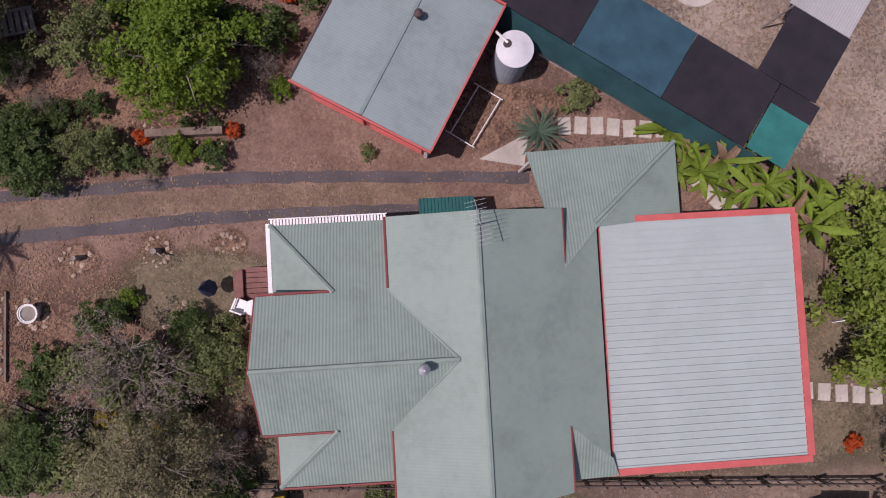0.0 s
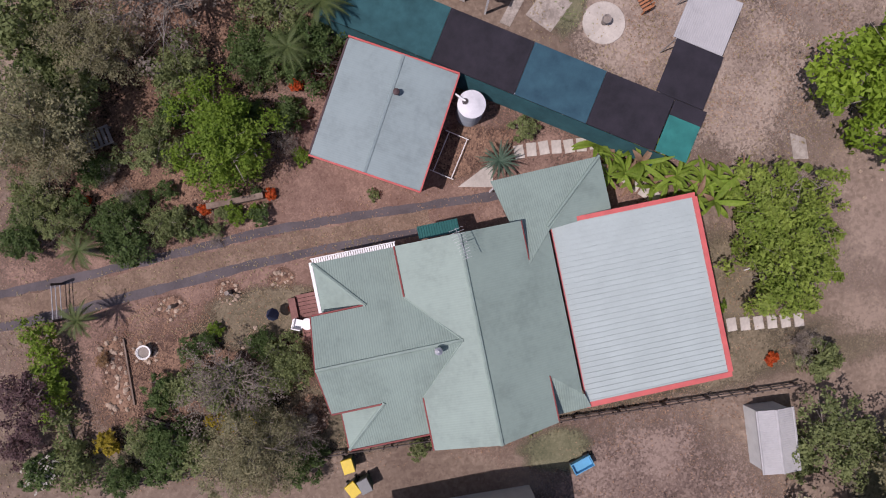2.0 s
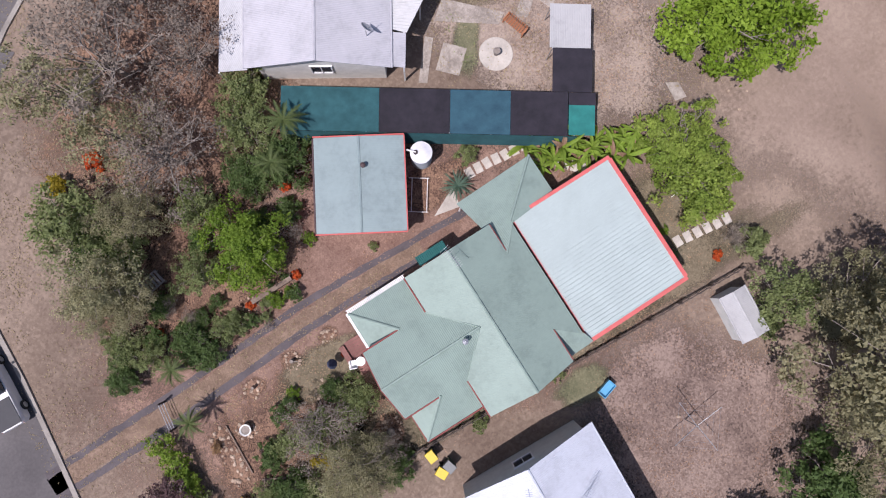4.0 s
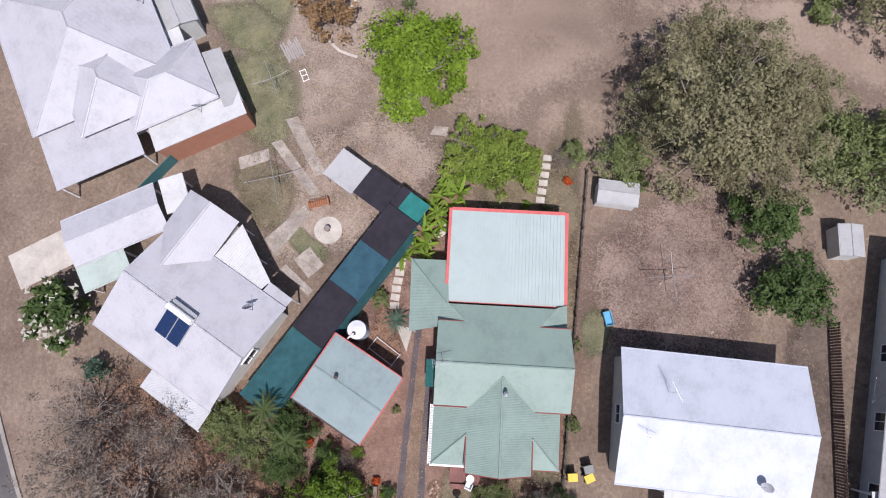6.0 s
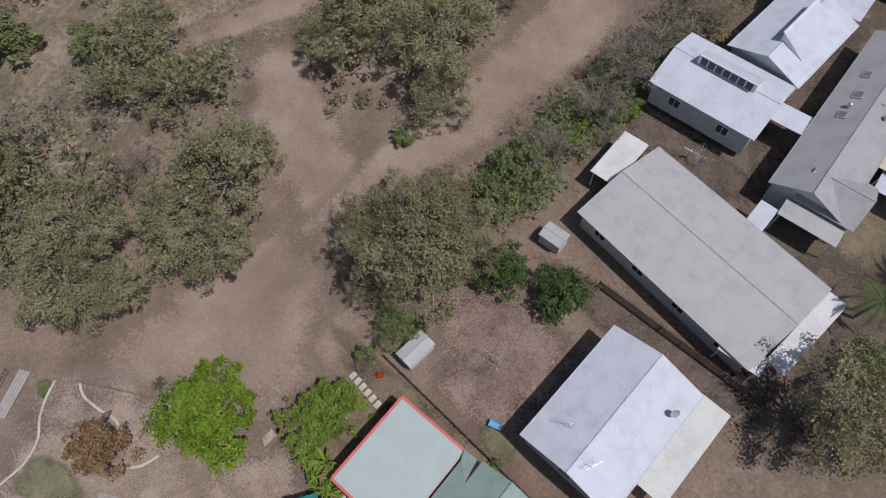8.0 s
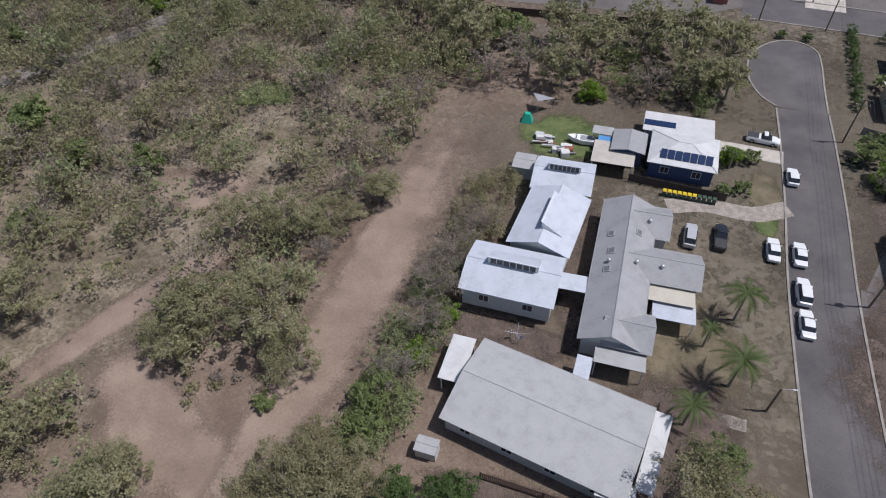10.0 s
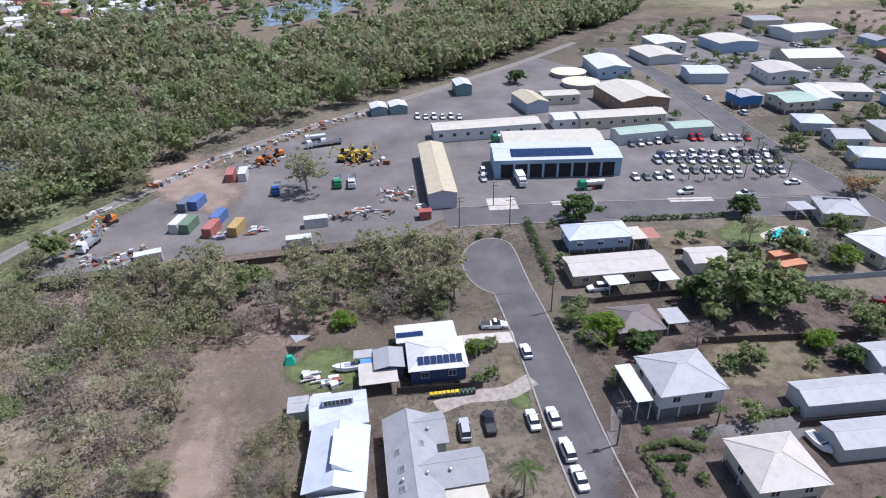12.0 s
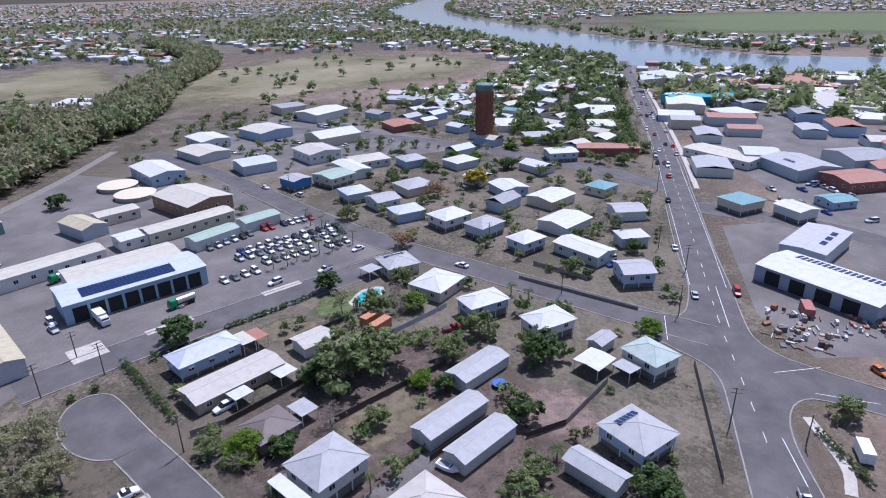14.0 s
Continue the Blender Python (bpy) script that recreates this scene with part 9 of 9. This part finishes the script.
van = thing("caravan", pose(-117, -12.0, 0, 0, 0, 30), "white caravan parked in a yard", "caravan")
part("body", Geo().box(0, 0, 1.5, 5.0, 2.3, 2.1, 0, 0.95), WHITE, van)
part("window", Geo().box(0, 1.13, 1.7, 1.6, 0.05, 0.6), GLASS, van)
for v in (-1.0, 1.0):
    part("wheel", Geo().tube((0, v - 0.1, 0.34), (0, v + 0.1, 0.34), 0.34, n=12), RUBBER, van)
play = thing("play_tent", pose(22.0, -90.5, 0), "small teal play tent on the lawn", "tent")
part("canopy", Geo().box(0, 0, 0.8, 2.0, 1.8, 1.6, 10, 0.45), plain("tent_teal", (0.02, 0.35, 0.25), 0.7), play)
spa = thing("garden_sail", pose(20.5, -94.5, 0), "grey triangular shade sail on posts", "shade sail")
part("sail", Geo().slab([(-2, -1, 2.2), (2, -1.2, 2.4), (0.3, 2, 3.0)], 0.02), plain("sail_grey", (0.3, 0.31, 0.33), 0.8), spa)
for u, v, z in ((-2, -1, 2.2), (2, -1.2, 2.4), (0.3, 2, 3.0)):
    part("post", Geo().tube((u, v, 0), (u, v, z), 0.05), STEEL, spa)
hut = thing("site_hut", pose(-5.2, -147.0, 0, 0, 0, 5), "small red hut beside the depot gate", "hut")
part("wall", wall_ring(3.0, 2.4, 0, 2.1, 0.1), plain("hut_wall", (0.35, 0.12, 0.1), 0.7), hut)
part("roof", Geo().slab([(-1.8, -1.5, 2.15), (1.8, -1.5, 2.15), (1.8, 1.5, 2.4), (-1.8, 1.5, 2.4)], 0.06), roof_mat("red", "x"), hut)
SLAB_STEPS = thing("yard_ladder", pose(24.0, 16.5, 0, 0, 0, 30), "white frame lying on the lawn", "frame")
for v in (-0.25, 0.25):
    part("rail", Geo().box(0, v, 0.06, 1.1, 0.06, 0.06), WHITE, SLAB_STEPS)
for u in (-0.5, 0, 0.5):
    part("rung", Geo().box(u, 0, 0.06, 0.06, 0.5, 0.05), WHITE, SLAB_STEPS)
def litter(name, areas, n, size, leaf, label, seed, up=0.03):
    """Countless small flat leaves or grass blades lying on the ground."""
    r = np.random.RandomState(seed)
    out = []
    for cx, cy, rx, ry in areas:
        k = int(n * rx * ry)
        t, q = r.uniform(0, 6.283, k), np.sqrt(r.uniform(0, 1, k))
        c = np.stack([cx + rx * q * np.cos(t), cy + ry * q * np.sin(t), r.uniform(0.04, 0.04 + up * 0.35, k)], 1)
        keep = np.array([noise.noise(Vector((p[0] * 0.5, p[1] * 0.5, seed))) + 0.35 > r.uniform(0, 0.8) for p in c])
        c = c[keep]
        k = len(c)
        a = r.normal(size=(k, 3)) * np.array([1, 1, 0.06])
        a /= np.linalg.norm(a, axis=1)[:, None]
        b = np.cross(a, np.array([0, 0, 1.0]) + r.normal(size=(k, 3)) * 0.1)
        b /= np.linalg.norm(b, axis=1)[:, None]
        s = size * r.uniform(0.5, 1.5, k)[:, None]
        out.append(np.stack([c - a * s, c + a * s * 0.8 - b * s * 0.6, c + a * s * 0.8 + b * s * 0.6], 1).reshape(-1, 3))
    tagged(new(name, quads_mesh(name, np.concatenate(out), LEAF[leaf])), label, "ground cover", kind="stuff")


lean = thing("lean_to", pose(0, 0, 0), "ribbed pale iron lean-to roof beside the white house", "lean-to")
part("roof", Geo().slab([(-2.78, 23.33, 2.7), (-1.39, 22.58, 2.9), (-3.71, 17.74, 2.9), (-5.32, 18.53, 2.7)], 0.03), roof_mat("lilac", "x"), lean)
for x, y in ((-2.78, 23.33), (-5.32, 18.53)):
    part("post", Geo().box(x, y, 1.3, 0.09, 0.09, 2.6), WHITE, lean)

lounge = thing("deck_chair", pose(17.2, -1.0, 0, 0, 0, 12), "deck chair with grey sling and white poles", "chair")
part("sling", Geo().slab([(0.0, -0.45, 0.35), (0.9, -0.42, 0.6), (0.9, 0.42, 0.6), (0.0, 0.45, 0.35)][::1], 0.02), plain("grey_sling", (0.2, 0.2, 0.22), 0.8), lounge)
for v in (-0.42, 0.42):
    part("pole", Geo().tube((-0.75, v, 0.05), (0.9, v, 0.62), 0.025, n=6), WHITE, lounge)
    part("leg", Geo().tube((0.9, v, 0.0), (0.3, v, 0.43), 0.025, n=6), WHITE, lounge)
towel = thing("towel", pose(17.2, -1.0, 0, 0, 0, 12), "faded pink towel over the deck chair", "towel")
part("cloth", Geo().slab([(0.55, -0.3, 0.55), (0.95, -0.3, 0.68), (0.98, 0.35, 0.68), (0.6, 0.3, 0.56)], 0.03), plain("pink_cloth", (0.6, 0.22, 0.26), 0.9), towel)
pallet = thing("garden_bench", pose(-15.6, 9.5, 0, 0, 0, 14), "weathered grey slatted garden bench", "bench")
for i in range(6):
    part("slat", Geo().box(-0.62 + i * 0.25, 0, 0.42, 0.16, 0.95, 0.04), plain("grey_bench_wood", (0.3, 0.27, 0.25), 0.9), pallet)
for v in (-0.45, 0.45):
    part("rail", Geo().box(0, v, 0.47, 1.5, 0.08, 0.06), plain("grey_bench_wood", (0.3, 0.27, 0.25), 0.9), pallet)
    for u in (-0.65, 0.65):
        part("leg", Geo().box(u, v, 0.2, 0.08, 0.08, 0.4), plain("grey_bench_wood", (0.3, 0.27, 0.25), 0.9), pallet)
grate = thing("timber_pallet", pose(-14.8, -5.4, 0, 0, 0, -24), "dark slatted timber pallet in the shade", "pallet")
for i in range(5):
    part("slat", Geo().box(0, -0.36 + i * 0.18, 0.14, 1.5, 0.12, 0.03), WOOD, grate)
for u in (-0.6, 0.6):
    part("bearer", Geo().box(u, 0, 0.06, 0.1, 0.9, 0.12), WOOD, grate)


litter("fallen_leaves", [(-12, -3.5, 6.5, 5), (-13, 9, 7, 5), (-10, 20, 9, 8), (18, 11, 6, 6), (17, -4, 2.5, 3), (3, 8, 3, 2.5), (-13.6, -1.2, 2.6, 2.2), (-13.6, -1.2, 2.6, 2.2), (-6.9, -5.5, 1.2, 1.5)], 190, 0.04, "litter", "scattered dry brown fallen leaves", 5)
litter("fallen_leaves", [(10.5, -15.5, 7.5, 8.5), (0, 3.5, 12, 1.5), (0, -8, 18, 1.2)], 110, 0.04, "litter", "scattered dry brown fallen leaves", 6)
litter("green_grass", [(22, 20, 6, 5), (28, 22, 5, 4), (13.4, 18, 3.2, 2.6), (9.7, 14, 1.2, 2.2), (33, 19, 4, 3)], 60, 0.06, "mid", "thin green grass tufts in the back yards", 8, 0.06)
litter("dry_grass", [(-8, 1.2, 11, 2.6), (13, 13, 6, 6), (22, 12, 9, 9), (-23, -5, 4, 30), (-24, 25, 10, 12), (15, -2, 2.5, 4), (4, -24, 10, 3)], 90, 0.05, "drygrass", "short dry grass tufts", 7, 0.06)
